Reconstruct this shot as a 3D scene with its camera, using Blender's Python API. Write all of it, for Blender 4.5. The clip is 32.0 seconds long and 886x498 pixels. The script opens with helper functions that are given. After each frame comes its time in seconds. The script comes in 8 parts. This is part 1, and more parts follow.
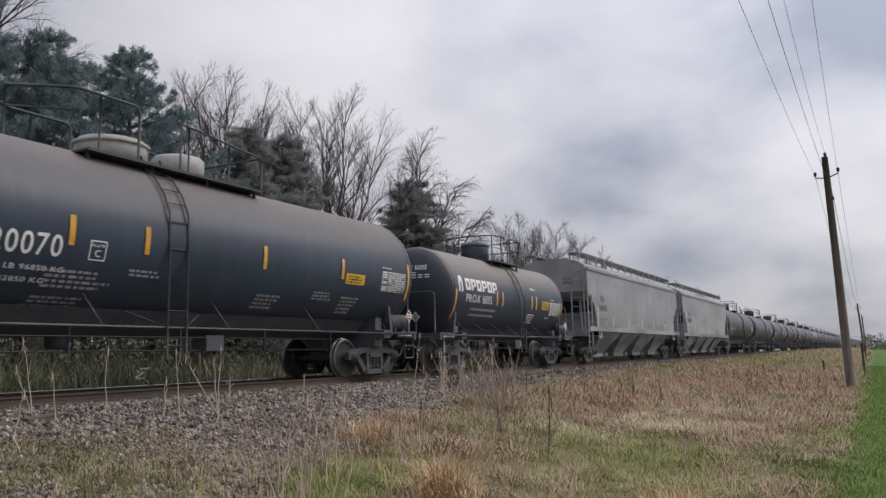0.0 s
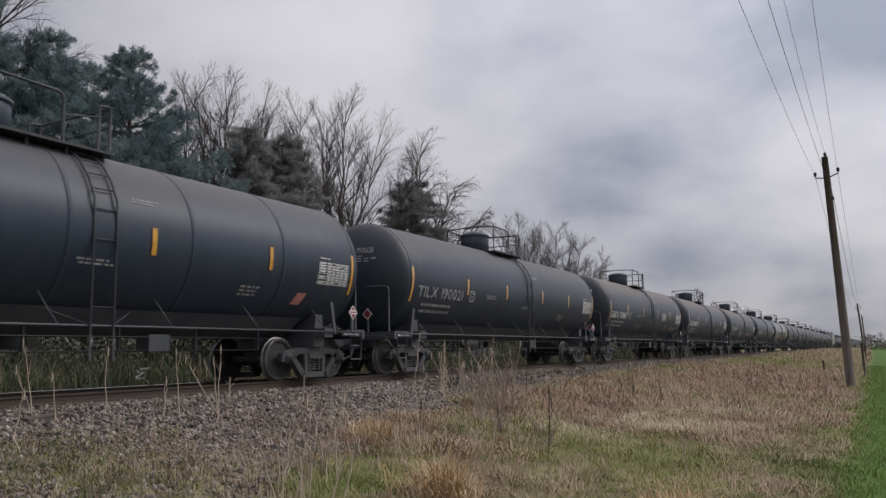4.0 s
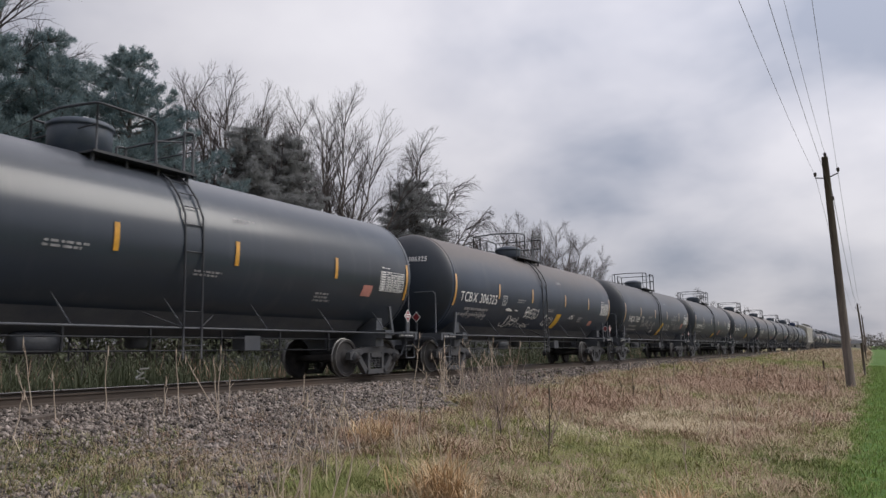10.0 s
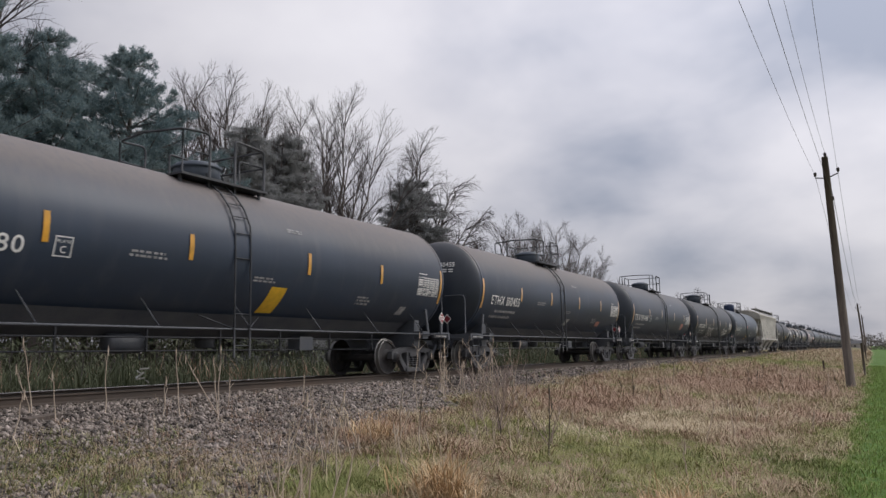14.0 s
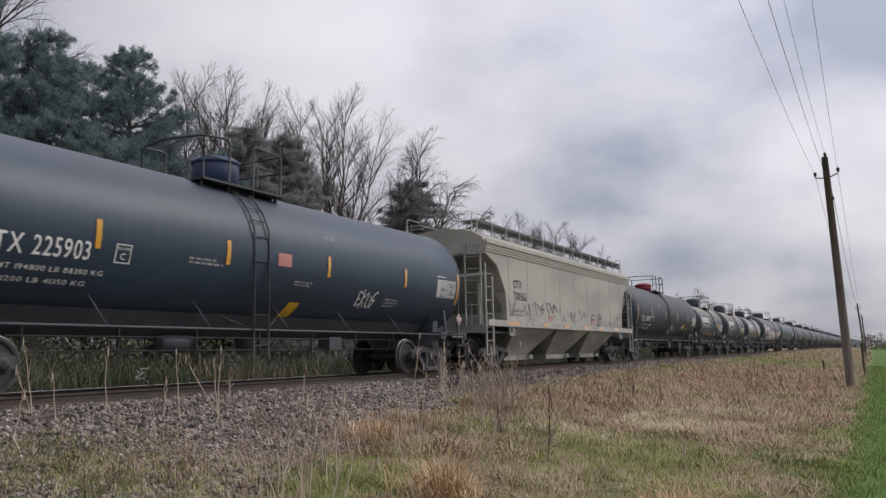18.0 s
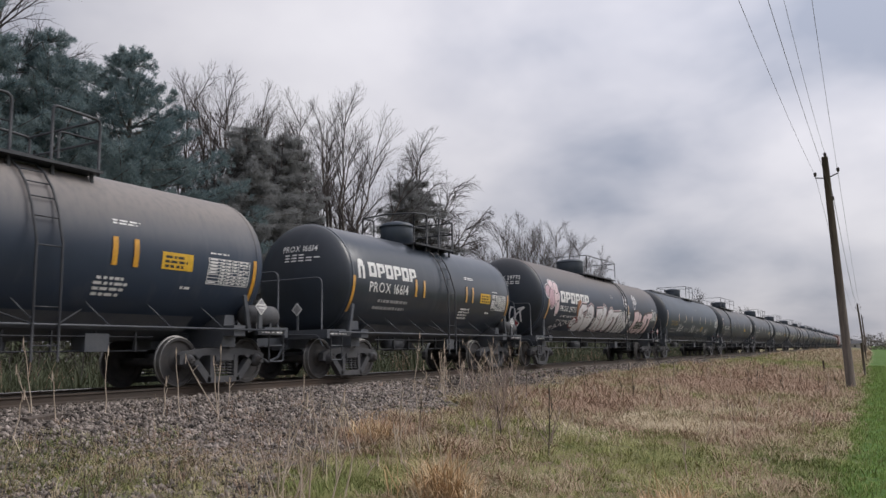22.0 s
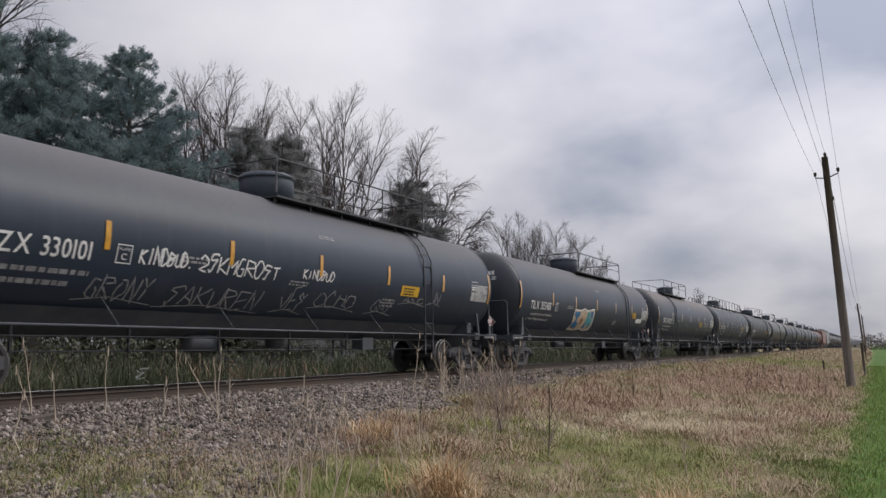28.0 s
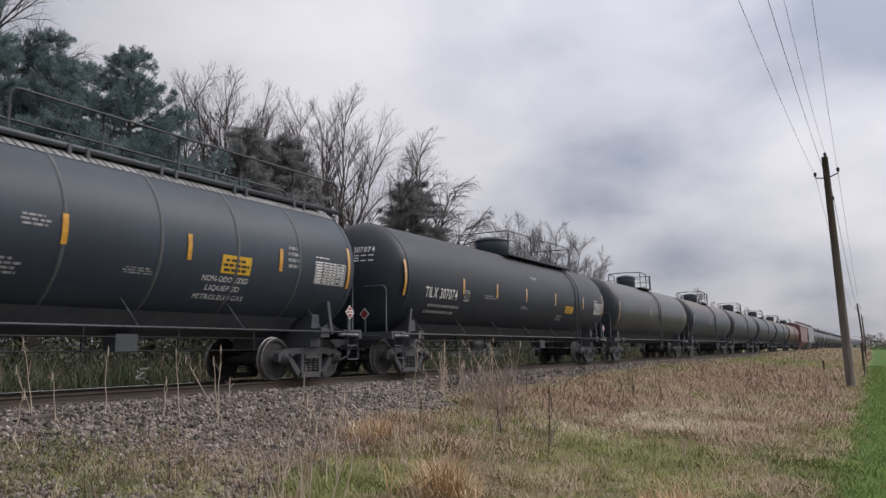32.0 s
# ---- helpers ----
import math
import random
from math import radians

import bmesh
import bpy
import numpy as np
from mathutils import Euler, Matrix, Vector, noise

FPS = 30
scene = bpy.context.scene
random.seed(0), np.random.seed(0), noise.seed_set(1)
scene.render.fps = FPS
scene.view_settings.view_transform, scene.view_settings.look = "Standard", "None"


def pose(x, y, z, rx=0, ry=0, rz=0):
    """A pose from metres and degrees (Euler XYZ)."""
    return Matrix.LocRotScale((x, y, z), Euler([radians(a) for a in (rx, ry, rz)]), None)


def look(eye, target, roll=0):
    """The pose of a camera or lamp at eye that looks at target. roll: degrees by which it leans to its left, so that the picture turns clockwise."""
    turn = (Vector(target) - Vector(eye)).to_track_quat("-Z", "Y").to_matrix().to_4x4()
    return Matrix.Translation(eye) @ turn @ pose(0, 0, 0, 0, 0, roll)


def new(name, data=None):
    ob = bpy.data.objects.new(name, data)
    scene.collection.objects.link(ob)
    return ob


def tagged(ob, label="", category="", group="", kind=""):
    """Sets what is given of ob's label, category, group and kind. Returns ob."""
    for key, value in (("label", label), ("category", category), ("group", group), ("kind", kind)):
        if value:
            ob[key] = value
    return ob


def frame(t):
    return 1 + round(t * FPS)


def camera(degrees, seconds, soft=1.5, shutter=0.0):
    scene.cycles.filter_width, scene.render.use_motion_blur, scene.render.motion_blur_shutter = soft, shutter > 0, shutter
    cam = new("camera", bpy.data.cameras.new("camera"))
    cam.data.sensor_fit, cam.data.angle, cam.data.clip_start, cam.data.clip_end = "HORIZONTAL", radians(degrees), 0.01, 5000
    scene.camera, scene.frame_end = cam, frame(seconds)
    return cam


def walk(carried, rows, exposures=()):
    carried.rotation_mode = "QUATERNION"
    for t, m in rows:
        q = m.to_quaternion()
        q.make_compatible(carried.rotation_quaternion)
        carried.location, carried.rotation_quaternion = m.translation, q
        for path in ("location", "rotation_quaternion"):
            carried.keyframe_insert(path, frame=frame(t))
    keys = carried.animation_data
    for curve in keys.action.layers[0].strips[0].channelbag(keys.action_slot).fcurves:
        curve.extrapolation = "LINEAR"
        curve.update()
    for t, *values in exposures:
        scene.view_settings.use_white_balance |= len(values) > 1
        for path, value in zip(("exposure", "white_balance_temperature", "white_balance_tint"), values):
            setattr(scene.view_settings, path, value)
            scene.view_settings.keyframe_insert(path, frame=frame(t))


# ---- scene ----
# ---- camera: stands still beside the line ----
EYE = Vector((0.0, 0.0, 0.508))
YAW, PITCH, ROLL = radians(28.61), radians(7.68), -1.1
AHEAD = Vector((-math.sin(YAW) * math.cos(PITCH), math.cos(YAW) * math.cos(PITCH), math.sin(PITCH)))
cam = camera(59.42, 32.0, soft=1.45, shutter=0.06)
walk(cam, [(0.0, look(EYE, EYE + 20 * AHEAD, ROLL)), (32.0, look(EYE, EYE + 20 * AHEAD, ROLL))],
     exposures=[(0.0, 0.0), (1.2, 0.0), (2.0, -0.28), (3.5, -0.33), (5.0, 0.0), (32.0, 0.0)])

# ---- light: overcast sky with a weak, wide sun ----
SUN_EL, SUN_ROT = radians(42), radians(42)
TO_SUN = Vector((math.cos(SUN_EL) * math.sin(SUN_ROT), math.cos(SUN_EL) * math.cos(SUN_ROT), math.sin(SUN_EL)))
world = bpy.data.worlds.new("sky")
scene.world = world
world.use_nodes = True


def sky_nodes():
    nt = world.node_tree
    nt.nodes.clear()
    N, L = nt.nodes.new, nt.links.new
    out, bg = N("ShaderNodeOutputWorld"), N("ShaderNodeBackground")
    sky = N("ShaderNodeTexSky")
    sky.sky_type = "NISHITA"
    sky.sun_disc = False
    sky.sun_elevation, sky.sun_rotation = SUN_EL, SUN_ROT
    sky.air_density, sky.dust_density = 1.0, 2.0
    dim = N("ShaderNodeMix")
    dim.data_type, dim.blend_type = "RGBA", "MULTIPLY"
    dim.inputs["Factor"].default_value = 1.0
    L(sky.outputs["Color"], dim.inputs["A"])
    dim.inputs["B"].default_value = (0.1, 0.1, 0.1, 1)
    co = N("ShaderNodeTexCoord")
    # clouds lie on a high plane: the way over its height gives their place
    sep = N("ShaderNodeSeparateXYZ")
    L(co.outputs["Generated"], sep.inputs[0])
    up = N("ShaderNodeMath")
    up.operation = "MAXIMUM"
    up.inputs[1].default_value = 0.0
    L(sep.outputs["Z"], up.inputs[0])
    up2 = N("ShaderNodeMath")
    up2.operation = "ADD"
    up2.inputs[1].default_value = 0.42
    L(up.outputs[0], up2.inputs[0])
    comb = N("ShaderNodeCombineXYZ")
    for i, a in enumerate("XY"):
        d = N("ShaderNodeMath")
        d.operation = "DIVIDE"
        L(sep.outputs[a], d.inputs[0])
        L(up2.outputs[0], d.inputs[1])
        L(d.outputs[0], comb.inputs[i])
    mp = N("ShaderNodeMapping")
    mp.inputs["Location"].default_value = SKY_SHIFT
    L(comb.outputs[0], mp.inputs["Vector"])
    big, fine = N("ShaderNodeTexNoise"), N("ShaderNodeTexNoise")
    for n, sc, det, ro in ((big, 1.1, 2.0, 0.45), (fine, 3.4, 4.0, 0.5)):
        n.inputs["Scale"].default_value, n.inputs["Detail"].default_value = sc, det
        n.inputs["Roughness"].default_value = ro
        n.inputs["Distortion"].default_value = 0.15
        L(mp.outputs[0], n.inputs["Vector"])
    mixn = N("ShaderNodeMix")
    mixn.data_type = "FLOAT"
    mixn.inputs["Factor"].default_value = 0.28
    L(big.outputs["Fac"], mixn.inputs["A"])
    L(fine.outputs["Fac"], mixn.inputs["B"])
    ramp = N("ShaderNodeValToRGB")
    cr = ramp.color_ramp
    cr.elements[0].position, cr.elements[0].color = 0.37, (0.40, 0.43, 0.53, 1)
    cr.elements[1].position, cr.elements[1].color = 0.60, (0.94, 0.918, 0.968, 1)
    e = cr.elements.new(0.45)
    e.color = (0.66, 0.66, 0.74, 1)
    e = cr.elements.new(0.53)
    e.color = (0.85, 0.83, 0.89, 1)
    L(mixn.outputs["Result"], ramp.inputs[0])
    cover = N("ShaderNodeMix")
    cover.data_type = "RGBA"
    cover.inputs["Factor"].default_value = 0.9
    L(dim.outputs["Result"], cover.inputs["A"])
    L(ramp.outputs["Color"], cover.inputs["B"])
    # the cloud is brighter towards the hidden sun
    dot = N("ShaderNodeVectorMath")
    dot.operation = "DOT_PRODUCT"
    L(co.outputs["Generated"], dot.inputs[0])
    dot.inputs[1].default_value = TO_SUN
    glow = N("ShaderNodeMapRange")
    glow.interpolation_type = "SMOOTHSTEP"
    for key, value in (("From Min", -0.6), ("From Max", 1.0), ("To Min", 0.46), ("To Max", 1.2)):
        glow.inputs[key].default_value = value
    L(dot.outputs["Value"], glow.inputs["Value"])
    L(cover.outputs["Result"], bg.inputs["Color"])
    # and darker towards the horizon, as an overcast sky is
    low = N("ShaderNodeMapRange")
    for key, value in (("From Min", 0.0), ("From Max", 0.38), ("To Min", 0.67), ("To Max", 1.0)):
        low.inputs[key].default_value = value
    L(sep.outputs["Z"], low.inputs["Value"])
    both = N("ShaderNodeMath")
    both.operation = "MULTIPLY"
    L(glow.outputs[0], both.inputs[0])
    L(low.outputs[0], both.inputs[1])
    # brightest overhead
    high = N("ShaderNodeMapRange")
    high.interpolation_type = "SMOOTHSTEP"
    for key, value in (("From Min", 0.46), ("From Max", 1.0), ("To Min", 1.0), ("To Max", 1.5)):
        high.inputs[key].default_value = value
    L(sep.outputs["Z"], high.inputs["Value"])
    over = N("ShaderNodeMath")
    over.operation = "MULTIPLY"
    L(both.outputs[0], over.inputs[0])
    L(high.outputs[0], over.inputs[1])
    L(over.outputs[0], bg.inputs["Strength"])
    L(bg.outputs[0], out.inputs["Surface"])


SKY_SHIFT = (0.865, 0.335, 0.0)
sky_nodes()
sun = new("sun", bpy.data.lights.new("sun", "SUN"))
sun.data.energy, sun.data.angle, sun.data.color = 1.4, radians(30), (1.0, 0.95, 0.89)
sun.matrix_world = look(60 * TO_SUN, (0, 0, 0))


# ---- materials ----
def mat(name, base, rough=0.6, metal=0.0, vary=0.25, scale=3.0, bump=0.0, bscale=40.0, second=None, island=0.0, obj_random=0.0, stretch=None, spec=0.5, coat=0.0):
    """Procedural surface: a base colour broken up at two scales towards `second`, with fine relief."""
    m = bpy.data.materials.new(name)
    m.use_nodes = True
    nt = m.node_tree
    N, L = nt.nodes.new, nt.links.new
    bsdf = nt.nodes["Principled BSDF"]
    second = second or tuple(c * (1 - vary) for c in base)
    co = N("ShaderNodeTexCoord")
    src = co.outputs["Object"]
    if stretch:
        mp = N("ShaderNodeMapping")
        mp.inputs["Scale"].default_value = stretch
        L(src, mp.inputs["Vector"])
        src = mp.outputs[0]
    n1, n2 = N("ShaderNodeTexNoise"), N("ShaderNodeTexNoise")
    for n, sc, det in ((n1, scale, 4), (n2, scale * 9, 3)):
        n.inputs["Scale"].default_value, n.inputs["Detail"].default_value = sc, det
        L(src, n.inputs["Vector"])
    add = N("ShaderNodeMath")
    add.operation = "MULTIPLY_ADD"
    add.inputs[1].default_value = 0.4
    L(n2.outputs["Fac"], add.inputs[0])
    L(n1.outputs["Fac"], add.inputs[2])
    rng = N("ShaderNodeMapRange")
    rng.inputs["From Min"].default_value, rng.inputs["From Max"].default_value = 0.5, 0.9
    L(add.outputs[0], rng.inputs["Value"])
    mix = N("ShaderNodeMix")
    mix.data_type = "RGBA"
    mix.inputs["A"].default_value, mix.inputs["B"].default_value = (*base, 1), (*second, 1)
    L(rng.outputs[0], mix.inputs["Factor"])
    col = mix.outputs["Result"]
    for amount, sock in ((island, "geo"), (obj_random, "obj")):
        if amount:
            r = N("ShaderNodeNewGeometry").outputs["Random Per Island"] if sock == "geo" else N("ShaderNodeObjectInfo").outputs["Random"]
            hsv = N("ShaderNodeHueSaturation")
            mr = N("ShaderNodeMapRange")
            mr.inputs["To Min"].default_value, mr.inputs["To Max"].default_value = 1 - amount, 1 + amount
            L(r, mr.inputs["Value"])
            L(mr.outputs[0], hsv.inputs["Value"])
            L(col, hsv.inputs["Color"])
            col = hsv.outputs["Color"]
    L(col, bsdf.inputs["Base Color"])
    bsdf.inputs["Roughness"].default_value, bsdf.inputs["Metallic"].default_value = rough, metal
    bsdf.inputs["Specular IOR Level"].default_value = spec
    bsdf.inputs["Coat Weight"].default_value = coat
    if bump:
        nb, b = N("ShaderNodeTexNoise"), N("ShaderNodeBump")
        nb.inputs["Scale"].default_value, nb.inputs["Detail"].default_value = bscale, 4
        L(src, nb.inputs["Vector"])
        b.inputs["Strength"].default_value, b.inputs["Distance"].default_value = bump, 0.02
        L(nb.outputs["Fac"], b.inputs["Height"])
        L(b.outputs[0], bsdf.inputs["Normal"])
    return m


def car_paint(name, base, dust=(0.19, 0.155, 0.125), dusty=0.6, top=(3.3, 4.1), rough=0.38, streak=0.14, grime_bounce=0.36):
    """Weathered car paint: settled dust on the upper side, run-off streaks, grime from below that also paints bounced
    light low on tanks.
    """
    m = bpy.data.materials.new(name)
    m.use_nodes = True
    nt = m.node_tree
    N, L = nt.nodes.new, nt.links.new
    bsdf = nt.nodes["Principled BSDF"]

    def math_(op, a, b=None, c=None, clamp=False):
        n = N("ShaderNodeMath")
        n.operation, n.use_clamp = op, clamp
        for i, v in enumerate((a, b, c)):
            if v is None:
                continue
            if isinstance(v, (int, float)):
                n.inputs[i].default_value = v
            else:
                L(v, n.inputs[i])
        return n.outputs[0]

    def noise_(scale, detail, stretch):
        mp, n = N("ShaderNodeMapping"), N("ShaderNodeTexNoise")
        mp.inputs["Scale"].default_value = stretch
        L(co.outputs["Object"], mp.inputs["Vector"])
        shift = N("ShaderNodeVectorMath")
        shift.operation = "ADD"
        L(mp.outputs[0], shift.inputs[0])
        rv = N("ShaderNodeCombineXYZ")
        L(math_("MULTIPLY", info.outputs["Random"], 37.0), rv.inputs[1])
        L(rv.outputs[0], shift.inputs[1])
        n.inputs["Scale"].default_value, n.inputs["Detail"].default_value = scale, detail
        L(shift.outputs[0], n.inputs["Vector"])
        return n.outputs["Fac"]

    def ramp_(v, lo, hi):
        r = N("ShaderNodeMapRange")
        r.interpolation_type = "SMOOTHSTEP"
        L(v, r.inputs["Value"])
        r.inputs["From Min"].default_value, r.inputs["From Max"].default_value = lo, hi
        return r.outputs[0]

    def mix_(f, a, b):
        x = N("ShaderNodeMix")
        x.data_type = "RGBA"
        L(f, x.inputs["Factor"])
        for s, v in (("A", a), ("B", b)):
            if isinstance(v, tuple):
                x.inputs[s].default_value = (*v, 1)
            else:
                L(v, x.inputs[s])
        return x.outputs["Result"]

    co, info = N("ShaderNodeTexCoord"), N("ShaderNodeObjectInfo")
    sep = N("ShaderNodeSeparateXYZ")
    L(co.outputs["Object"], sep.inputs[0])
    z = sep.outputs["Z"]
    cloud = noise_(0.8, 5, (1, 0.35, 1))
    fine = noise_(9.0, 4, (1, 1, 0.25))
    runs = noise_(3.0, 3, (1, 1, 0.07))
    upz = math_("ADD", z, math_("MULTIPLY", math_("SUBTRACT", cloud, 0.5), 0.5))
    f_top = math_("MULTIPLY", ramp_(upz, *top), dusty)
    f_top = math_("MULTIPLY", f_top, ramp_(fine, -0.5, 0.7))
    f_run = math_("MULTIPLY", ramp_(runs, 0.52, 0.72), streak)
    # low grime; on dark tanks it also paints in light bounced off the ground
    f_low = math_("MULTIPLY", math_("MULTIPLY", ramp_(z, 2.2, 0.9), ramp_(cloud, 0.35, 0.65)), grime_bounce)
    deep = sum(base) < 0.3
    if deep:
        base, dust, top = (base[0] * 0.84, base[1] * 0.90, base[2] * 0.95), (dust[0] * 0.91, dust[1] * 0.93, dust[2] * 0.98), (top[0] + 0.2, top[1] + 0.1)
    dark = tuple(c * 0.75 for c in base)
    col = mix_(ramp_(cloud, 0.35, 0.65), base, dark)
    col = mix_(f_run, col, tuple(0.5 * c + 0.5 * (0.8 * sum(dust) / 3 + 0.2 * d) for c, d in zip(base, dust)))
    col = mix_(f_low, col, tuple(0.2 * d + 0.35 * k * sum(dust) / 3 for d, k in zip(dust, (0.92, 1.0, 1.1))))
    col = mix_(f_top, col, dust)
    L(col, bsdf.inputs["Base Color"])
    bsdf.inputs["Coat Weight"].default_value, bsdf.inputs["Coat Roughness"].default_value = (0.25 if rough < 0.35 else 0.0), 0.15
    bsdf.inputs["Specular IOR Level"].default_value = 0.38 if deep else 0.5
    L(math_("ADD", rough, math_("MULTIPLY", math_("ADD", f_top, f_low), 0.35)), bsdf.inputs["Roughness"])
    b = N("ShaderNodeBump")
    b.inputs["Strength"].default_value, b.inputs["Distance"].default_value = 0.25, 0.01
    L(noise_(1.6, 2, (1, 0.6, 1)), b.inputs["Height"])
    L(b.outputs[0], bsdf.inputs["Normal"])
    return m


M = {}
M["black"] = car_paint("paint_black", (0.036, 0.050, 0.076), dust=(0.19, 0.17, 0.155), dusty=0.6, top=(2.9, 3.95), rough=0.43)
M["black_short"] = car_paint("paint_black_short_tank", (0.038, 0.054, 0.084), dust=(0.30, 0.265, 0.235), dusty=0.95, top=(2.3, 3.5), rough=0.48)
M["black_dusty"] = car_paint("paint_black_dusty", (0.039, 0.054, 0.083), dust=(0.245, 0.205, 0.175), dusty=0.75, top=(2.75, 3.9), rough=0.44)
M["black_clean"] = car_paint("paint_black_clean", (0.040, 0.050, 0.066), dust=(0.20, 0.20, 0.205), dusty=0.35, rough=0.3)
M["blue_black"] = car_paint("paint_blue_black", (0.046, 0.060, 0.080), dust=(0.13, 0.13, 0.13), dusty=0.45, rough=0.5)
# front tank ends: their shade is put into a darker, less dusty black
M["head"] = car_paint("tank_end_shade", (0.030, 0.037, 0.049), dust=(0.12, 0.11, 0.105), dusty=0.35, top=(3.2, 4.1), rough=0.5)
M["slate"] = car_paint("paint_slate", (0.040, 0.062, 0.092), dust=(0.14, 0.14, 0.15), dusty=0.45, rough=0.44)
M["grey_tank"] = car_paint("paint_grey_tank", (0.046, 0.052, 0.062), dust=(0.21, 0.21, 0.215), dusty=0.7, top=(2.7, 3.9))
M["brown_tank"] = car_paint("paint_brown_tank", (0.050, 0.046, 0.048), dusty=0.7)
M["red_brown"] = car_paint("paint_red_brown", (0.135, 0.062, 0.062), dusty=0.4)
M["orange_pale"] = car_paint("paint_pale_orange", (0.235, 0.115, 0.105), dusty=0.3)
M["hopper_grey"] = car_paint("paint_hopper_grey", (0.31, 0.325, 0.35), dust=(0.22, 0.21, 0.19), dusty=0.3, top=(3.9, 4.7), rough=0.5, streak=0.2, grime_bounce=0.8)
M["hopper_cream"] = car_paint("paint_hopper_cream", (0.40, 0.39, 0.35), dust=(0.30, 0.26, 0.21), dusty=0.3, top=(3.8, 4.6), rough=0.55, streak=0.45, grime_bounce=0.7)
M["hopper_chord"] = mat("paint_cream_clean", (0.42, 0.41, 0.37), 0.55, second=(0.34, 0.32, 0.28), scale=2.0)
M["under"] = mat("underframe_black", (0.056, 0.064, 0.080), 0.55, vary=0.4, second=(0.088, 0.094, 0.104), scale=2.0, bump=0.2)
M["truck"] = mat("cast_steel_dusty", (0.050, 0.054, 0.064), 0.75, second=(0.088, 0.087, 0.09), scale=3.0, bump=0.3)
M["wheel"] = mat("wheel_steel_rusty", (0.050, 0.050, 0.054), 0.8, 0.0, second=(0.080, 0.075, 0.073), scale=5.0, spec=0.2)
M["tread"] = mat("wheel_tread_bright", (0.26, 0.255, 0.25), 0.42, 0.7, vary=0.2)
M["rail_steel"] = mat("rail_web_rust", (0.085, 0.060, 0.045), 0.8, second=(0.05, 0.042, 0.036), scale=2.0, bump=0.2, stretch=(1, 0.2, 1))
M["rail_head"] = mat("rail_head_polished", (0.50, 0.49, 0.47), 0.22, 0.95, vary=0.2)
M["white"] = mat("lettering_white", (0.80, 0.80, 0.79), 0.6, vary=0.2, scale=8)
M["white_worn"] = mat("lettering_worn", (0.40, 0.40, 0.41), 0.7, vary=0.5, scale=10)
M["yellow"] = mat("reflective_yellow", (0.74, 0.37, 0.03), 0.4, vary=0.35, scale=8)
M["yellow_sign"] = mat("sign_yellow", (0.75, 0.45, 0.03), 0.45, vary=0.2, scale=8)
M["white_stripe"] = mat("reflective_white", (0.66, 0.63, 0.55), 0.4, vary=0.3, scale=8)


def tape_gloss(m):
    """Mirror-backed sheeting: the gloss grows at flat angles."""
    nt = m.node_tree
    N, L = nt.nodes.new, nt.links.new
    weight, power, gloss, mix = N("ShaderNodeLayerWeight"), N("ShaderNodeMath"), N("ShaderNodeBsdfGlossy"), N("ShaderNodeMixShader")
    weight.inputs["Blend"].default_value = 0.5
    power.operation = "POWER"
    power.inputs[1].default_value = 2.6
    gloss.inputs["Roughness"].default_value = 0.3
    L(weight.outputs["Facing"], power.inputs[0])
    L(power.outputs[0], mix.inputs[0])
    L(nt.nodes["Principled BSDF"].outputs[0], mix.inputs[1])
    L(gloss.outputs[0], mix.inputs[2])
    L(mix.outputs[0], nt.nodes["Material Output"].inputs["Surface"])


tape_gloss(M["yellow"])
tape_gloss(M["white_stripe"])
M["panel"] = mat("decal_black", (0.03, 0.03, 0.032), 0.5)
M["red"] = mat("placard_red", (0.30, 0.04, 0.05), 0.5, vary=0.3)
M["pink"] = mat("decal_faded_red", (0.55, 0.24, 0.20), 0.55, vary=0.3)
M["black_letter"] = mat("lettering_black", (0.03, 0.03, 0.03), 0.6)
M["stencil_grey"] = mat("lettering_faded_grey", (0.14, 0.14, 0.145), 0.6)
M["grating_dark"] = mat("grating_black", (0.045, 0.045, 0.048), 0.7, vary=0.3)
M["opening"] = mat("dark_bay_sheet", (0.032, 0.035, 0.041), 0.8)
M["chrome_spray"] = mat("spray_paint_white", (0.74, 0.73, 0.76), 0.55, vary=0.14, scale=3)
M["spray_pink"] = mat("spray_paint_pink", (0.60, 0.40, 0.46), 0.55, vary=0.2, scale=6)
M["spray_blue"] = mat("spray_paint_blue", (0.04, 0.22, 0.48), 0.55, vary=0.4, scale=6)
M["spray_teal"] = mat("spray_paint_teal", (0.10, 0.42, 0.48), 0.55, vary=0.3, scale=6)
M["spray_cream"] = mat("spray_paint_cream", (0.66, 0.52, 0.36), 0.55, vary=0.3, scale=6)
M["spray_outline"] = mat("spray_paint_dark", (0.05, 0.045, 0.05), 0.55)
M["spray_orange"] = mat("spray_paint_orange", (0.36, 0.17, 0.09), 0.6, vary=0.4)
M["spray_rose"] = mat("spray_paint_rose", (0.72, 0.57, 0.60), 0.55, vary=0.15, scale=3)
M["black_deep"] = car_paint("paint_deep_black", (0.026, 0.034, 0.050), dust=(0.11, 0.105, 0.10), dusty=0.5, top=(3.0, 4.0), rough=0.5)
M["spray_gold"] = mat("spray_paint_gold", (0.42, 0.29, 0.10), 0.6, vary=0.3)
M["spray_red"] = mat("spray_paint_red", (0.20, 0.03, 0.03), 0.6, vary=0.3)
M["hopper_roof"] = mat("running_board_grating", (0.20, 0.20, 0.205), 0.7, vary=0.3)
M["dome_white"] = mat("dome_light_grey", (0.42, 0.42, 0.41), 0.55, vary=0.3, second=(0.28, 0.27, 0.25))
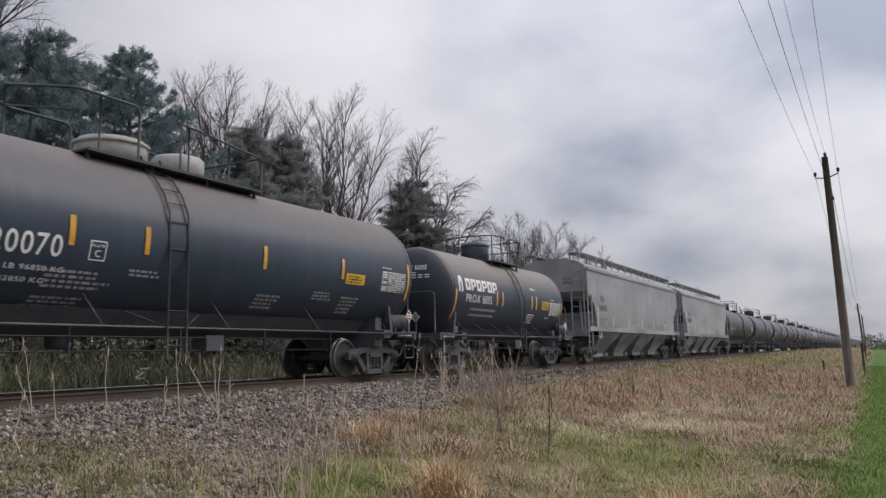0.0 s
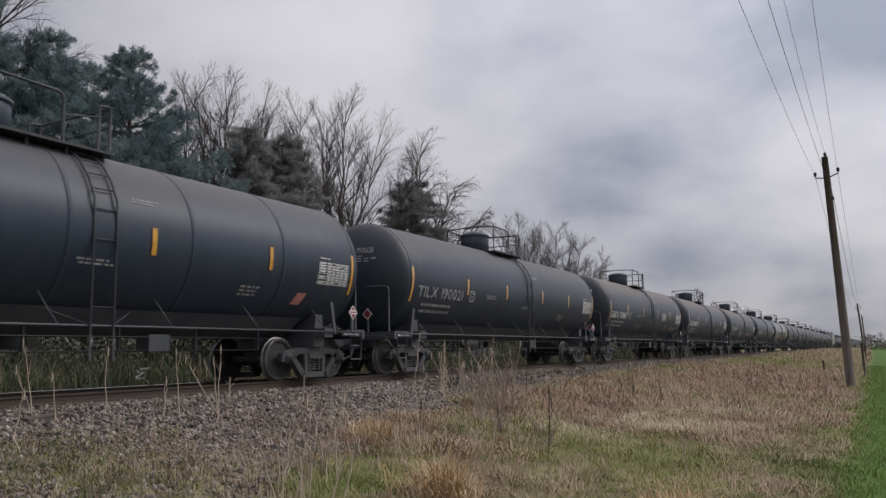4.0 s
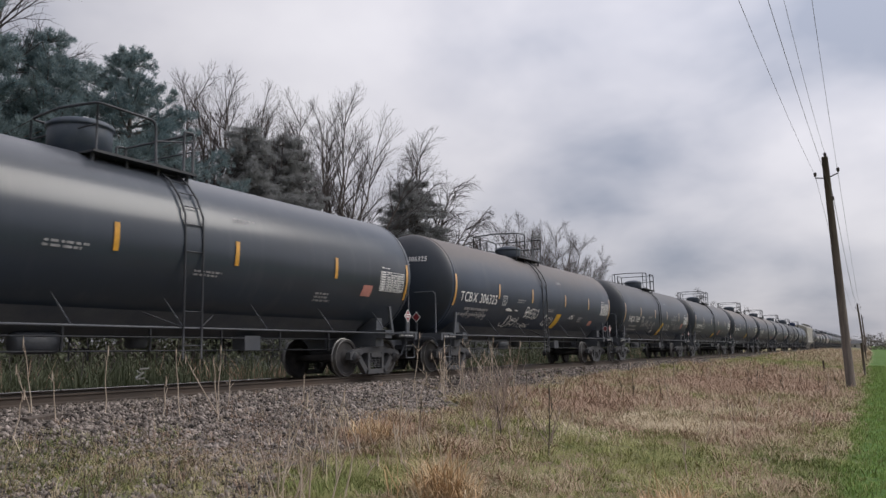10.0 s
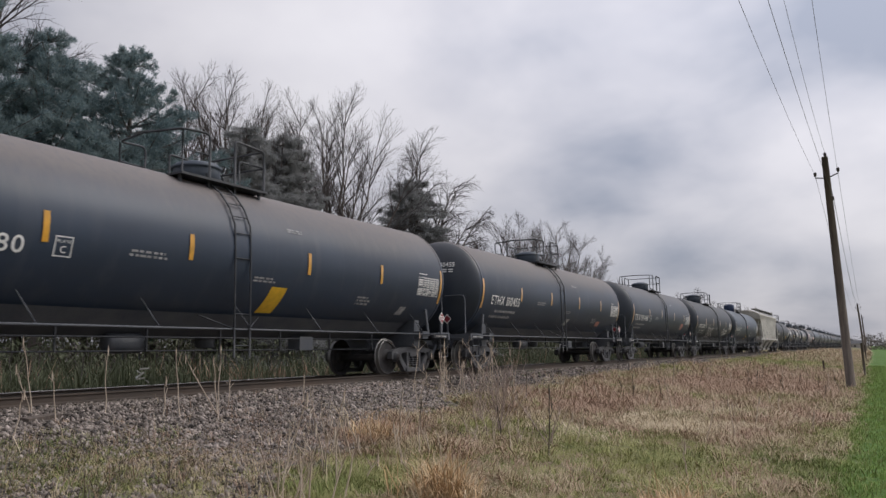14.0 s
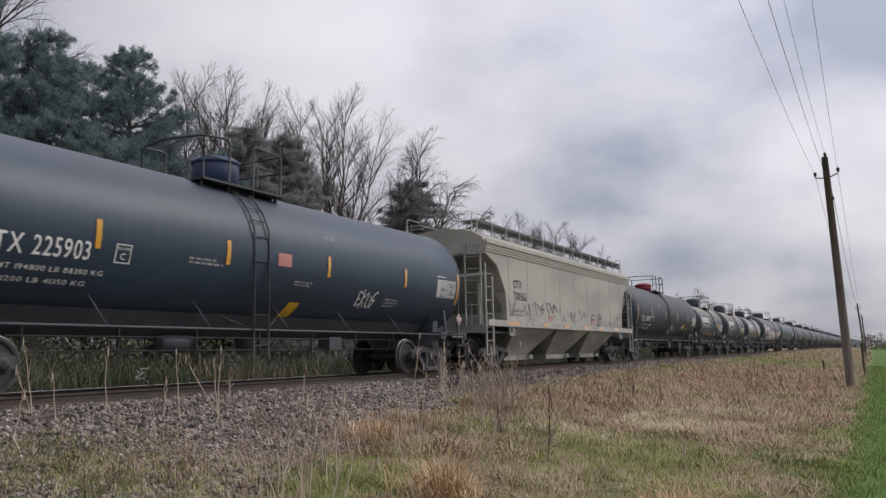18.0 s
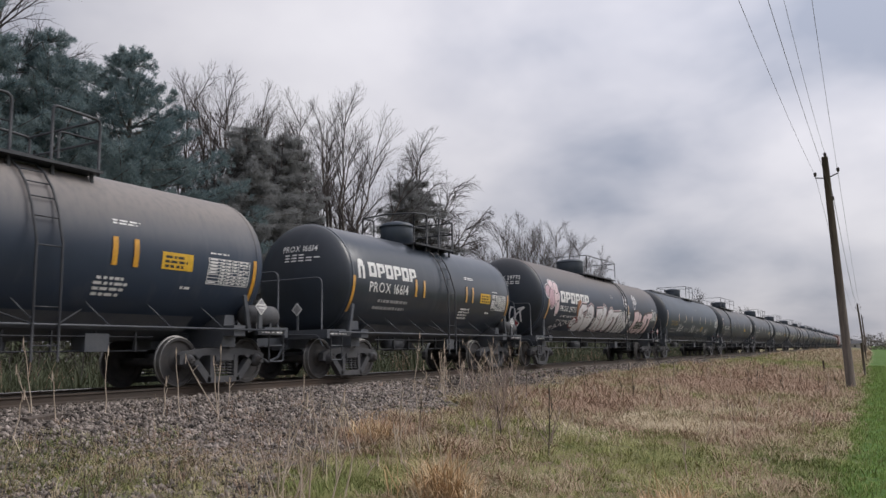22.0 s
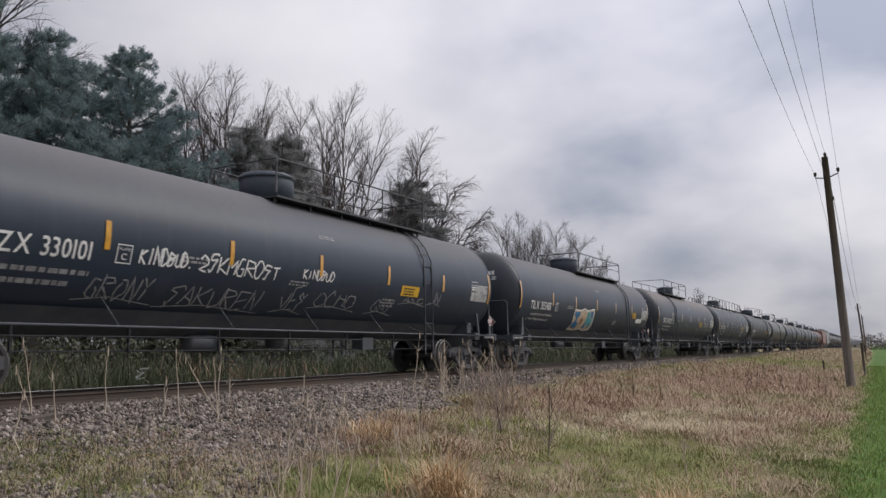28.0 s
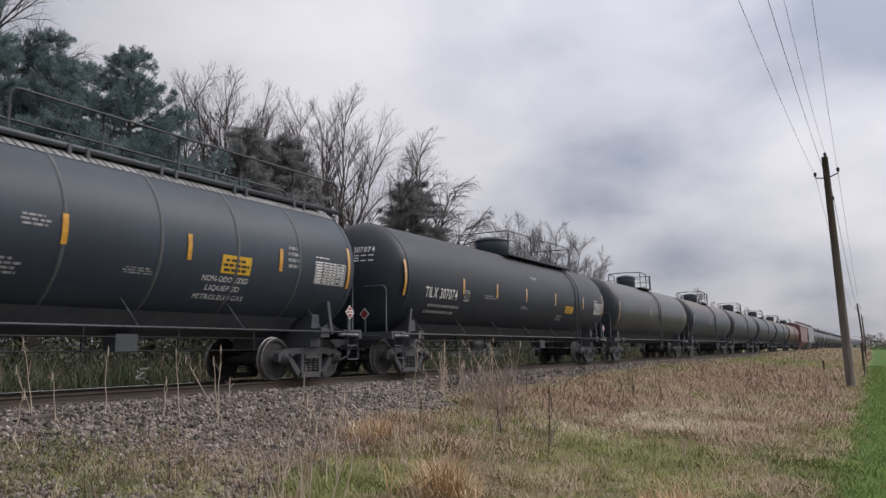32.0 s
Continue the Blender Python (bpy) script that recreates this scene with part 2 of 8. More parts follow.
M["rail_black"] = mat("railing_black", (0.022, 0.025, 0.032), 0.55, vary=0.3, second=(0.04, 0.043, 0.05), scale=4)
M["band_dusty"] = mat("band_dusty_grey", (0.105, 0.11, 0.115), 0.6, vary=0.4, second=(0.06, 0.068, 0.08), scale=2)
# pale grey that stands in for sky gloss on a ribbed jacket
M["strip_sheen"] = mat("ribbed_strip_sheen", (0.42, 0.415, 0.40), 0.5, vary=0.4, second=(0.22, 0.215, 0.21), scale=1.5)
M["dome_dark"] = mat("dome_blue_black", (0.038, 0.054, 0.078), 0.5, vary=0.3, second=(0.060, 0.074, 0.095), scale=4)
M["dome_red"] = mat("dome_red", (0.28, 0.03, 0.05), 0.55, vary=0.3)
M["dome_blue"] = mat("dome_blue", (0.03, 0.05, 0.12), 0.55, vary=0.3)


# ---- mesh helpers ----
class Geo:
    """A bag of vertices and faces that becomes one mesh."""

    def __init__(self):
        self.v, self.f, self.m, self.s = [], [], [], []

    def add(self, verts, faces, mi=0, smooth=False):
        o = len(self.v)
        self.v.extend(tuple(p) for p in verts)
        for f in faces:
            self.f.append(tuple(i + o for i in f))
            self.m.append(mi)
            self.s.append(smooth)
        return self

    def box(self, c, size, mi=0, rot=None, taper=1.0):
        hx, hy, hz = (s / 2 for s in size)
        vs = []
        for sz in (-1, 1):
            k = taper if sz > 0 else 1.0
            for sx, sy in ((-1, -1), (1, -1), (1, 1), (-1, 1)):
                p = Vector((sx * hx * k, sy * hy * k, sz * hz))
                if rot:
                    p.rotate(rot)
                vs.append((p.x + c[0], p.y + c[1], p.z + c[2]))
        return self.add(vs, [(3, 2, 1, 0), (4, 5, 6, 7), (0, 1, 5, 4), (1, 2, 6, 5), (2, 3, 7, 6), (3, 0, 4, 7)], mi)

    def tube(self, pts, r, seg=6, mi=0, closed=False, cap=True):
        pts = [Vector(p) for p in pts]
        n = len(pts)
        rr = r if isinstance(r, (list, tuple)) else [r] * n
        vs, fs = [], []
        ref = None
        for i, p in enumerate(pts):
            if closed:
                d = pts[(i + 1) % n] - pts[i - 1]
            else:
                d = pts[min(i + 1, n - 1)] - pts[max(i - 1, 0)]
            d = d.normalized() if d.length > 1e-9 else Vector((0, 0, 1))
            if ref is None:
                ref = Vector((0, 0, 1)) if abs(d.z) < 0.9 else Vector((1, 0, 0))
            a = d.cross(ref)
            a = a.normalized() if a.length > 1e-6 else d.orthogonal().normalized()
            b = d.cross(a).normalized()
            ref = a.cross(d)
            for k in range(seg):
                t = 2 * math.pi * k / seg
                vs.append(p + rr[i] * (math.cos(t) * a + math.sin(t) * b))
        for i in range(n if closed else n - 1):
            j = (i + 1) % n
            for k in range(seg):
                k2 = (k + 1) % seg
                fs.append((i * seg + k, i * seg + k2, j * seg + k2, j * seg + k))
        if cap and not closed:
            fs += [tuple(range(seg)), tuple(range((n - 1) * seg, n * seg))[::-1]]
        return self.add(vs, fs, mi, True)

    def lathe(self, profile, axis="Y", seg=24, mi=0, origin=(0, 0, 0), closed=False):
        """profile: (along, radius) pairs turned round the axis."""
        vs, fs = [], []
        n = len(profile)
        for a, r in profile:
            for k in range(seg):
                t = 2 * math.pi * k / seg
                c, s = r * math.cos(t), r * math.sin(t)
                p = {"Y": (c, a, s), "Z": (c, s, a), "X": (a, c, s)}[axis]
                vs.append((p[0] + origin[0], p[1] + origin[1], p[2] + origin[2]))
        for i in range(n if closed else n - 1):
            j = (i + 1) % n
            for k in range(seg):
                k2 = (k + 1) % seg
                q = (i * seg + k, j * seg + k, j * seg + k2, i * seg + k2)
                fs.append(q)
        if not closed:
            fs += [tuple(range(seg)), tuple(range((n - 1) * seg, n * seg))[::-1]]
        return self.add(vs, fs, mi, True)

    def prism(self, outline, x0, x1, mi=0):
        """A flat outline of (y, z) points given thickness from x0 to x1."""
        n = len(outline)
        vs = [(x0, y, z) for y, z in outline] + [(x1, y, z) for y, z in outline]
        fs = [tuple(range(n))[::-1], tuple(range(n, 2 * n))]
        for i in range(n):
            j = (i + 1) % n
            fs.append((i, j, n + j, n + i))
        return self.add(vs, fs, mi)

    def mesh(self, name, mats):
        me = bpy.data.meshes.new(name)
        me.from_pydata(self.v, [], self.f)
        for m_ in mats if isinstance(mats, (list, tuple)) else [mats]:
            me.materials.append(m_)
        me.polygons.foreach_set("material_index", self.m)
        me.polygons.foreach_set("use_smooth", self.s)
        me.update()
        return me


def part(name, geo, mats, parent, label="", at=None, mesh=None):
    """One mesh object under a thing or under a part. A Geo is turned into a mesh, a mesh is shared."""
    me = geo if isinstance(geo, bpy.types.Mesh) else geo.mesh(name, mats)
    ob = new(name, me)
    ob.parent = parent
    if at is not None:
        ob.matrix_basis = at
    if label:
        tagged(ob, label=label)
    if name in ("stencil", "load_limit", "test_panel", "end_mark"):
        tagged(ob, kind="stuff")
    return ob


SHARED = {}


def shared(key, make, mats):
    """A mesh that alike parts have in common."""
    if key not in SHARED:
        SHARED[key] = make().mesh(key if isinstance(key, str) else key[0], mats)
    return SHARED[key]


def fillet(pts, r, n=4):
    """A polyline with its inner corners rounded."""
    pts = [Vector(p) for p in pts]
    out = [pts[0]]
    for a, b, c in zip(pts, pts[1:], pts[2:]):
        d1, d2 = (a - b), (c - b)
        k = min(r, d1.length / 2.01, d2.length / 2.01)
        p, q = b + d1.normalized() * k, b + d2.normalized() * k
        for i in range(n + 1):
            t = i / n
            out.append((1 - t) ** 2 * p + 2 * t * (1 - t) * b + t * t * q)
    return out + [pts[-1]]


# ---- the lie of the land ----
TRACK_X = -12.02
PROFILE = [(-2500, -1.5), (-300, -1.2), (-40, -0.95), (-20, -0.75), (-15.2, -0.62), (-14.1, -0.27), (-13.8, -0.20), (-10.35, -0.20), (-9.9, -0.28),
           (-8.0, -0.55), (-5.0, -0.84), (-2.5, -1.06), (-0.6, -1.10), (40, -1.15), (2500, -1.5)]


def ground_z(x, y):
    for (xa, za), (xb, zb) in zip(PROFILE, PROFILE[1:]):
        if x <= xb:
            t = min(max((x - xa) / (xb - xa), 0), 1)
            z = za + t * (zb - za)
            break
    if x > -10 and x < 30:
        k = min(1.0, max(0.0, (x + 10) / 2.5)) * (1.0 if x < -0.6 else max(0.15, 1 - (x + 0.6) / 1.0))
        z += k * 0.07 * noise.noise(Vector((x * 0.7, y * 0.7, 0))) + k * 0.03 * noise.noise(Vector((x * 2.3, y * 2.3, 4)))
    return z


def gravel_edge(x, y):
    """Above nought where stones lie, below where grass grows."""
    edge = np.interp(y, (3, 6, 6.9, 8.4, 9.9, 12.2, 15.7, 24.7, 38, 70), (-4.4, -5.2, -5.5, -6.3, -7.0, -7.6, -8.2, -8.8, -9.3, -9.5))
    return (edge - x) * 1.1 + 0.8 * noise.noise(Vector((x * 0.5, y * 0.4, 9))) + 0.7 * noise.noise(Vector((x * 1.7, y * 1.7, 5)))


def ground_material():
    m = bpy.data.materials.new("ground_grass_and_gravel")
    m.use_nodes = True
    nt = m.node_tree
    N, L = nt.nodes.new, nt.links.new
    bsdf = nt.nodes["Principled BSDF"]
    bsdf.inputs["Roughness"].default_value = 0.95
    bsdf.inputs["Specular IOR Level"].default_value = 0.2
    geo = N("ShaderNodeNewGeometry")
    pos = geo.outputs["Position"]

    def noise_(scale, detail=5, rough=0.6):
        n = N("ShaderNodeTexNoise")
        n.inputs["Scale"].default_value, n.inputs["Detail"].default_value, n.inputs["Roughness"].default_value = scale, detail, rough
        L(pos, n.inputs["Vector"])
        return n.outputs["Fac"]

    def ramp_(v, stops):
        r = N("ShaderNodeValToRGB")
        r.color_ramp.elements[0].position, r.color_ramp.elements[0].color = stops[0][0], (*stops[0][1], 1)
        r.color_ramp.elements[1].position, r.color_ramp.elements[1].color = stops[-1][0], (*stops[-1][1], 1)
        for p, c in stops[1:-1]:
            r.color_ramp.elements.new(p).color = (*c, 1)
        L(v, r.inputs[0])
        return r.outputs["Color"]

    def mix_(f, a, b):
        x = N("ShaderNodeMix")
        x.data_type = "RGBA"
        L(f, x.inputs["Factor"])
        L(a, x.inputs["A"])
        L(b, x.inputs["B"])
        return x.outputs["Result"]

    vor = N("ShaderNodeTexVoronoi")
    vor.inputs["Scale"].default_value = 24.0
    L(pos, vor.inputs["Vector"])
    sepc = N("ShaderNodeSeparateColor")
    L(vor.outputs["Color"], sepc.inputs[0])
    stones = ramp_(sepc.outputs[0], [(0.0, (0.030, 0.025, 0.022)), (0.4, (0.070, 0.058, 0.050)), (0.75, (0.125, 0.106, 0.093)), (1.0, (0.24, 0.21, 0.19))])
    soil = ramp_(noise_(1.3), [(0.35, (0.15, 0.118, 0.072)), (0.5, (0.225, 0.18, 0.115)), (0.62, (0.30, 0.245, 0.165))])
    green = ramp_(noise_(5.0), [(0.3, (0.14, 0.15, 0.055)), (0.7, (0.21, 0.215, 0.085))])
    lawn = ramp_(noise_(2.5), [(0.3, (0.075, 0.14, 0.032)), (0.7, (0.12, 0.20, 0.055))])
    gfac = N("ShaderNodeMapRange")
    gfac.inputs["From Min"].default_value, gfac.inputs["From Max"].default_value = 0.47, 0.60
    L(noise_(0.45, 6), gfac.inputs["Value"])
    rough_grass = mix_(gfac.outputs[0], soil, green)
    at = N("ShaderNodeAttribute")
    at.attribute_name = "gravel"
    at2 = N("ShaderNodeAttribute")
    at2.attribute_name = "lawn"
    col = mix_(at2.outputs["Fac"], rough_grass, lawn)
    col = mix_(at.outputs["Fac"], col, stones)
    L(col, bsdf.inputs["Base Color"])
    b = N("ShaderNodeBump")
    b.inputs["Strength"].default_value, b.inputs["Distance"].default_value = 0.8, 0.05
    L(vor.outputs["Distance"], b.inputs["Height"])
    L(b.outputs[0], bsdf.inputs["Normal"])
    return m


def spread(lo, hi, fine_lo, fine_hi, step):
    xs = list(np.arange(fine_lo, fine_hi + 1e-6, step))
    d, x = step, fine_hi
    while x < hi:
        d *= 1.25
        x = min(x + d, hi)
        xs.append(x)
    d, x = step, fine_lo
    while x > lo:
        d *= 1.25
        x = max(x - d, lo)
        xs.insert(0, x)
    return xs


def build_ground():
    xs, ys = spread(-2500, 2500, -16.5, 3.0, 0.22), spread(-600, 3500, 1.0, 40.0, 0.3)
    g = Geo()
    g.v = [(x, y, ground_z(x, y)) for y in ys for x in xs]
    w = len(xs)
    g.f = [(j * w + i, j * w + i + 1, (j + 1) * w + i + 1, (j + 1) * w + i) for j in range(len(ys) - 1) for i in range(w - 1)]
    g.m, g.s = [0] * len(g.f), [True] * len(g.f)
    me = g.mesh("ground", ground_material())
    grav, lawn = me.attributes.new("gravel", "FLOAT", "POINT"), me.attributes.new("lawn", "FLOAT", "POINT")
    gv, lv = [], []
    for x, y, z in g.v:
        gv.append(min(1, max(0, 0.5 + 0.8 * gravel_edge(x, y))) if -14.6 < x < 2 else (1.0 if -15.5 < x <= -14.6 else 0.0))
        lv.append(min(1, max(0, min((x + 0.66 + 0.22 * noise.noise(Vector((x, y * 0.35, 2)))) / 0.45, (8.0 + 0.006 * max(y, 0.0) - x) / 2.0))))
    grav.data.foreach_set("value", gv)
    lawn.data.foreach_set("value", lv)
    return tagged(new("ground", me), label="rough tan grass, mown lawn and grey gravel beside a railway", kind="structure")


build_ground()


# ---- the track ----
def build_track():
    prof = [(-0.07, -0.165), (0.07, -0.165), (0.07, -0.15), (0.012, -0.125), (0.012, -0.045), (0.036, -0.035), (0.036, -0.006), (0.026, 0.0),
            (-0.026, 0.0), (-0.036, -0.006), (-0.036, -0.035), (-0.012, -0.045), (-0.012, -0.125), (-0.07, -0.15)]
    n = len(prof)
    for side in (1, -1):
        g = Geo()
        vs = [(x, y, z) for y in (-150, 2500) for x, z in prof]
        fs = [(i, (i + 1) % n, n + (i + 1) % n, n + i) for i in range(n)]
        g.add(vs, fs)
        g.m = [1 if i in (6, 7, 8) else 0 for i in range(n)]
        ob = new("rail", g.mesh("rail", [M["rail_steel"], M["rail_head"]]))
        ob.location = (TRACK_X + side * 0.755, 0, 0)
        tagged(ob, label="rusty steel rail with a polished running surface", category="rail", group="rails of the track", kind="structure")
    tie = Geo().box((0, 0, -0.09), (2.6, 0.23, 0.18)).mesh("sleeper", mat("sleeper_wood", (0.075, 0.058, 0.045), 0.9, second=(0.15, 0.125, 0.10), scale=4, bump=0.5, stretch=(0.3, 3, 3), obj_random=0.3))
    track = tagged(new("sleepers"), label="weathered wooden sleepers bedded in ballast", category="sleepers", kind="structure")
    for i in range(150):
        s = new("sleeper", tie)
        s.parent = track
        s.location = (TRACK_X + random.uniform(-0.04, 0.04), -4 + i * 0.51 + random.uniform(-0.02, 0.02), -0.165)
        s.rotation_euler = (0, 0, random.uniform(-0.012, 0.012))


build_track()


# ---- lettering ----
GLYPHS = {}


def make_glyphs():
    """Outlines of the built-in font's characters, cut into thin slices so that they can follow a curved side."""
    obs = []
    for ch in "ABCDEFGHIJKLMNOPQRSTUVWXYZ0123456789-.":
        cu = bpy.data.curves.new("glyph", "FONT")
        cu.body, cu.size, cu.offset, cu.resolution_u = ch, 1.4, 0.012, 3
        ob = new("glyph", cu)
        obs.append((ch, ob, cu))
    dg = bpy.context.evaluated_depsgraph_get()
    for ch, ob, cu in obs:
        me = bpy.data.meshes.new_from_object(ob.evaluated_get(dg))
        bm = bmesh.new()
        bm.from_mesh(me)
        for k in range(1, 6):
            bmesh.ops.bisect_plane(bm, geom=bm.verts[:] + bm.edges[:] + bm.faces[:], plane_co=(0, k / 6.0, 0), plane_no=(0, 1, 0))
        bm.verts.index_update()
        vs = [(v.co.x, v.co.y) for v in bm.verts]
        fs = [tuple(v.index for v in f.verts) for f in bm.faces]
        lo, hi = min(v[0] for v in vs), max(v[0] for v in vs)
        GLYPHS[ch] = ([(x - lo, y) for x, y in vs], fs, hi - lo)
        bm.free()
        bpy.data.meshes.remove(me)
        bpy.data.objects.remove(ob)
        bpy.data.curves.remove(cu)


make_glyphs()


class Side:
    """The near side of a car as a surface: y along it, z up it. R is the tank's radius; flat sides have none."""

    def __init__(self, zc, R=None, x=None):
        self.zc, self.R, self.x = zc, R, x

    def arc(self, z):
        return self.zc + self.R * math.asin(max(-0.98, min(0.98, (z - self.zc) / self.R))) if self.R else z

    def at(self, y, a, off=0.006):
        if not self.R:
            return (self.x + off, y, a)
        t = (a - self.zc) / self.R
        return ((self.R + off) * math.cos(t), y, self.zc + (self.R + off) * math.sin(t))

    def text(self, g, s, y, z, h, width=None, mi=0, off=0.006, squeeze=1.0):
        """Writes s from y on with cap height h on the base line z; returns its end."""
        base = self.arc(z)
        adv = 0.16
        full = sum((GLYPHS[c][2] + adv) if c in GLYPHS else 0.5 for c in s)
        k = width / full if width else h * squeeze
        u = y
        for c in s:
            if c not in GLYPHS:
                u += 0.5 * k
                continue
            vs, fs, w = GLYPHS[c]
            g.add([self.at(u + p * k, base + q * h, off) for p, q in vs], fs, mi)
            u += (w + adv) * k
        return u

    def patch(self, g, y0, y1, z0, z1, mi=0, off=0.005, skew=0.0):
        a0, a1 = self.arc(z0), self.arc(z1)
        n = max(1, math.ceil((a1 - a0) / 0.12)) if self.R else 1
        vs, fs = [], []
        for i in range(n + 1):
            t = i / n
            a = a0 + t * (a1 - a0)
            vs += [self.at(y0 + skew * t, a, off), self.at(y1 + skew * t, a, off)]
        for i in range(n):
            fs.append((2 * i, 2 * i + 1, 2 * i + 3, 2 * i + 2))
        g.add(vs, fs, mi, bool(self.R))

    def bars(self, g, y, z, w, h, lines, rnd, mi=0, off=0.006):
        """Lines of writing too small to read: broken bars."""
        step = h / lines
        for i in range(lines):
            zz = z + h - (i + 1) * step
            u, end = y + rnd.uniform(0, 0.1 * w), y + w * rnd.uniform(0.7, 1.0)
            while u < end:
                k = min(rnd.uniform(0.05, 0.16), max(end - u, 0.03))
                self.patch(g, u, u + k, zz, zz + 0.55 * step, mi, off)
                u += k + rnd.uniform(0.02, 0.05)

    def ribbon(self, g, pts, w, mi=0, off=0.006):
        """A painted stroke through (y, arc) points."""
        n = len(pts)
        vs, fs = [], []
        for i, (u, a) in enumerate(pts):
            du, da = pts[min(i + 1, n - 1)][0] - pts[max(i - 1, 0)][0], pts[min(i + 1, n - 1)][1] - pts[max(i - 1, 0)][1]
            l = math.hypot(du, da) or 1
            nx, ny = -da / l * w / 2, du / l * w / 2
            vs += [self.at(u + nx, a + ny, off), self.at(u - nx, a - ny, off)]
        for i in range(n - 1):
            fs.append((2 * i, 2 * i + 1, 2 * i + 3, 2 * i + 2))
        g.add(vs, fs, mi)

    def blob(self, g, y, z, ry, rz, rnd, mi=0, off=0.006, rough=0.25, spikes=10, grow=1.0):
        """A filled, uneven shape."""
        a = self.arc(z)
        ph = [rnd.uniform(1 - rough, 1 + rough) for _ in range(spikes)]
        n, rings = spikes * 2, 4
        vs, fs = [self.at(y, a, off)], []
        for r in range(1, rings + 1):
            for k in range(n):
                t = 2 * math.pi * k / n
                q = (ph[(k // 2) % spikes] + ph[((k + 1) // 2) % spikes]) / 2
                vs.append(self.at(y + grow * ry * q * r / rings * math.cos(t), a + grow * rz * q * r / rings * math.sin(t), off))
        for k in range(n):
            k2 = (k + 1) % n
            fs.append((0, 1 + k, 1 + k2))
            for r in range(rings - 1):
                o = 1 + r * n
                fs.append((o + k, o + n + k, o + n + k2, o + k2))
        g.add(vs, fs, mi)

    def tag(self, g, y, z, w, h, seed, letters=5, stroke=0.035, mi=0, off=0.007):
        """A scrawl of joined strokes."""
        rnd = random.Random(seed)
        cell = w / letters
        base = self.arc(z)
        for k in range(letters):
            for s in range(rnd.choice((1, 2, 2))):
                key = [(y + cell * (k + rnd.uniform(-0.15, 1.15)), base + h * rnd.choice((rnd.uniform(0, 0.25), rnd.uniform(0.4, 0.6), rnd.uniform(0.75, 1.0)))) for _ in range(rnd.randint(3, 5))]
                pts = []
                for i in range(len(key) - 1):
                    p0, p1, p2, p3 = key[max(i - 1, 0)], key[i], key[i + 1], key[min(i + 2, len(key) - 1)]
                    for j in range(6):
                        t = j / 6
                        pts.append(tuple(0.5 * (2 * b + (c - a_) * t + (2 * a_ - 5 * b + 4 * c - d) * t * t + (3 * b - a_ - 3 * c + d) * t ** 3) for a_, b, c, d in zip(p0, p1, p2, p3)))
                pts.append(key[-1])
                self.ribbon(g, pts, stroke * rnd.uniform(0.8, 1.2), mi, off)


    def scrawl(self, g, s, y, z, w, h, stroke=0.03, mi=0, off=0.008, seed=1, slant=0.15, wild=0.06):
        """Hand-painted letters in single strokes."""
        rnd = random.Random(seed)
        cell = w / len(s)
        base = self.arc(z)
        for k, c in enumerate(s):
            kh = h * rnd.uniform(0.85, 1.15)
            for line in STROKES.get(c, "").split():
                key = []
                for i in range(0, len(line), 2):
                    p, q = int(line[i]) / 6 + rnd.gauss(0, wild), int(line[i + 1]) / 9 + rnd.gauss(0, wild)
                    key.append((y + cell * (k + 0.1 + 0.8 * p + slant * q), base + kh * q))
                pts = []
                for a, b in zip(key, key[1:]):
                    pts += [(a[0] + (b[0] - a[0]) * j / 3, a[1] + (b[1] - a[1]) * j / 3) for j in range(3)]
                self.ribbon(g, pts + [key[-1]], stroke, mi, off)

    def fill(self, g, pts, mi=0, off=0.008, step=0.035):
        """A filled outline of (y, z) points, in thin courses that follow the round of the tank."""
        pts = [(u, self.arc(z)) for u, z in pts]
        lo, hi = min(p[1] for p in pts), max(p[1] for p in pts)
        n = max(1, int((hi - lo) / step))

        def cuts(a):
            xs = []
            for (u0, a0), (u1, a1) in zip(pts, pts[1:] + pts[:1]):
                if (a0 <= a) != (a1 <= a):
                    xs.append(u0 + (u1 - u0) * (a - a0) / (a1 - a0))
            return sorted(xs)

        for i in range(n):
            b, t = lo + (hi - lo) * i / n, lo + (hi - lo) * (i + 1) / n
            cb, ct = cuts(b + 1e-5), cuts(t - 1e-5)
            if len(cb) != len(ct):
                cb = ct = cuts((b + t) / 2)
            for k in range(0, len(cb) - 1, 2):
                g.add([self.at(cb[k], b, off), self.at(cb[k + 1], b, off), self.at(ct[k + 1], t, off), self.at(ct[k], t, off)], [(0, 1, 2, 3)], mi)

    def line(self, g, pts, w, mi=0, off=0.01, closed=True):
        pts = [(u, self.arc(z)) for u, z in pts]
        out = []
        for (u0, a0), (u1, a1) in zip(pts, pts[1:] + pts[:1] if closed else pts[1:]):
            k = max(1, int(math.hypot(u1 - u0, a1 - a0) / 0.12))
            out += [(u0 + (u1 - u0) * j / k, a0 + (a1 - a0) * j / k) for j in range(k)]
        self.ribbon(g, out + [out[0] if closed else pts[-1]], w, mi, off)


class Head(Side):
    """The round front end of a tank as a surface: y across it, z up it."""

    def __init__(self, zc, R, hs):
        self.zc, self.R, self.hs = zc, R, hs

    def arc(self, z):
        return z

    def at(self, y, a, off=0.006):
        r = min(0.98, math.hypot(y, a - self.zc) / self.R)
        return (y, -self.hs - 0.5 * self.R * math.sqrt(1 - r * r) - off, a)


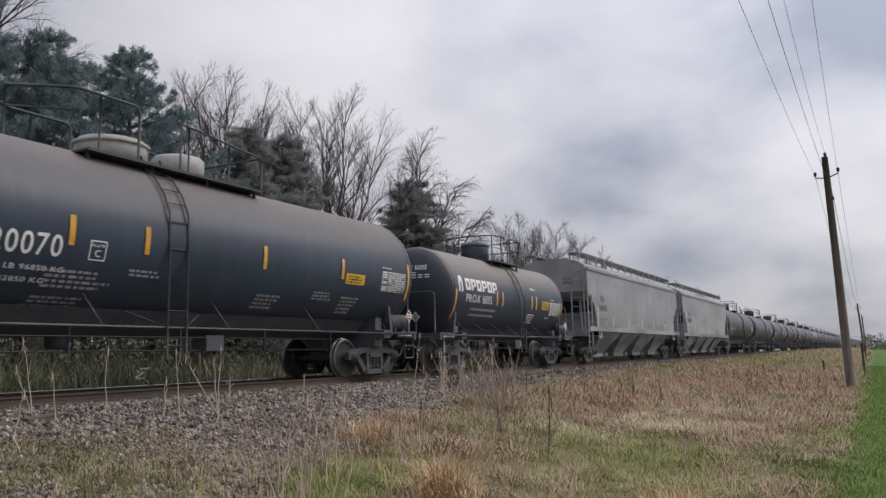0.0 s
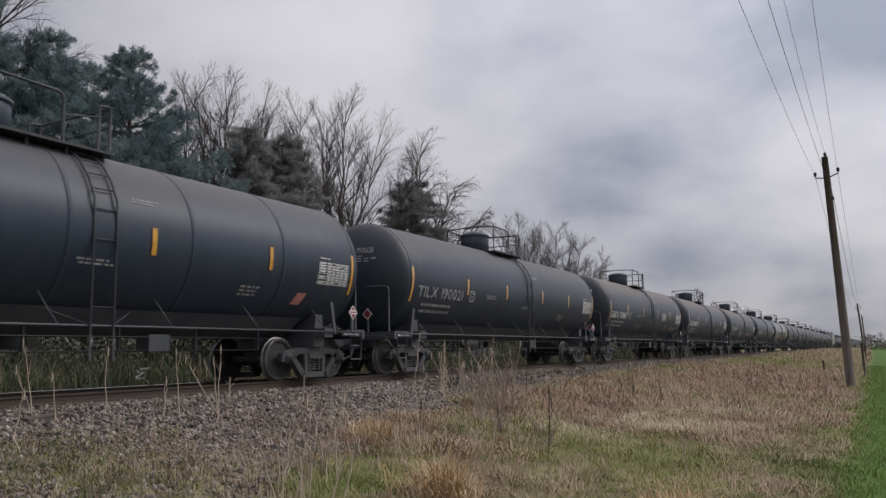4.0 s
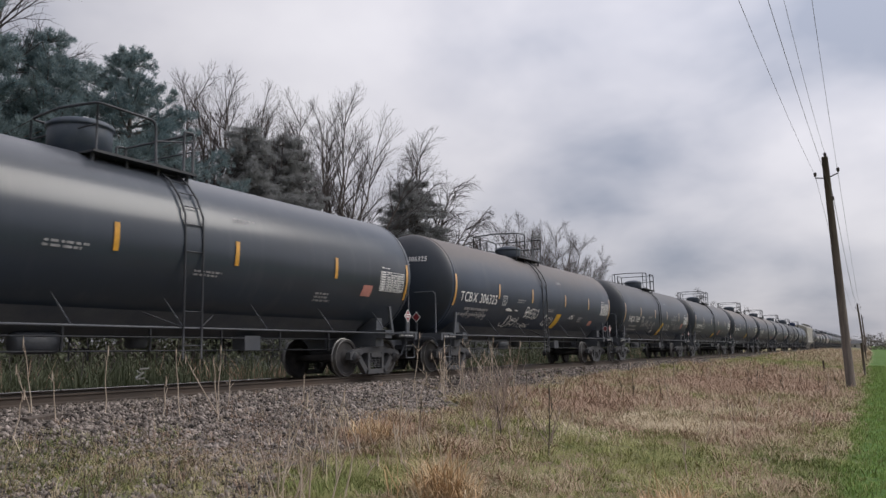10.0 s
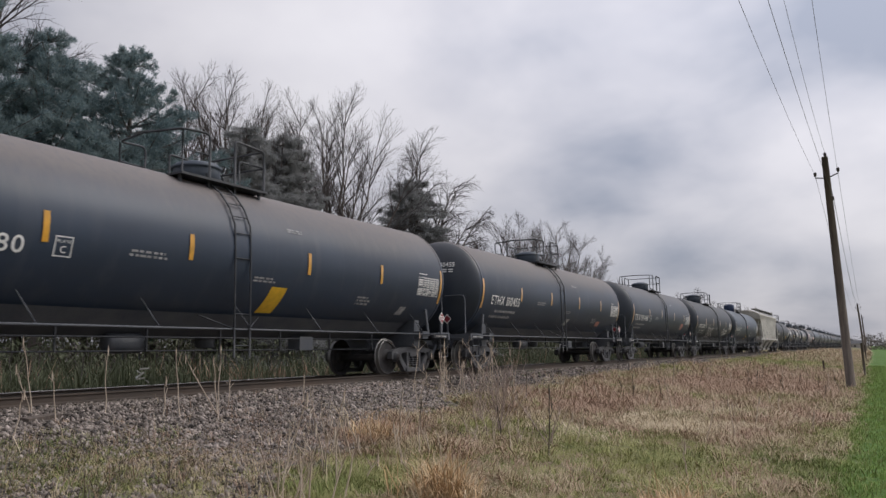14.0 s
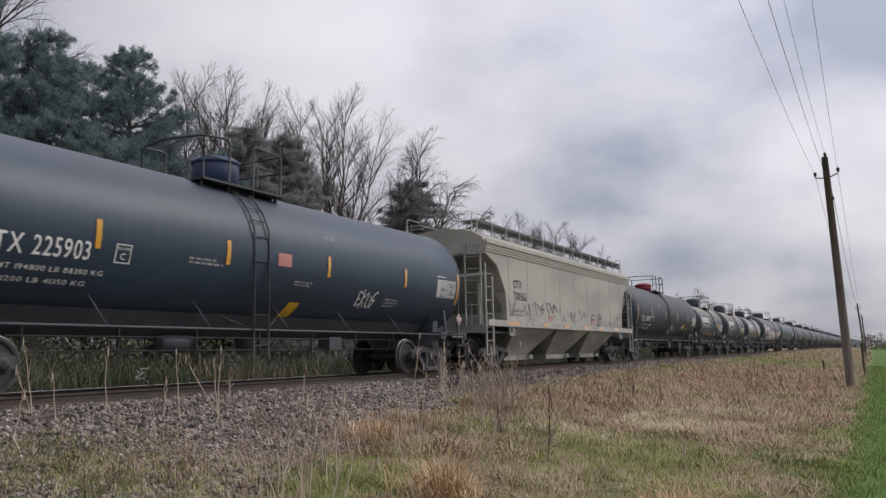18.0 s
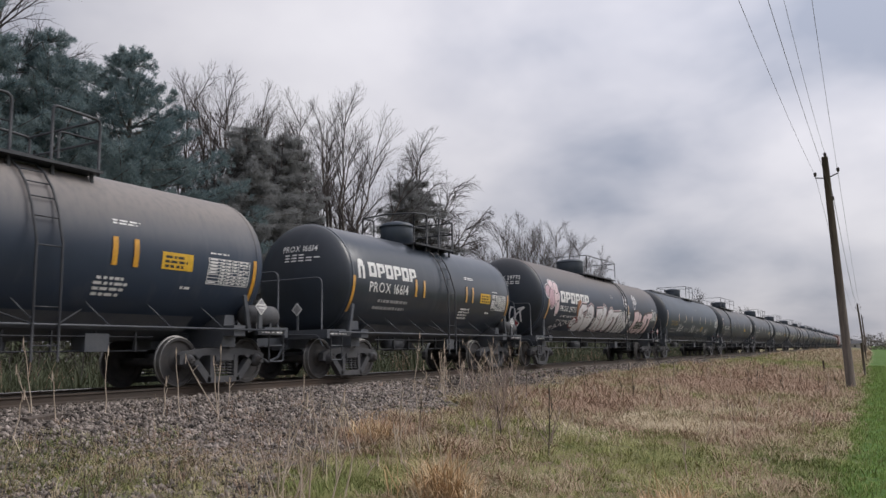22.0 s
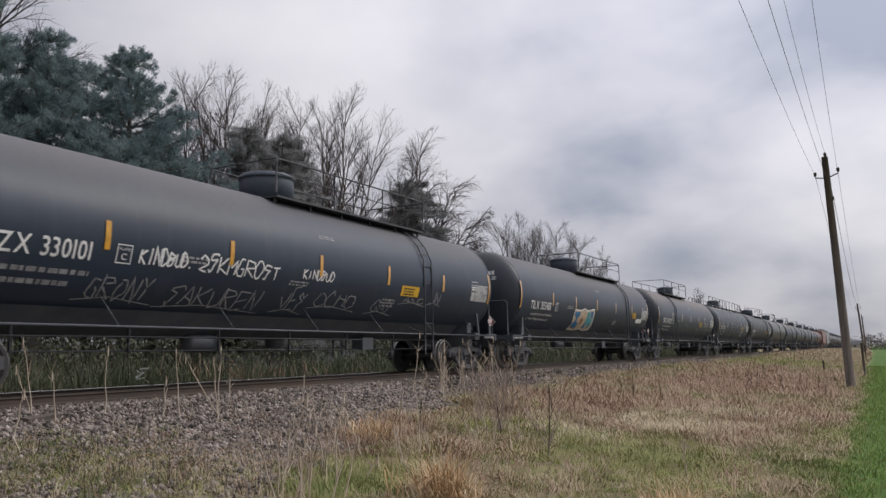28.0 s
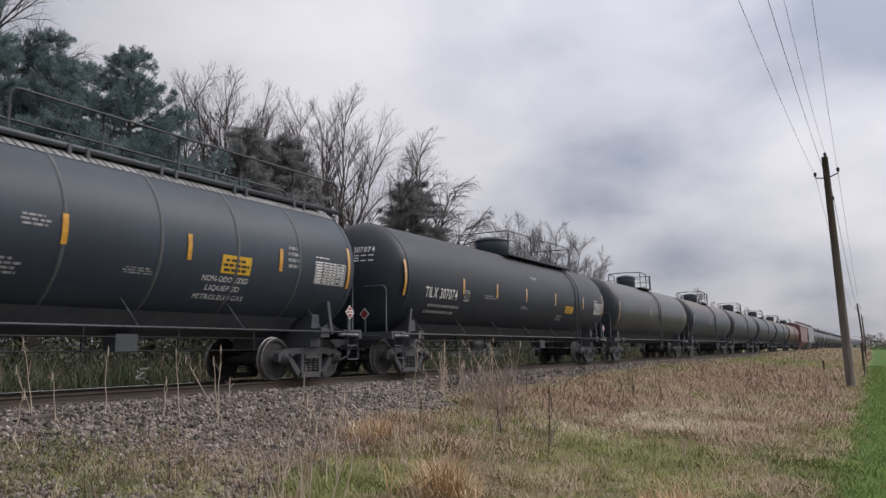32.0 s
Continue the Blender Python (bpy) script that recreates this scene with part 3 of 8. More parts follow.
# letters in strokes of (x, z) digit pairs, on a grid of 6 by 9
STROKES = {"A": "003960 1353", "B": "0009 09586605 05563100", "C": "592906022050", "D": "0009 093965633000", "E": "69090060 0555", "F": "690900 0555", "G": "5929060220505434", "H": "0009 6069 0565", "I": "3039",
           "J": "6962401002", "K": "0009 690460", "L": "090060", "M": "0009346960", "N": "00096069", "O": "290602204063664929", "P": "0009 09585604", "R": "0009 09586605 0560", "S": "68591907165634201001",
           "T": "0969 3930", "U": "090220406269", "V": "093069", "W": "0910355069", "X": "0069 0960", "Y": "093569 3530", "Z": "09690060", "2": "072957650060", "5": "69090556523000", ".": "2021", "8": "3916533010533669 39"}
# fat painted letters, as outlines on a unit square
FAT = {"R": [(0, 0.95), (0.75, 1.0), (1, 0.75), (0.8, 0.5), (1.05, 0.0), (0.65, 0.0), (0.5, 0.35), (0.4, 0.0), (0.05, 0.05), (0.2, 0.55)],
       "I": [(0.1, 1.12), (0.6, 0.95), (0.65, 0.6), (0.95, 0.1), (0.35, -0.05), (0.15, 0.4)],
       "O": [(0.2, 0.9), (0.5, 1.02), (0.8, 0.92), (1, 0.55), (0.85, 0.1), (0.5, -0.03), (0.15, 0.12), (0.02, 0.5)],
       "T": [(0, 1), (1.15, 1.05), (1.0, 0.75), (0.75, 0.72), (0.8, 0.05), (0.35, 0), (0.4, 0.7), (0.05, 0.72)],
       "W": [(0, 1), (0.25, 1.02), (0.3, 0.45), (0.45, 0.95), (0.6, 0.95), (0.68, 0.45), (0.85, 1.0), (1.1, 1.0), (0.85, 0), (0.6, 0), (0.5, 0.4), (0.4, 0), (0.12, 0)],
       "H": [(0, 1), (0.3, 1), (0.32, 0.62), (0.65, 0.62), (0.68, 1), (1, 1), (0.95, 0), (0.62, 0), (0.6, 0.35), (0.33, 0.35), (0.3, 0), (0, 0)],
       "U": [(0, 1), (0.35, 1), (0.38, 0.35), (0.6, 0.35), (0.65, 1), (1, 1), (0.95, 0.1), (0.7, 0), (0.3, 0), (0.05, 0.1)],
       "M": [(0, 0), (0.05, 1), (0.35, 1), (0.5, 0.6), (0.65, 1), (0.95, 1), (1.05, 0), (0.72, 0), (0.68, 0.45), (0.5, 0.15), (0.33, 0.45), (0.3, 0)],
       "E": [(0, 0), (0.05, 1), (1, 1), (1, 0.72), (0.4, 0.7), (0.4, 0.6), (0.8, 0.6), (0.8, 0.38), (0.4, 0.38), (0.4, 0.28), (1, 0.28), (1, 0)],
       "S": [(0.3, 1), (0.8, 1.0), (0.95, 0.78), (0.55, 0.68), (0.95, 0.45), (1, 0.18), (0.8, -0.02), (0.2, 0), (0.05, 0.25), (0.4, 0.35), (0.1, 0.55), (0.05, 0.8)]}


def fat_piece(car, side, Y, word, u0, u1, z0, z1, mats, label, seed, halo=0.13, rim=0.05, lap=1.18):
    """A large spray-painted word: outer glow, dark outline, pale filling, shading strokes. mats: filling, outline, glow, shading."""
    rnd = random.Random(seed)
    w = (u1 - u0) / len(word)
    g = Geo()
    shapes = []
    for k, c in enumerate(word):
        lift, tall = rnd.uniform(-0.05, 0.05), rnd.uniform(0.9, 1.08)
        shapes.append([(Y(u0 + w * (k + p * lap + 0.06 * q)), z0 + lift + (z1 - z0) * q * tall) for p, q in FAT[c]])
    for i, pts in enumerate(shapes):
        side.line(g, pts, halo, 2, 0.007 + 0.0004 * i)
    for i, pts in enumerate(shapes):
        side.fill(g, pts, 0, 0.011 + 0.0012 * i)
        side.line(g, pts, rim, 1, 0.0116 + 0.0012 * i)
        cu, cz = sum(p[0] for p in pts) / len(pts), sum(p[1] for p in pts) / len(pts)
        for _ in range(2):
            a, b = rnd.choice(pts), rnd.choice(pts)
            side.line(g, [(cu + 0.55 * (a[0] - cu), cz + 0.55 * (a[1] - cz)), (cu + 0.2 * (b[0] - cu), cz + 0.2 * (b[1] - cz)), (cu + 0.5 * (b[0] - cu), cz + 0.6 * (b[1] - cz))], 0.035, rnd.choice((1, 3)), 0.0122 + 0.0012 * i, False)
    part("graffiti", g, [M[m_] for m_ in mats], car, label)


# ---- running gear shared by all cars ----
def truck_frame():
    """Cast side frames, bolster and springs of a two-axle truck."""
    g = Geo()
    for s in (1, -1):
        xi, xo = s * 0.93, s * 1.07
        x0, x1 = min(xi, xo), max(xi, xo)
        top = [(-1.10, 0.40), (-1.10, 0.58), (-0.95, 0.64), (-0.45, 0.70), (0.45, 0.70), (0.95, 0.64), (1.10, 0.58), (1.10, 0.40), (0.80, 0.42), (0.55, 0.56), (-0.55, 0.56), (-0.80, 0.42)]
        g.prism(top, x0, x1)
        for d in (1, -1):
            g.prism([(d * a, b) for a, b in ((0.86, 0.52), (0.74, 0.58), (0.34, 0.16), (0.34, 0.06), (0.44, 0.06))], x0, x1)
            g.box((s * 1.0, d * 0.31, 0.36), (0.15, 0.10, 0.44))
        g.prism([(-0.44, 0.05), (0.44, 0.05), (0.40, 0.17), (-0.40, 0.17)], x0, x1)
        for yy in (-0.17, 0.0, 0.17):
            for k in range(5):
                z = 0.20 + k * 0.055
                g.lathe([(z, 0.055), (z + 0.018, 0.078), (z + 0.036, 0.055)], "Z", 8, 0, (s * 1.0, yy, 0))
        g.box((s * 0.96, 0, 0.51), (0.26, 0.46, 0.10))
        for d in (1, -1):
            g.lathe([(0, 0.13), (0.10, 0.13), (0.13, 0.10), (0.15, 0.10)], "X", 12, 0, (s * 0.98 if s > 0 else -1.13, d * 0.889, 0.457))
    g.box((0, 0, 0.52), (2.0, 0.34, 0.22))
    for d in (1, -1):
        g.box((0, d * 0.36, 0.40), (1.5, 0.09, 0.12))
        for s in (1, -1):
            g.box((s * 0.755, d * 0.40, 0.45), (0.10, 0.05, 0.26))
    return g


def wheel_pair():
    g = Geo()
    for s in (1, -1):
        prof = [(0.655, 0.0), (0.655, 0.09), (0.70, 0.10), (0.745, 0.16), (0.735, 0.34), (0.70, 0.37), (0.68, 0.43), (0.69, 0.482), (0.712, 0.480), (0.722, 0.458), (0.81, 0.450), (0.815, 0.438), (0.812, 0.385), (0.775, 0.36),
                (0.765, 0.20), (0.80, 0.13), (0.815, 0.11), (0.815, 0.0)]
        prof = [(s * a, r) for a, r in prof]
        o = len(g.f)
        g.lathe(prof, "X", 32)
        g.s[o:] = [False] * (len(g.f) - o)
        for i, f in enumerate(g.f[o:]):
            ring = i // 32
            if 8 <= ring <= 10:
                g.m[o + i] = 1
        g.lathe([(s * 0.80, 0.09), (s * 1.13, 0.085), (s * 1.14, 0.075), (s * 1.165, 0.07)], "X", 12)
        for k in range(3):
            t = 2 * math.pi * k / 3
            g.box((s * 1.17, 0.045 * math.cos(t), 0.045 * math.sin(t)), (0.03, 0.022, 0.022))
    g.lathe([(-0.7, 0.085), (0.7, 0.085)], "X", 12)
    return g


def coupler_geo():
    g = Geo()
    g.box((0, -0.28, 0.86), (0.16, 0.62, 0.16))
    g.prism([(-0.72, 0.76), (-0.50, 0.72), (-0.50, 1.0), (-0.72, 0.98)], -0.19, 0.10)
    g.box((0.14, -0.62, 0.87), (0.10, 0.20, 0.26))
    g.box((0, 0.05, 0.86), (0.46, 0.08, 0.40))
    g.tube([(0.25, -0.1, 0.80), (0.28, -0.35, 0.50), (0.22, -0.62, 0.40), (0.1, -0.75, 0.52)], 0.03, 6)
    g.tube(fillet([(-0.2, -0.06, 1.02), (1.2, -0.1, 0.98), (1.35, -0.1, 0.72)], 0.1), 0.014, 5)
    return g


WHEELSETS = []


def running_gear(car, L, centre, gap0, keep=True):
    frame_me = shared("truck_frame", truck_frame, [M["truck"]])
    wheel_me = shared("wheelset", wheel_pair, [M["wheel"], M["tread"]])
    coup_me = shared("coupler", coupler_geo, [M["under"]])
    for d in (-1, 1):
        tr = part("truck", frame_me, None, car, "cast steel truck frame, dusty black", at=pose(0, d * (L / 2 - centre), 0))
        for e in (-1, 1):
            w = part("wheelset", wheel_me, None, tr, "steel wheels with bright worn treads", at=pose(0, e * 0.889, 0.457))
            if keep:
                WHEELSETS.append((w, e * 0.889, gap0 + L / 2 + d * (L / 2 - centre) + e * 0.889))
        part("coupler", coup_me, None, car, at=pose(0, d * (L / 2 - 0.72), 0, 0, 0, 0 if d < 0 else 180))


def rungs(g, pts_a, pts_b, n, r=0.012):
    for i in range(n):
        t = (i + 0.5) / n * (len(pts_a) - 1)
        k = min(int(t), len(pts_a) - 2)
        f = t - k
        g.tube([pts_a[k].lerp(pts_a[k + 1], f), pts_b[k].lerp(pts_b[k + 1], f)], r, 5)


def sill_step(y, x=1.42, z0=0.42, z1=1.05, w=0.42):
    g = Geo()
    g.tube(fillet([(x, y - w / 2, z1), (x, y - w / 2, z0), (x, y + w / 2, z0), (x, y + w / 2, z1)], 0.05), 0.016, 6)
    g.tube([(x, y - w / 2, 0.5 * (z0 + z1)), (x, y + w / 2, 0.5 * (z0 + z1))], 0.014, 5)
    return g


def diamond(g, x, y, z, r, mi, off=0.0):
    g.add([(x + off, y, z - r), (x + off, y + r, z), (x + off, y, z + r), (x + off, y - r, z), (x + off - 0.006, y, z - r), (x + off - 0.006, y + r, z), (x + off - 0.006, y, z + r), (x + off - 0.006, y - r, z)],
          [(0, 1, 2, 3), (7, 6, 5, 4), (0, 4, 5, 1), (1, 5, 6, 2), (2, 6, 7, 3), (3, 7, 4, 0)], mi)


CARS = []


def tank_car(g0, g1, paint, mark, style="ethanol", label="", mark_at=(1.81, 4.46), mark_h=0.30, mark_z=2.06, stripes=(1.47, 4.7, 7.55, 10.75, 13.55), stripe_m="yellow",
             ladder=9.55, man=(7.75, 0.62, "black"), plat=(6.7, 10.3), rail="end", bands=0, placard="red", panel=True, sign=None, decals=(), weights=None, tags=(),
             reservoir=False, R=1.52, zc=2.57, seam=1.42, big=None, detail=True, mark_m="white", plate_c=True, walkway=False, band_m=None, extra=None, letter_name=False, ends=(-0.66, 0.25)):
    """One tank car. Lengths along the car count from its front coupling; the car's own origin is at its middle, on the rail."""
    L = g1 - g0
    rnd = random.Random(int(g0 * 10))
    car = tagged(new("tank_car"), label=label or "black tank car with dusty top and white lettering on the rails", category="tank car", group="cars of the train")
    CARS.append((car, (g0 + g1) / 2))
    Y = lambda u: u - L / 2
    P = M[paint]
    side = Side(zc, R)
    hs, mid, rear = L / 2 - seam + 0.1, 0.1, seam - 0.2

    def shell():
        g = Geo()
        prof = []
        n = 9
        for i in range(n + 1):
            t = math.pi / 2 * i / n
            prof.append((-hs - 0.5 * R * math.cos(t), max(R * math.sin(t), 0.001)))
        k = 12
        for i in range(1, k):
            prof.append((-hs + 2 * hs * i / k, R))
        for i in range(n, -1, -1):
            t = math.pi / 2 * i / n
            prof.append((hs + 0.5 * R * math.cos(t), max(R * math.sin(t), 0.001)))
        g.lathe(prof, "Y", 48, 0, (0, mid, zc))
        # rings of the front end take the darker colour that holds its shade
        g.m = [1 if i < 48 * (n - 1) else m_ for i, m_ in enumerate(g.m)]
        return g

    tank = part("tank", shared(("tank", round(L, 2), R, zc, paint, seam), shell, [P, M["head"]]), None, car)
    # weld rings and end rims
    ringset = [-hs, hs] + [-hs + 2 * hs * (i + 1) / (bands + 1) for i in range(bands)]
    for yy in ringset:
        g = Geo()
        r0 = R + (0.012 if abs(yy) < hs - 0.01 else 0.008)
        g.lathe([(yy - 0.04, R - 0.01), (yy - 0.03, r0), (yy + 0.03, r0), (yy + 0.04, R - 0.01)], "Y", 48, 0, (0, mid, zc))
        part("band", g, [M[band_m] if band_m and abs(yy) < hs - 0.01 else P], tank)
    # saddles, stub sills, end platforms
    for d in (-1, 1):
        yb = d * (L / 2 - 2.1)
        g = Geo()
        g.box((0, yb + d * 0.15, 0.86), (0.52, 2.4, 0.34))
        g.prism([(yb - 0.18, 0.72), (yb + 0.18, 0.72), (yb + 0.12, zc - 0.75 * R), (yb - 0.12, zc - 0.75 * R)], -1.18, 1.18)
        for s in (-1, 1):
            g.box((s * 1.28, yb, 1.02), (0.34, 0.3, 0.20))
        part("saddle", g, [M["under"]], car)
        ye = d * (L / 2 - 0.72)
        g = Geo()
        g.box((0, ye, 1.00), (2.86, 0.10, 0.20))
        g.box((0, ye + d * -0.34, 1.08), (2.86, 0.62, 0.045))
        for s in (-1, 1):
            g.box((s * 1.38, ye - d * 0.42, 1.01), (0.08, 0.82, 0.12))
        part("end_platform", g, [M["under"]], car)
        g = Geo()
        x0 = 1.22
        g.tube(fillet([(-x0, ye - d * 0.02, 1.1), (-x0, ye - d * 0.02, 2.28), (x0, ye - d * 0.02, 2.28), (x0, ye - d * 0.02, 1.1)], 0.16), 0.018, 6)
        part("end_handrail", g, [M["under"]], car)
        if detail:
            for yy in (ye - d * 0.3,):
                part("step", sill_step(yy), [M["under"]], car)
            g = Geo()
            g.box((1.30, d * (L / 2 - 1.75), 1.36), (0.05, 0.09, 0.74), 0, Euler((d * 0.20, 0, 0)))
            part("brace", g, [M["under"]], car)
            g = Geo()
            side2 = Side(0, None, 1.435)
            side2.bars(g, d * (L / 2 - 1.15) - 0.38, 0.985, 0.76, 0.05, 1, rnd)
            part("stencil", g, [M["white"]], car)
    # underside
    g = Geo()
    g.box((0, 0, zc - R - 0.03), (0.5, 1.5, 0.22), 0)
    g.lathe([(zc - R - 0.34, 0.16), (zc - R - 0.30, 0.20), (zc - R, 0.22)], "Z", 12, 0, (0, 0.25, 0))
    part("outlet", g, [M["under"]], car)
    # trough added to fill the dark band below the shell, no real sill
    g = Geo()
    cross = ((-1.0, zc - R + 0.30), (-0.74, zc - R + 0.04), (-0.34, zc - R - 0.13), (0.34, zc - R - 0.13), (0.74, zc - R + 0.04), (1.0, zc - R + 0.30))
    g.add([(x, y, z) for y in (1.2 - hs, hs - 1.2) for x, z in cross], [(i, i + 1, i + 7, i + 6) for i in range(5)] + [(5, 0, 6, 11), (5, 4, 3, 2, 1, 0), (6, 7, 8, 9, 10, 11)])
    part("bottom_sill", g, [M["under"]], car)
    if detail:
        g = Geo()
        for xx, zz in ((0.75, 0.90), (0.62, 0.66)):
            g.tube([(xx, -hs + 1.9, zz), (xx, hs - 1.9, zz)], 0.015, 5)
        n = 7
        for i in range(n):
            yy = (-hs + 2.2) + (2 * hs - 4.4) * i / (n - 1)
            g.box((0.66, yy, 0.90), (0.04, 0.03, 0.50))
        part("brake_pipe", g, [M["rail_black"]], car)
        g = Geo()
        g.box((0.60, hs * 0.34, 0.80), (0.34, 0.46, 0.30))
        part("brake_valve", g, [M["under"]], car)
        g = Geo()
        g.lathe([(-0.40, 0.10), (-0.35, 0.18), (0.35, 0.18), (0.40, 0.10)], "Y", 12, 0, (0.45, -hs * 0.28, 0.80))
        part("brake_cylinder", g, [M["under"]], car)
    # side handrails
    for s in (1, -1):
        g = Geo()
        x0, z0 = s * 1.49, 1.04
        g.tube([(x0, -L / 2 + 1.0, z0), (x0, L / 2 - 1.0, z0)], 0.022, 6)
        part("side_handrail", g, [M["under"]], car)
        if detail:
            me = shared(("handrail_bracket", s, R), lambda: Geo().tube([(x0, 0, z0), (s * (R * math.cos(0.72) - 0.02), -0.12, zc - R * math.sin(0.72))], 0.010, 5), [M["under"]])
            for i in range(7):
                part("handrail_bracket", me, None, car, at=pose(0, -hs + 0.9 + (2 * hs - 1.8) * i / 6, 0))
    # ladder on the side
    if ladder:
        for s in (1, -1):
            g = Geo()
            yl = Y(ladder)
            xa = 1.53
            pa = [(xa, 0.50), (xa, 1.1), (xa, zc - 0.1)] + [((R + 0.06) * math.cos(t), zc + (R + 0.06) * math.sin(t)) for t in (0.3, 0.55, 0.8, 1.02)] + [(0.72, zc + R + 0.05)]
            a = [Vector((s * x, yl - 0.21, z)) for x, z in pa]
            b = [Vector((s * x, yl + 0.21, z)) for x, z in pa]
            g.tube(a, 0.02, 5)
            g.tube(b, 0.02, 5)
            rungs(g, a, b, 9)
            g.tube([(s * 1.5, yl - 0.21, 1.05), (s * 1.2, yl - 0.8, 1.3)], 0.014, 5)
            g.tube([(s * 1.5, yl + 0.21, 1.05), (s * 1.2, yl + 0.8, 1.3)], 0.014, 5)
            part("ladder", g, [M["rail_black"]], car)
    # manway and top platform
    zt = zc + R
    if rail == "end":
        man = (ladder - 1.28, 0.54 if man[1] > 0.62 else 0.50) + tuple(man[2:])
        plat = (ladder - 1.75, ladder + 0.5)
    if rail == "mid":
        man = (ladder + (-0.5 if style == "procor" else 0.22), 0.48) + tuple(man[2:])
        plat = (ladder - 1.1, ladder + 1.25)
    if man:
        ym, rm, mc = Y(man[0]), man[1], man[2]
        hm = 0.62 if mc == "blue" else 0.40 if mc == "white" or (rail == "mid" and style != "procor") else 0.58
        g = Geo()
        g.lathe([(zt - 0.08, rm), (zt + hm - 0.06, rm), (zt + hm, rm - 0.05), (zt + hm + 0.05, rm * 0.5), (zt + hm + 0.06, 0.01)], "Z", 24, 0, (0, ym, 0))
        g.lathe([(zt + hm - 0.12, rm + 0.03), (zt + hm - 0.06, rm + 0.03)], "Z", 24, 0, (0, ym, 0))
        part("manway", g, [{"white": M["dome_white"], "red": M["dome_red"], "blue": M["dome_blue"]}.get(mc, M["dome_dark"])], car)
    if man and len(man) > 3:
        g = Geo()
        g.lathe([(zt - 0.08, 0.52), (zt + 0.36, 0.52), (zt + 0.42, 0.46), (zt + 0.44, 0.01)], "Z", 20, 0, (0, Y(man[3]), 0))
        part("valve_housing", g, [{"white": M["dome_white"]}.get(mc, P)], car)
    if plat:
        ya, yb_ = Y(plat[0]), Y(plat[1])
        for s in (1, -1):
            g = Geo()
            g.box((s * 0.78, (ya + yb_) / 2, zt - 0.13), (0.42, yb_ - ya, 0.035))
            g.box((s * 1.0, (ya + yb_) / 2, zt - 0.13), (0.03, yb_ - ya, 0.045))
            k = max(3, int((yb_ - ya) / 1.2))
            for i in range(k + 1):
                yy = ya + 0.1 + (yb_ - ya - 0.2) * i / k
                g.box((s * 0.85, yy, zt - 0.25), (0.05, 0.05, 0.26))
            part("platform", g, [M["rail_black"]], car)
        zr = zt + 0.76
        if rail == "end":
            # a rail along both sides of the dome that turns across before it, and a gate frame behind, over the ladder
            yf, yr, ye_ = Y(man[0]) - 0.34, Y(man[0]) + 0.86, yb_ - 0.05
            for s in (1, -1):
                g = Geo()
                g.tube(fillet([(0, yf - 0.1, zt + 0.76), (s * 0.90, yf, zt + 0.74), (s * 0.92, yr, zt + 0.71), (s * 0.92, yr + 0.03, zt - 0.1)], 0.13), 0.024, 6)
                g.tube([(s * 0.90, yf, zt + 0.72), (s * 0.90, yf, zt - 0.12)], 0.020, 6)
                part("guard_rail", g, [M["rail_black"]], car)
            g = Geo()
            g.tube([(-0.90, yf, zt + 0.36), (0.90, yf, zt + 0.36)], 0.014, 5)
            part("cross_rail", g, [M["rail_black"]], car)
            for s in (1, -1):
                g = Geo()
                g.tube([(s * 0.92, yr, zt + 0.34), (s * 0.95, ye_, zt + 0.50)], 0.018, 5)
                g.tube(fillet([(s * 0.95, ye_ - 0.22, zt - 0.1), (s * 0.95, ye_ - 0.22, zt + 0.66), (s * 0.95, ye_, zt + 0.68), (s * 0.95, ye_, zt - 0.2)], 0.05), 0.026, 6)
                part("guard_rail", g, [M["rail_black"]], car)
            g = Geo()
            g.tube([(-0.95, ye_, zt + 0.67), (0.95, ye_, zt + 0.67)], 0.022, 6)
            g.tube([(-0.95, ye_, zt + 0.32), (0.95, ye_, zt + 0.32)], 0.016, 5)
        elif rail == "mid":
            # a rail that bends down round the front of the dome, and a boxed railing behind the ladder
            yf, yl, yk = ya + 0.12, Y(ladder) - 0.32, Y(ladder) + 0.34
            for s in (1, -1):
                g = Geo()
                g.tube(fillet([(0, yf - 0.15, zt + 0.78), (s * 0.88, yf, zt + 0.76), (s * 0.92, yl, zt + 0.80), (s * 0.92, yl, zt - 0.1)], 0.14), 0.024, 6)
                g.tube([(s * 0.88, yf, zt + 0.74), (s * 0.88, yf, zt - 0.1)], 0.018, 5)
                g.tube([(s * 0.88, yf, zt + 0.36), (s * 0.92, yl, zt + 0.36)], 0.016, 5)
                part("guard_rail", g, [M["rail_black"]], car)
            for s in (1, -1):
                g = Geo()
                g.tube(fillet([(s * 0.95, yk, zt - 0.1), (s * 0.95, yk, zt + 0.80), (s * 0.95, yb_ - 0.05, zt + 0.76), (s * 0.95, yb_ - 0.05, zt - 0.2)], 0.09), 0.026, 6)
                g.tube(fillet([(s * 0.95, yk + 0.12, zt - 0.05), (s * 0.95, yk + 0.12, zt + 0.40), (s * 0.95, yb_ - 0.05, zt + 0.40)], 0.07), 0.020, 5)
                part("guard_rail", g, [M["rail_black"]], car)
            g = Geo()
            for zz in (0.76, 0.40):
                g.tube([(-0.95, yb_ - 0.05, zt + zz), (0.95, yb_ - 0.05, zt + zz)], 0.020, 6)
        elif rail == "split":
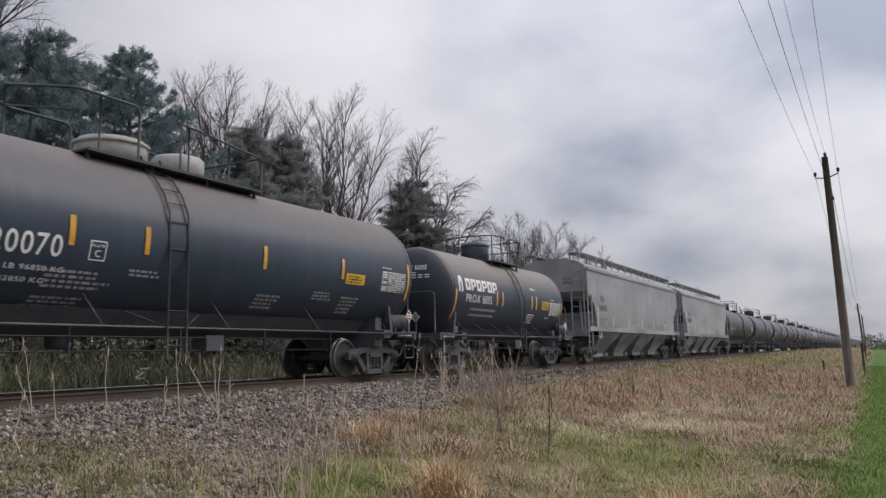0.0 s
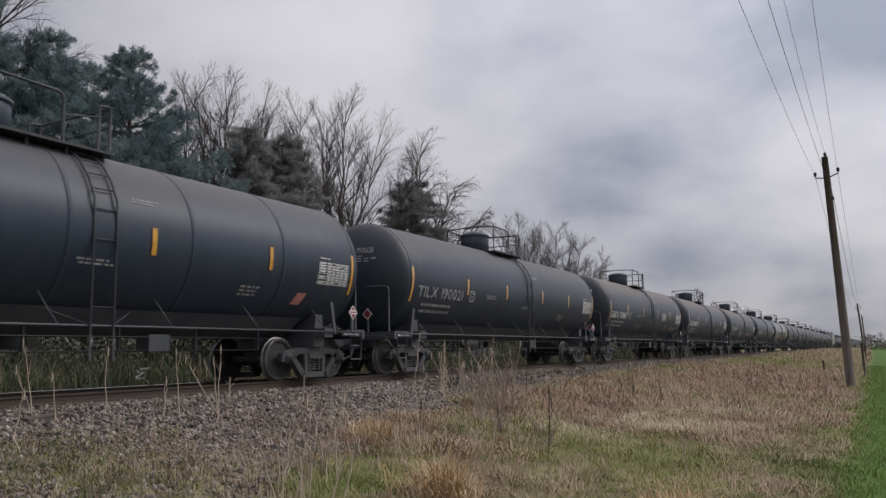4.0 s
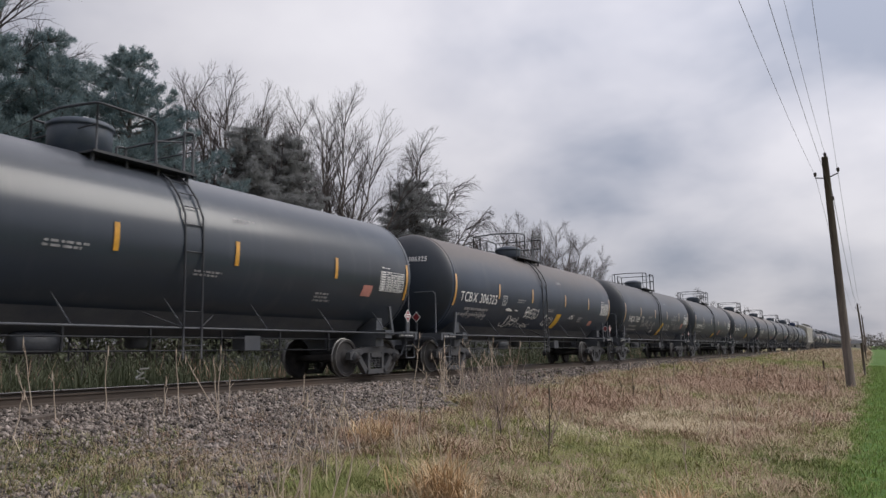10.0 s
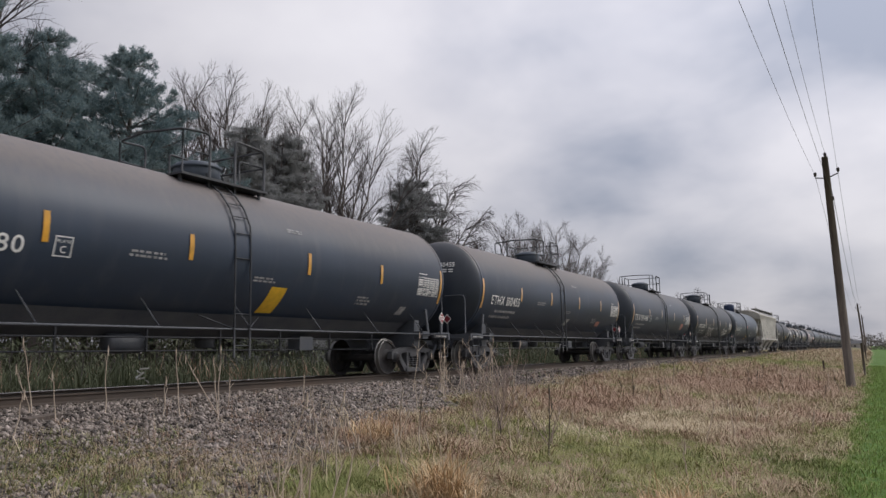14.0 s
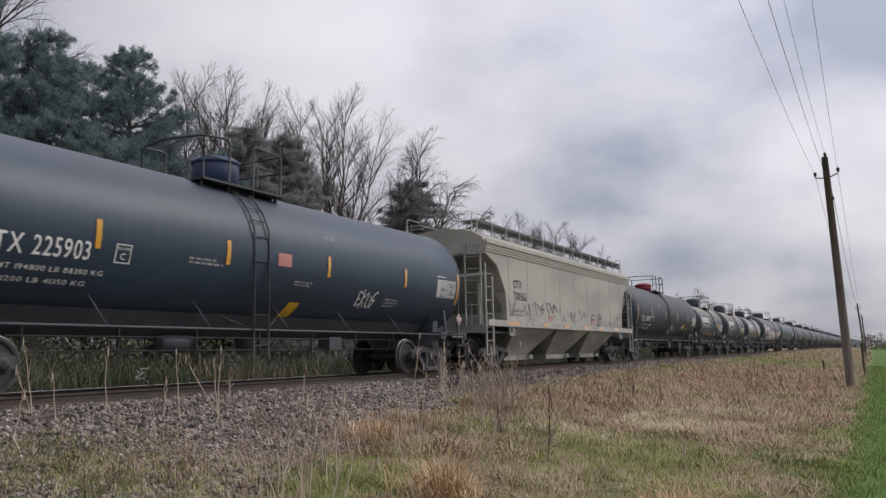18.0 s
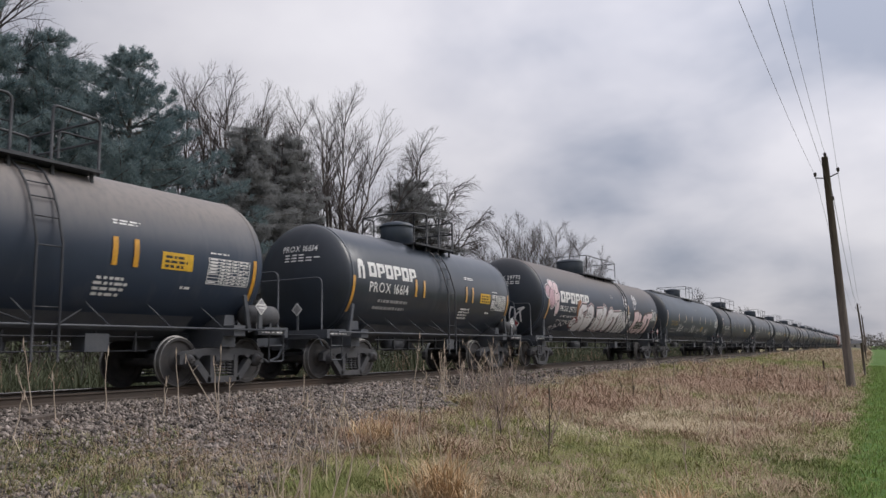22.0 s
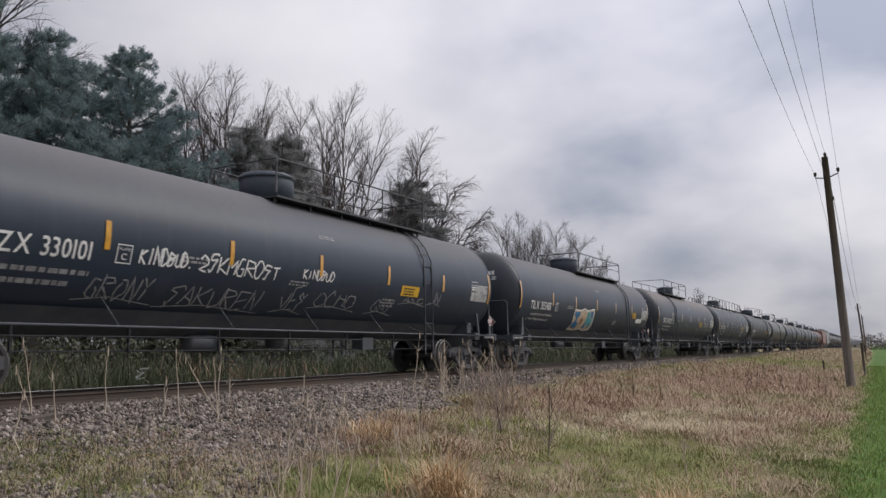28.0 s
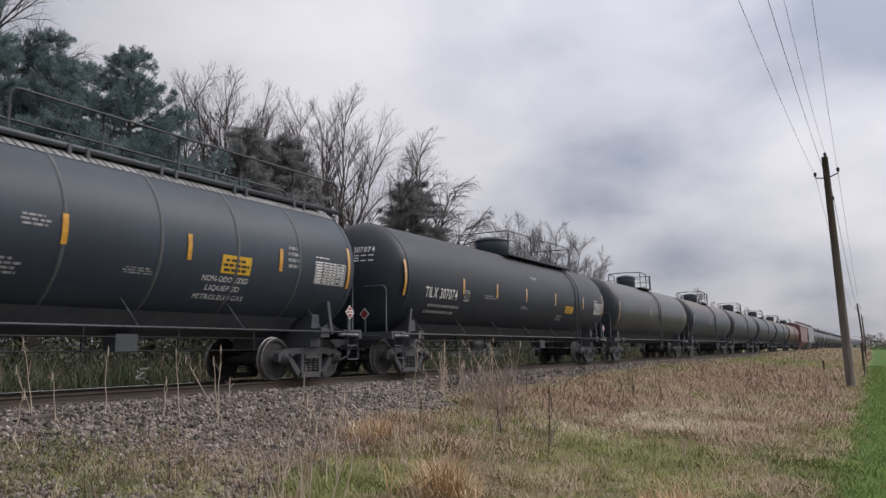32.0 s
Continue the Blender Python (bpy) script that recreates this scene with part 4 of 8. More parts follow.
            # a hoop before and round the first dome, a sloping railing behind the ladder
            for s in (1, -1):
                g = Geo()
                g.tube(fillet([(s * 0.3, ya - 1.0, zt + 0.80), (s * 0.95, ya - 0.2, zt + 0.86), (s * 0.95, ya + 1.05, zt + 0.86), (s * 0.95, ya + 1.05, zt - 0.15)], 0.16), 0.026, 6)
                g.tube([(s * 0.95, ya + 0.25, zt - 0.15), (s * 0.95, ya + 0.25, zt + 0.86)], 0.02, 5)
                g.tube([(s * 0.3, ya - 1.0, zt + 0.45), (s * 0.95, ya - 0.3, zt + 0.45)], 0.016, 5)
                g.tube([(s * 0.3, ya - 1.0, zt - 0.1), (s * 0.3, ya - 1.0, zt + 0.80)], 0.02, 5)
                part("guard_rail", g, [M["rail_black"]], car)
            for s in (1, -1):
                g = Geo()
                g.tube([(s * 0.95, yb_ - 2.2, zt - 0.15), (s * 0.95, yb_ - 2.2, zt + 0.80), (s * 0.95, yb_, zt + 0.60), (s * 0.95, yb_, zt - 0.2)], 0.024, 6)
                g.tube([(s * 0.95, yb_ - 2.0, zt - 0.15), (s * 0.95, yb_ - 2.0, zt + 0.78)], 0.02, 5)
                g.tube([(s * 0.95, yb_ - 0.95, zt - 0.15), (s * 0.95, yb_ - 0.95, zt + 0.68)], 0.02, 5)
                part("guard_rail", g, [M["rail_black"]], car)
            g = Geo()
            g.tube([(-0.95, yb_, zt + 0.6), (0.95, yb_, zt + 0.6)], 0.022, 5)
        else:
            for s in (1, -1):
                g = Geo()
                x0 = s * 0.98
                g.tube(fillet([(x0, ya, zt - 0.05), (x0, ya, zr - 0.05), (x0, yb_, zr), (x0, yb_, zt - 0.05)], 0.12), 0.02, 6)
                g.tube([(x0, ya, zt + 0.38), (x0, yb_, zt + 0.38)], 0.014, 5)
                k = max(2, int((yb_ - ya) / 1.9))
                for i in range(1, k):
                    yy = ya + (yb_ - ya) * i / k
                    g.tube([(x0, yy, zt - 0.05), (x0, yy, zr - 0.03)], 0.018, 5)
                part("guard_rail", g, [M["rail_black"]], car)
            g = Geo()
            for yy in (ya, yb_):
                g.tube([(-0.98, yy, zr - 0.04), (0.98, yy, zr - 0.04)], 0.018, 6)
        part("cross_rail", g, [M["rail_black"]], car)
    if walkway == "raised":
        # a pipe-edged walkway on pairs of short legs over a ribbed strip, with one thin rail along it
        for s in (1, -1):
            g = Geo()
            g.tube([(s * 0.82, Y(1.5), zt - 0.12), (s * 0.82, Y(L - 0.75), zt - 0.12)], 0.055, 8)
            g.box((s * 0.60, mid, zt - 0.09), (0.40, 2 * hs - 0.3, 0.04))
            for k in range(9):
                for d in (-0.17, 0.17):
                    g.box((s * 0.88, Y(1.9 + 1.87 * k + d), zt - 0.25), (0.05, 0.055, 0.30))
            part("top_walkway", g, [M["under"]], car)
            # ribs of the tank jacket, with the sky's reflection painted as pale grey
            g = Geo()
            n = int(2 * hs / 0.16)
            for k in range(n):
                yy = mid - hs + 0.1 + 0.16 * k
                for a0, a1 in ((0.86, 1.0), (1.0, 1.14), (1.14, 1.3)):
                    q = [(s * (R + o) * math.cos(a), zc + (R + o) * math.sin(a)) for a, o in ((a0, 0.012), (a1, 0.012))]
                    g.add([(q[0][0], yy, q[0][1]), (q[0][0], yy + 0.11, q[0][1]), (q[1][0], yy + 0.11, q[1][1]), (q[1][0], yy, q[1][1])], [(0, 1, 2, 3) if s > 0 else (3, 2, 1, 0)])
            part("grating", g, [M["strip_sheen"]], car)
            for u0, u1, m in ((1.6, 6.6, 3), (6.8, 9.4, 2), (10.1, 18.4, 5)):
                g = Geo()
                g.tube(fillet([(s * 0.80, Y(u0), zt - 0.1), (s * 0.80, Y(u0), zt + 0.60), (s * 0.80, Y(u1), zt + 0.60), (s * 0.80, Y(u1), zt - 0.1)], 0.15), 0.022, 6)
                for k in range(1, m):
                    yy = Y(u0 + (u1 - u0) * k / m)
                    g.tube([(s * 0.80, yy, zt - 0.1), (s * 0.80, yy, zt + 0.59)], 0.02, 5)
                part("guard_rail", g, [M["rail_black"]], car)
    elif walkway:
        g = Geo()
        g.box((0.62, 0, zt - 0.07), (0.04, 2 * hs - 0.4, 0.07))
        g.box((0.32, 0, zt - 0.01), (0.56, 2 * hs - 0.4, 0.04))
        for i in range(12):
            yy = -hs + 0.5 + (2 * hs - 1.0) * i / 11
            g.box((0.62, yy, zt - 0.10), (0.05, 0.05, 0.2))
        part("top_walkway", g, [M["under"]], car)
    # brake wheel and reservoir on the rear platform
    g = Geo()
    yb2 = L / 2 - 0.92
    ring = [(0.35 + 0.28 * math.cos(2 * math.pi * i / 16), yb2, 1.78 + 0.28 * math.sin(2 * math.pi * i / 16)) for i in range(16)]
    g.tube(ring, 0.02, 5, closed=True)
    for i in range(0, 16, 4):
        g.tube([(0.35, yb2 - 0.06, 1.78), ring[i]], 0.014, 4)
    g.box((0.35, yb2 - 0.1, 1.5), (0.10, 0.08, 0.85))
    part("brake_wheel", g, [M["under"]], car)
    if reservoir:
        g = Geo()
        yr, zr_ = (L / 2 - 1.22, 1.34) if reservoir is True else (Y(3.1), 1.32)
        g.lathe([(yr - 0.50, 0.05), (yr - 0.46, 0.16), (yr - 0.38, 0.21), (yr + 0.38, 0.21), (yr + 0.46, 0.16), (yr + 0.50, 0.05)], "Y", 18, 0, (1.12, 0, zr_))
        for k in (-0.2, 0.2):
            g.box((1.12, yr + k, 1.14), (0.3, 0.06, 0.16))
        part("air_reservoir", g, [M["truck"]], car)
    # lettering and signs on the near side
    g = Geo()
    if mark:
        (Side.text)(side, g, mark, Y(mark_at[0]), mark_z, mark_h, width=mark_at[1] - mark_at[0])
        part("reporting_mark", g, [M[mark_m]], car)
        # the same mark, small, on the front head
        g = Geo()
        u = -0.25
        k = 0.13
        for c in mark:
            if c not in GLYPHS:
                u += 0.06
                continue
            vs, fs, w = GLYPHS[c]
            pv = []
            for p, q in vs:
                xx, zz = u + p * k, zc + 0.62 + q * 0.15
                rr = min(0.98, math.hypot(xx, zz - zc) / R)
                pv.append((xx, mid - hs - 0.5 * R * math.sqrt(1 - rr * rr) - 0.008, zz))
            g.add(pv, fs)
            u += (w + 0.14) * k
        for i in range(3):
            zz = zc + 0.52 - i * 0.07
            for b in range(rnd.randint(3, 5)):
                xx = -0.15 + b * 0.2
                pv = []
                for p, q in ((0, 0), (0.14, 0), (0.14, 0.03), (0, 0.03)):
                    x2, z2 = xx + p, zz + q
                    rr = min(0.98, math.hypot(x2, z2 - zc) / R)
                    pv.append((x2, mid - hs - 0.5 * R * math.sqrt(1 - rr * rr) - 0.008, z2))
                g.add(pv, [(0, 1, 2, 3)])
        part("end_mark", g, [M[mark_m]], car)
    if mark and detail:
        g = Geo()
        if weights:
            for i, s in enumerate(weights):
                side.text(g, s, Y(mark_at[0] + 0.25 * (1 - i)), mark_z - 0.22 - 0.17 * i, 0.085, width=min(2.1, 0.092 * len(s)))
        else:
            for i in range(2):
                side.bars(g, Y(mark_at[0] + 0.3 - 0.1 * i), mark_z - 0.24 - 0.17 * i, 2.0, 0.13, 1, rnd)
        part("load_limit", g, [M["white"] if weights else M["white_worn"]], car)
        if plate_c:
            g = Geo()
            y0, z0 = Y(mark_at[1] + 0.42), mark_z + 0.0
            for a in ((0, 0.30, 0, 0.018), (0, 0.30, 0.29, 0.308), (0, 0.018, 0, 0.308), (0.282, 0.30, 0, 0.308)):
                side.patch(g, y0 + a[0], y0 + a[1], z0 + a[2], z0 + a[3])
            side.text(g, "C", y0 + 0.10, z0 + 0.06, 0.11, width=0.12)
            side.text(g, "PLATE", y0 + 0.04, z0 + 0.21, 0.045, width=0.23)
            part("plate_mark", g, [M["white"]], car)
    for i, u in enumerate(stripes):
        g = Geo()
        if i == 0:
            side.patch(g, Y(u) - 0.045, Y(u) + 0.055, zc + ends[0], zc + ends[1], 0, 0.010)
        else:
            side.patch(g, Y(u) - 0.05, Y(u) + 0.05, zc - 0.32, zc + 0.14, 0, 0.014)
        part("reflective_stripe", g, [M[stripe_m]], car)
    g = Geo()
    side.patch(g, Y(L - rear - 0.12), Y(L - rear - 0.03), zc + ends[0], zc + ends[1], 0, 0.010)
    part("reflective_stripe", g, [M[stripe_m]], car)
    if detail and panel:
        g = Geo()
        pz0, pz1, p0, p1 = zc - 0.48, zc - 0.01, Y(L - rear - 1.30), Y(L - rear - 0.22)
        for i in range(9):
            zz = pz0 + (pz1 - pz0) * i / 8
            side.patch(g, p0, p1, zz - 0.006, zz + 0.006)
        for i in range(7):
            yy = p0 + (p1 - p0) * (0 if i == 0 else 0.28 + 0.72 * (i - 1) / 5)
            side.patch(g, yy - 0.007, yy + 0.007, pz0, pz1)
        for i in range(8):
            for k in range(6):
                ya2 = p0 + (p1 - p0) * (0.03 if k == 0 else 0.31 + 0.144 * (k - 1))
                wd = 0.19 if k == 0 else 0.075
                if rnd.random() < 0.85:
                    side.patch(g, ya2, ya2 + wd, pz0 + 0.018 + i * 0.06, pz0 + 0.046 + i * 0.06)
        side.bars(g, p0, pz1 + 0.08, 0.5, 0.05, 1, rnd)
        part("test_panel", g, [M["white"]], car)
    if placard and detail:
        g = Geo()
        yy = L / 2 - rear + 0.02
        g.box((1.44, yy, 1.25), (0.04, 0.10, 0.36), 2)
        diamond(g, 1.475, yy, 1.50, 0.17, 0)
        diamond(g, 1.475, yy, 1.50, 0.138, 1, 0.004)
        for k in range(2):
            g.add([(1.484, yy - 0.1, 1.46 + k * 0.06), (1.484, yy + 0.1, 1.46 + k * 0.06), (1.484, yy + 0.1, 1.49 + k * 0.06), (1.484, yy - 0.1, 1.49 + k * 0.06)], [(0, 1, 2, 3)], 0)
        part("placard", g, [M["white"], M["red" if placard == "red" else "white_worn"], M["under"]], car, "diamond hazard placard")
        g = Geo()
        gy = -L / 2 + 0.45
        for w_, mi, o in ((0.15, 0, 0), (0.12, 1, -0.005)):
            g.add([(0.75 - w_, gy + o, 1.55), (0.75, gy + o, 1.55 - w_), (0.75 + w_, gy + o, 1.55), (0.75, gy + o, 1.55 + w_)], [(0, 1, 2, 3)], mi)
        g.box((0.75, gy + 0.02, 1.40), (0.05, 0.025, 0.62), 2)
        part("placard", g, [M["white"], M["red" if placard == "red" else "white_worn"], M["under"]], car, "diamond hazard placard")
    for (u0, u1, z0, z1, mm, *sk) in decals:
        g = Geo()
        side.patch(g, Y(u0), Y(u1), z0, z1, 0, 0.006, sk[0] if sk else 0.0)
        if mm == "yellow_sign" and not sk:
            side.bars(g, Y(u0) + 0.05 * (u1 - u0), z0 + 0.12 * (z1 - z0), 0.9 * (u1 - u0), 0.8 * (z1 - z0), 3, rnd, 1, 0.009)
        part("decal", g, [M[mm], M["black_letter"]], car)
    if detail:
        for (u, z, w, h, n) in (extra or [(6.0, 2.2, 0.9, 0.14, 2), (9.0, 2.0, 0.7, 0.12, 2), (12.6, 1.72, 0.7, 0.22, 3), (10.0, 3.1, 0.6, 0.1, 2)]):
            g = Geo()
            side.bars(g, Y(u), z, w, h, n, rnd)
            part("stencil", g, [M["white" if style == "procor" else "white_worn"]], car)
    if big:
        big(car, side, Y, rnd)
    for (u, z, w, h, n, mm, st) in tags:
        g = Geo()
        if isinstance(n, str):
            side.scrawl(g, n, Y(u), z, w, h, st, seed=int(u * 7), wild=0.10)
        else:
            side.tag(g, Y(u), z, w, h, int(u * 77 + g0), n, st)
        part("graffiti", g, [M[mm]], car, "spray-painted scrawl")
    running_gear(car, L, 2.1, g0, detail)
    return car


def hopper_car(g0, g1, paint, mark, num, label, lettering=None, cream=False, body=(1.0, 17.95), name="covered_hopper"):
    """One covered hopper car: sheet sides with posts pressed in, sloped end sheets over open end bays, outlet hoppers below."""
    L = g1 - g0
    rnd = random.Random(int(g0 * 10))
    car = tagged(new(name), label=label, category="hopper car", group="cars of the train")
    CARS.append((car, (g0 + g1) / 2))
    Y = lambda u: u - L / 2
    P = M[paint]
    e0 = 0.45 if cream else 0.85
    ya, yb = -L / 2 + e0, L / 2 - e0
    X, ZE, ZS = 1.60, 4.16, 1.40
    cut = 1.55 if cream else 1.15
    # body cross-section lofted along the car; the ends slope in below
    g = Geo()

    def ring(y, zlow):
        k = 0.0
        pts = [(X - 0.02, zlow), (X, max(zlow, ZS) + 0.02), (X, 3.95), (X - 0.10, ZE), (X - 0.45, ZE + 0.19), (0.5, ZE + 0.33), (0, ZE + 0.36)]
        full = [(x, y, z) for x, z in pts] + [(-x, y, z) for x, z in reversed(pts[:-1])]
        return full

    # the lower edge of the side sheet curves round the open end bay
    curve = ((0.45, 3.62), (0.94, 3.44), (1.3, 3.29), (1.64, 2.86), (1.91, 2.48), (1.98, 1.9), (2.0, ZS)) if cream else ((0.85, 3.05), (1.05, 2.86), (1.29, 2.70), (1.55, 2.6), (1.72, 2.44), (1.85, 2.2), (1.95, 1.9), (1.99, 1.6), (2.0, ZS))
    secs = [(u - L / 2, z) for u, z in curve] + [(0, ZS)] + [(L / 2 - u, z) for u, z in reversed(curve)]
    vs, fs = [], []
    n = len(ring(0, ZS))
    for y, zl in secs:
        vs += ring(y, zl)
    for i in range(len(secs) - 1):
        for k in range(n):
            k2 = (k + 1) % n
            fs.append((i * n + k, i * n + k2, (i + 1) * n + k2, (i + 1) * n + k))
    fs += [tuple(range(n))[::-1], tuple(range((len(secs) - 1) * n, len(secs) * n))]
    g.add(vs, fs)
    body_ob = part("body", g, [P], car)
    # sloped end sheets inside the bays, near-black except on the cream car
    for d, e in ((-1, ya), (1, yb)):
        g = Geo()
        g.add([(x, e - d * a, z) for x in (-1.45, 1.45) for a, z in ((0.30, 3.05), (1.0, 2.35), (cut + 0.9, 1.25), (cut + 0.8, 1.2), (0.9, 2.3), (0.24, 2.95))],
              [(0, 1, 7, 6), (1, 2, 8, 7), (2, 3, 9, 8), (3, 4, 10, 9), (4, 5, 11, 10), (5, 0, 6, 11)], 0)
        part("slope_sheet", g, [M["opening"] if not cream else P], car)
        for s in (1, -1):
            part("end_post", Geo().box((s * 1.1, e - d * 0.5, 2.15), (0.08, 0.12, 1.9)), [P], car)
            part("end_post", Geo().box((s * 0.5, e - d * 1.1, 1.75), (0.06, 0.10, 1.15)), [P], car)
        g = Geo()
        g.box((0, e - d * 1.25, 1.16), (2.9, 2.6, 0.07))
        g.box((0, e - d * 1.25, 0.92), (0.5, 2.9, 0.36))
        part("shear_plate", g, [M["under"]], car)
        g = Geo()
        g.box((0, e + d * 0.04, 1.26), (3.05, 0.1, 0.24))
        part("end_sill", g, [P], car)
        g = Geo()
        ring_ = [(0.3 + 0.27 * math.cos(2 * math.pi * i / 16), e - d * 0.25, 2.2 + 0.27 * math.sin(2 * math.pi * i / 16)) for i in range(16)]
        if d > 0:
            g.tube(ring_, 0.02, 5, closed=True)
            for i in range(0, 16, 4):
                g.tube([(0.3, e - d * 0.3, 2.2), ring_[i]], 0.014, 4)
            part("brake_wheel", g, [M["under"]], car)
        # jacking pads at the side sill
        for s in (1, -1):
            g = Geo()
            g.box((s * 1.61, e - d * (cut + 0.32), 1.26), (0.05, 0.42, 0.42))
            g.box((s * 1.64, e - d * (cut + 0.25), 1.24), (0.03, 0.12, 0.16), 1)
            part("jacking_pad", g, [P, M["black_letter"]], car)
        # ladders at the corner
        for s in (1, -1):
            g = Geo()
            a = [Vector((s * 1.63, e + d * 0.12, 0.42)), Vector((s * 1.63, e + d * 0.12, 3.3))]
            b = [Vector((s * 1.63, e - d * 0.38, 0.42)), Vector((s * 1.63, e - d * 0.38, 2.9))]
            for p in (a, b):
                g.box(((p[0] + p[1]) / 2), (0.05, 0.05, (p[1] - p[0]).length))
            for i in range(6 if not cream else 7):
                z = 0.46 + i * 0.42
                g.tube([(s * 1.63, e + d * 0.12, z), (s * 1.63, e - d * 0.38, z)], 0.014, 5)
            part("ladder", g, [P if not cream else M["dome_white"]], car)
        g = Geo()
        for xx in (0.9, 1.45):
            g.box((xx, e + d * 0.06, 2.6), (0.045, 0.045, 3.0))
        for i in range(8):
            g.tube([(0.9, e + d * 0.06, 1.25 + i * 0.38), (1.45, e + d * 0.06, 1.25 + i * 0.38)], 0.013, 5)
        part("end_ladder", g, [P if not cream else M["dome_white"]], car)
    # side sill and top chord
    for s in (1, -1):
        g = Geo()
        g.box((s * 1.62, 0, 1.46), (0.09, yb - ya, 0.17))
        g.box((s * 1.60, 0, 1.36), (0.16, yb - ya, 0.03))
        part("side_sill", g, [M["dome_white"] if cream else P], car)
        g = Geo()
        g.box((s * 1.62, 0, 4.02), (0.07, yb - ya, 0.12))
        if cream:
            for k in range(3):
                part("roof_rib", Geo().box((s * 1.61, 0, 3.72 + 0.085 * k), (0.045, yb - ya, 0.04)), [M["hopper_chord"]], car)
        part("top_chord", g, [M["hopper_chord"] if cream else P], car)
    # pressed posts
    npost = 9 if cream else 11
    for i in range(npost):
        yy = ya + cut + 0.2 + (yb - ya - 2 * cut - 0.4) * i / (npost - 1)
        for s in (1, -1):
            part("side_post", Geo().box((s * (1.603 if cream else 1.601), yy, 2.75), (0.006 if cream else 0.004, 0.04 if cream else 0.025, 2.4)), [P], car)
    # outlet hoppers
    nh = 4 if not cream else 3
    span = (L - 5.7) / nh
    for i in range(nh):
        g = Geo()
        y0 = Y(2.85) + span * i
        y1 = y0 + span
        b0, b1 = y0 + 0.2, y0 + 0.56 * span
        ym = (b0 + b1) / 2
        g.add([(-1.56, y0 + 0.03, 1.40), (1.56, y0 + 0.03, 1.40), (1.56, y1 - 0.03, 1.40), (-1.56, y1 - 0.03, 1.40), (-0.95, b0, 0.40), (0.95, b0, 0.40), (0.95, b1, 0.40), (-0.95, b1, 0.40)],
              [(0, 1, 5, 4), (1, 2, 6, 5), (2, 3, 7, 6), (3, 0, 4, 7), (4, 5, 6, 7)])
        hop = part("hopper", g, [P], car)
        g = Geo()
        g.box((0, ym, 0.32), (1.98, b1 - b0 + 0.06, 0.16))
        g.box((0.99, b1 + 0.2, 0.33), (0.06, 0.6, 0.13))
        g.lathe([(0.72, 0.05), (0.98, 0.05)], "X", 8, 0, (0.1, b1 + 0.05, 0.36))
        g.box((1.08, b1 + 0.05, 0.36), (0.04, 0.14, 0.14))
        part("gate", g, [P], hop)
    # roof: hatches and running boards
    for xx in (-0.98, 0.98):
        part("running_board", Geo().box((xx, 0, 4.72), (0.46, yb - ya - 0.1, 0.045)), [M["hopper_roof"]], car, "open-mesh steel running board")
    k = 14
    for i in range(k + 1):
        yy = ya + 0.2 + (yb - ya - 0.4) * i / k
        for s in (1, -1):
            me = shared(("board_bracket", s), lambda: Geo().box((s * 1.22, 0, 4.58), (0.04, 0.055, 0.44)).box((s * 0.99, 0, 4.64), (0.5, 0.05, 0.04)), [M["dome_white"]])
            part("board_bracket", me, None, car, at=pose(0, yy, 0))
    g = Geo()
    for s in (1, -1):
        for q in range(3):
            g.tube([(s * 1.22, ya + 0.2, 4.74 + q * 0.018), (s * 1.22, yb - 0.2, 4.74 + q * 0.018)], 0.01, 4)
    part("board_edge", g, [M["hopper_roof"]], car)
    # open grating along the running board
    g = Geo()
    for q in range(6):
        g.tube([(1.215, ya + 0.2, 4.50 + 0.038 * q), (1.215, yb - 0.2, 4.50 + 0.038 * q)], 0.006, 4)
    for i in range(190):
        yy = ya + 0.25 + (yb - ya - 0.5) * i / 189
        g.box((1.215, yy, 4.59), (0.008, 0.012, 0.2))
    part("board_grating", g, [M["grating_dark" if cream else "hopper_roof"]], car)
    for i in range(5):
        g = Geo()
        yy = ya + 2.0 + (yb - ya - 4.0) * i / 4
        g.box((0, yy, 4.56), (0.9, 2.2, 0.12))
        part("hatch", g, [P], car)
    g = Geo()
    for d, e in ((-1, ya), (1, yb)):
        for xx in (-1.2, 1.2):
            g.tube(fillet([(xx, e + d * 0.1, 4.3), (xx, e + d * 0.1, 4.95), (xx, e - d * 0.7, 4.95), (xx, e - d * 0.7, 4.7)], 0.08), 0.016, 5)
    part("grab_iron", g, [P], car)
    side = Side(0, None, 1.603)
    ink = M["black_letter"]
    t0 = 2.55 if cream else 2.35
    for s, z, h, w in ((mark, 2.66, 0.28, 0.74 if cream else 0.64), (num, 2.26, 0.28, 1.18 if cream else 1.14)):
        g = Geo()
        side.text(g, s, Y(t0 + (0.2 if h == 0.28 and s == mark and not cream else 0)), z, h, width=w)
        part("reporting_mark", g, [ink], car)
    g = Geo()
    if lettering:
        for i, s in enumerate(lettering):
            side.text(g, s, Y(t0 - 0.05), 1.86 - i * 0.14, 0.085, width=0.068 * len(s))
    part("load_limit", g, [ink], car)
    g = Geo()
    end = Side(0, None, 0)
    for s, z in ((mark, 3.55), (num, 3.38)):
        u = 0.5
        for c in s:
            vs, fs, w = GLYPHS[c]
            g.add([(u + p * 0.12, ya - 0.006, z + q * 0.13) for p, q in vs], fs)
            u += (w + 0.14) * 0.12
    part("end_mark", g, [ink], car)
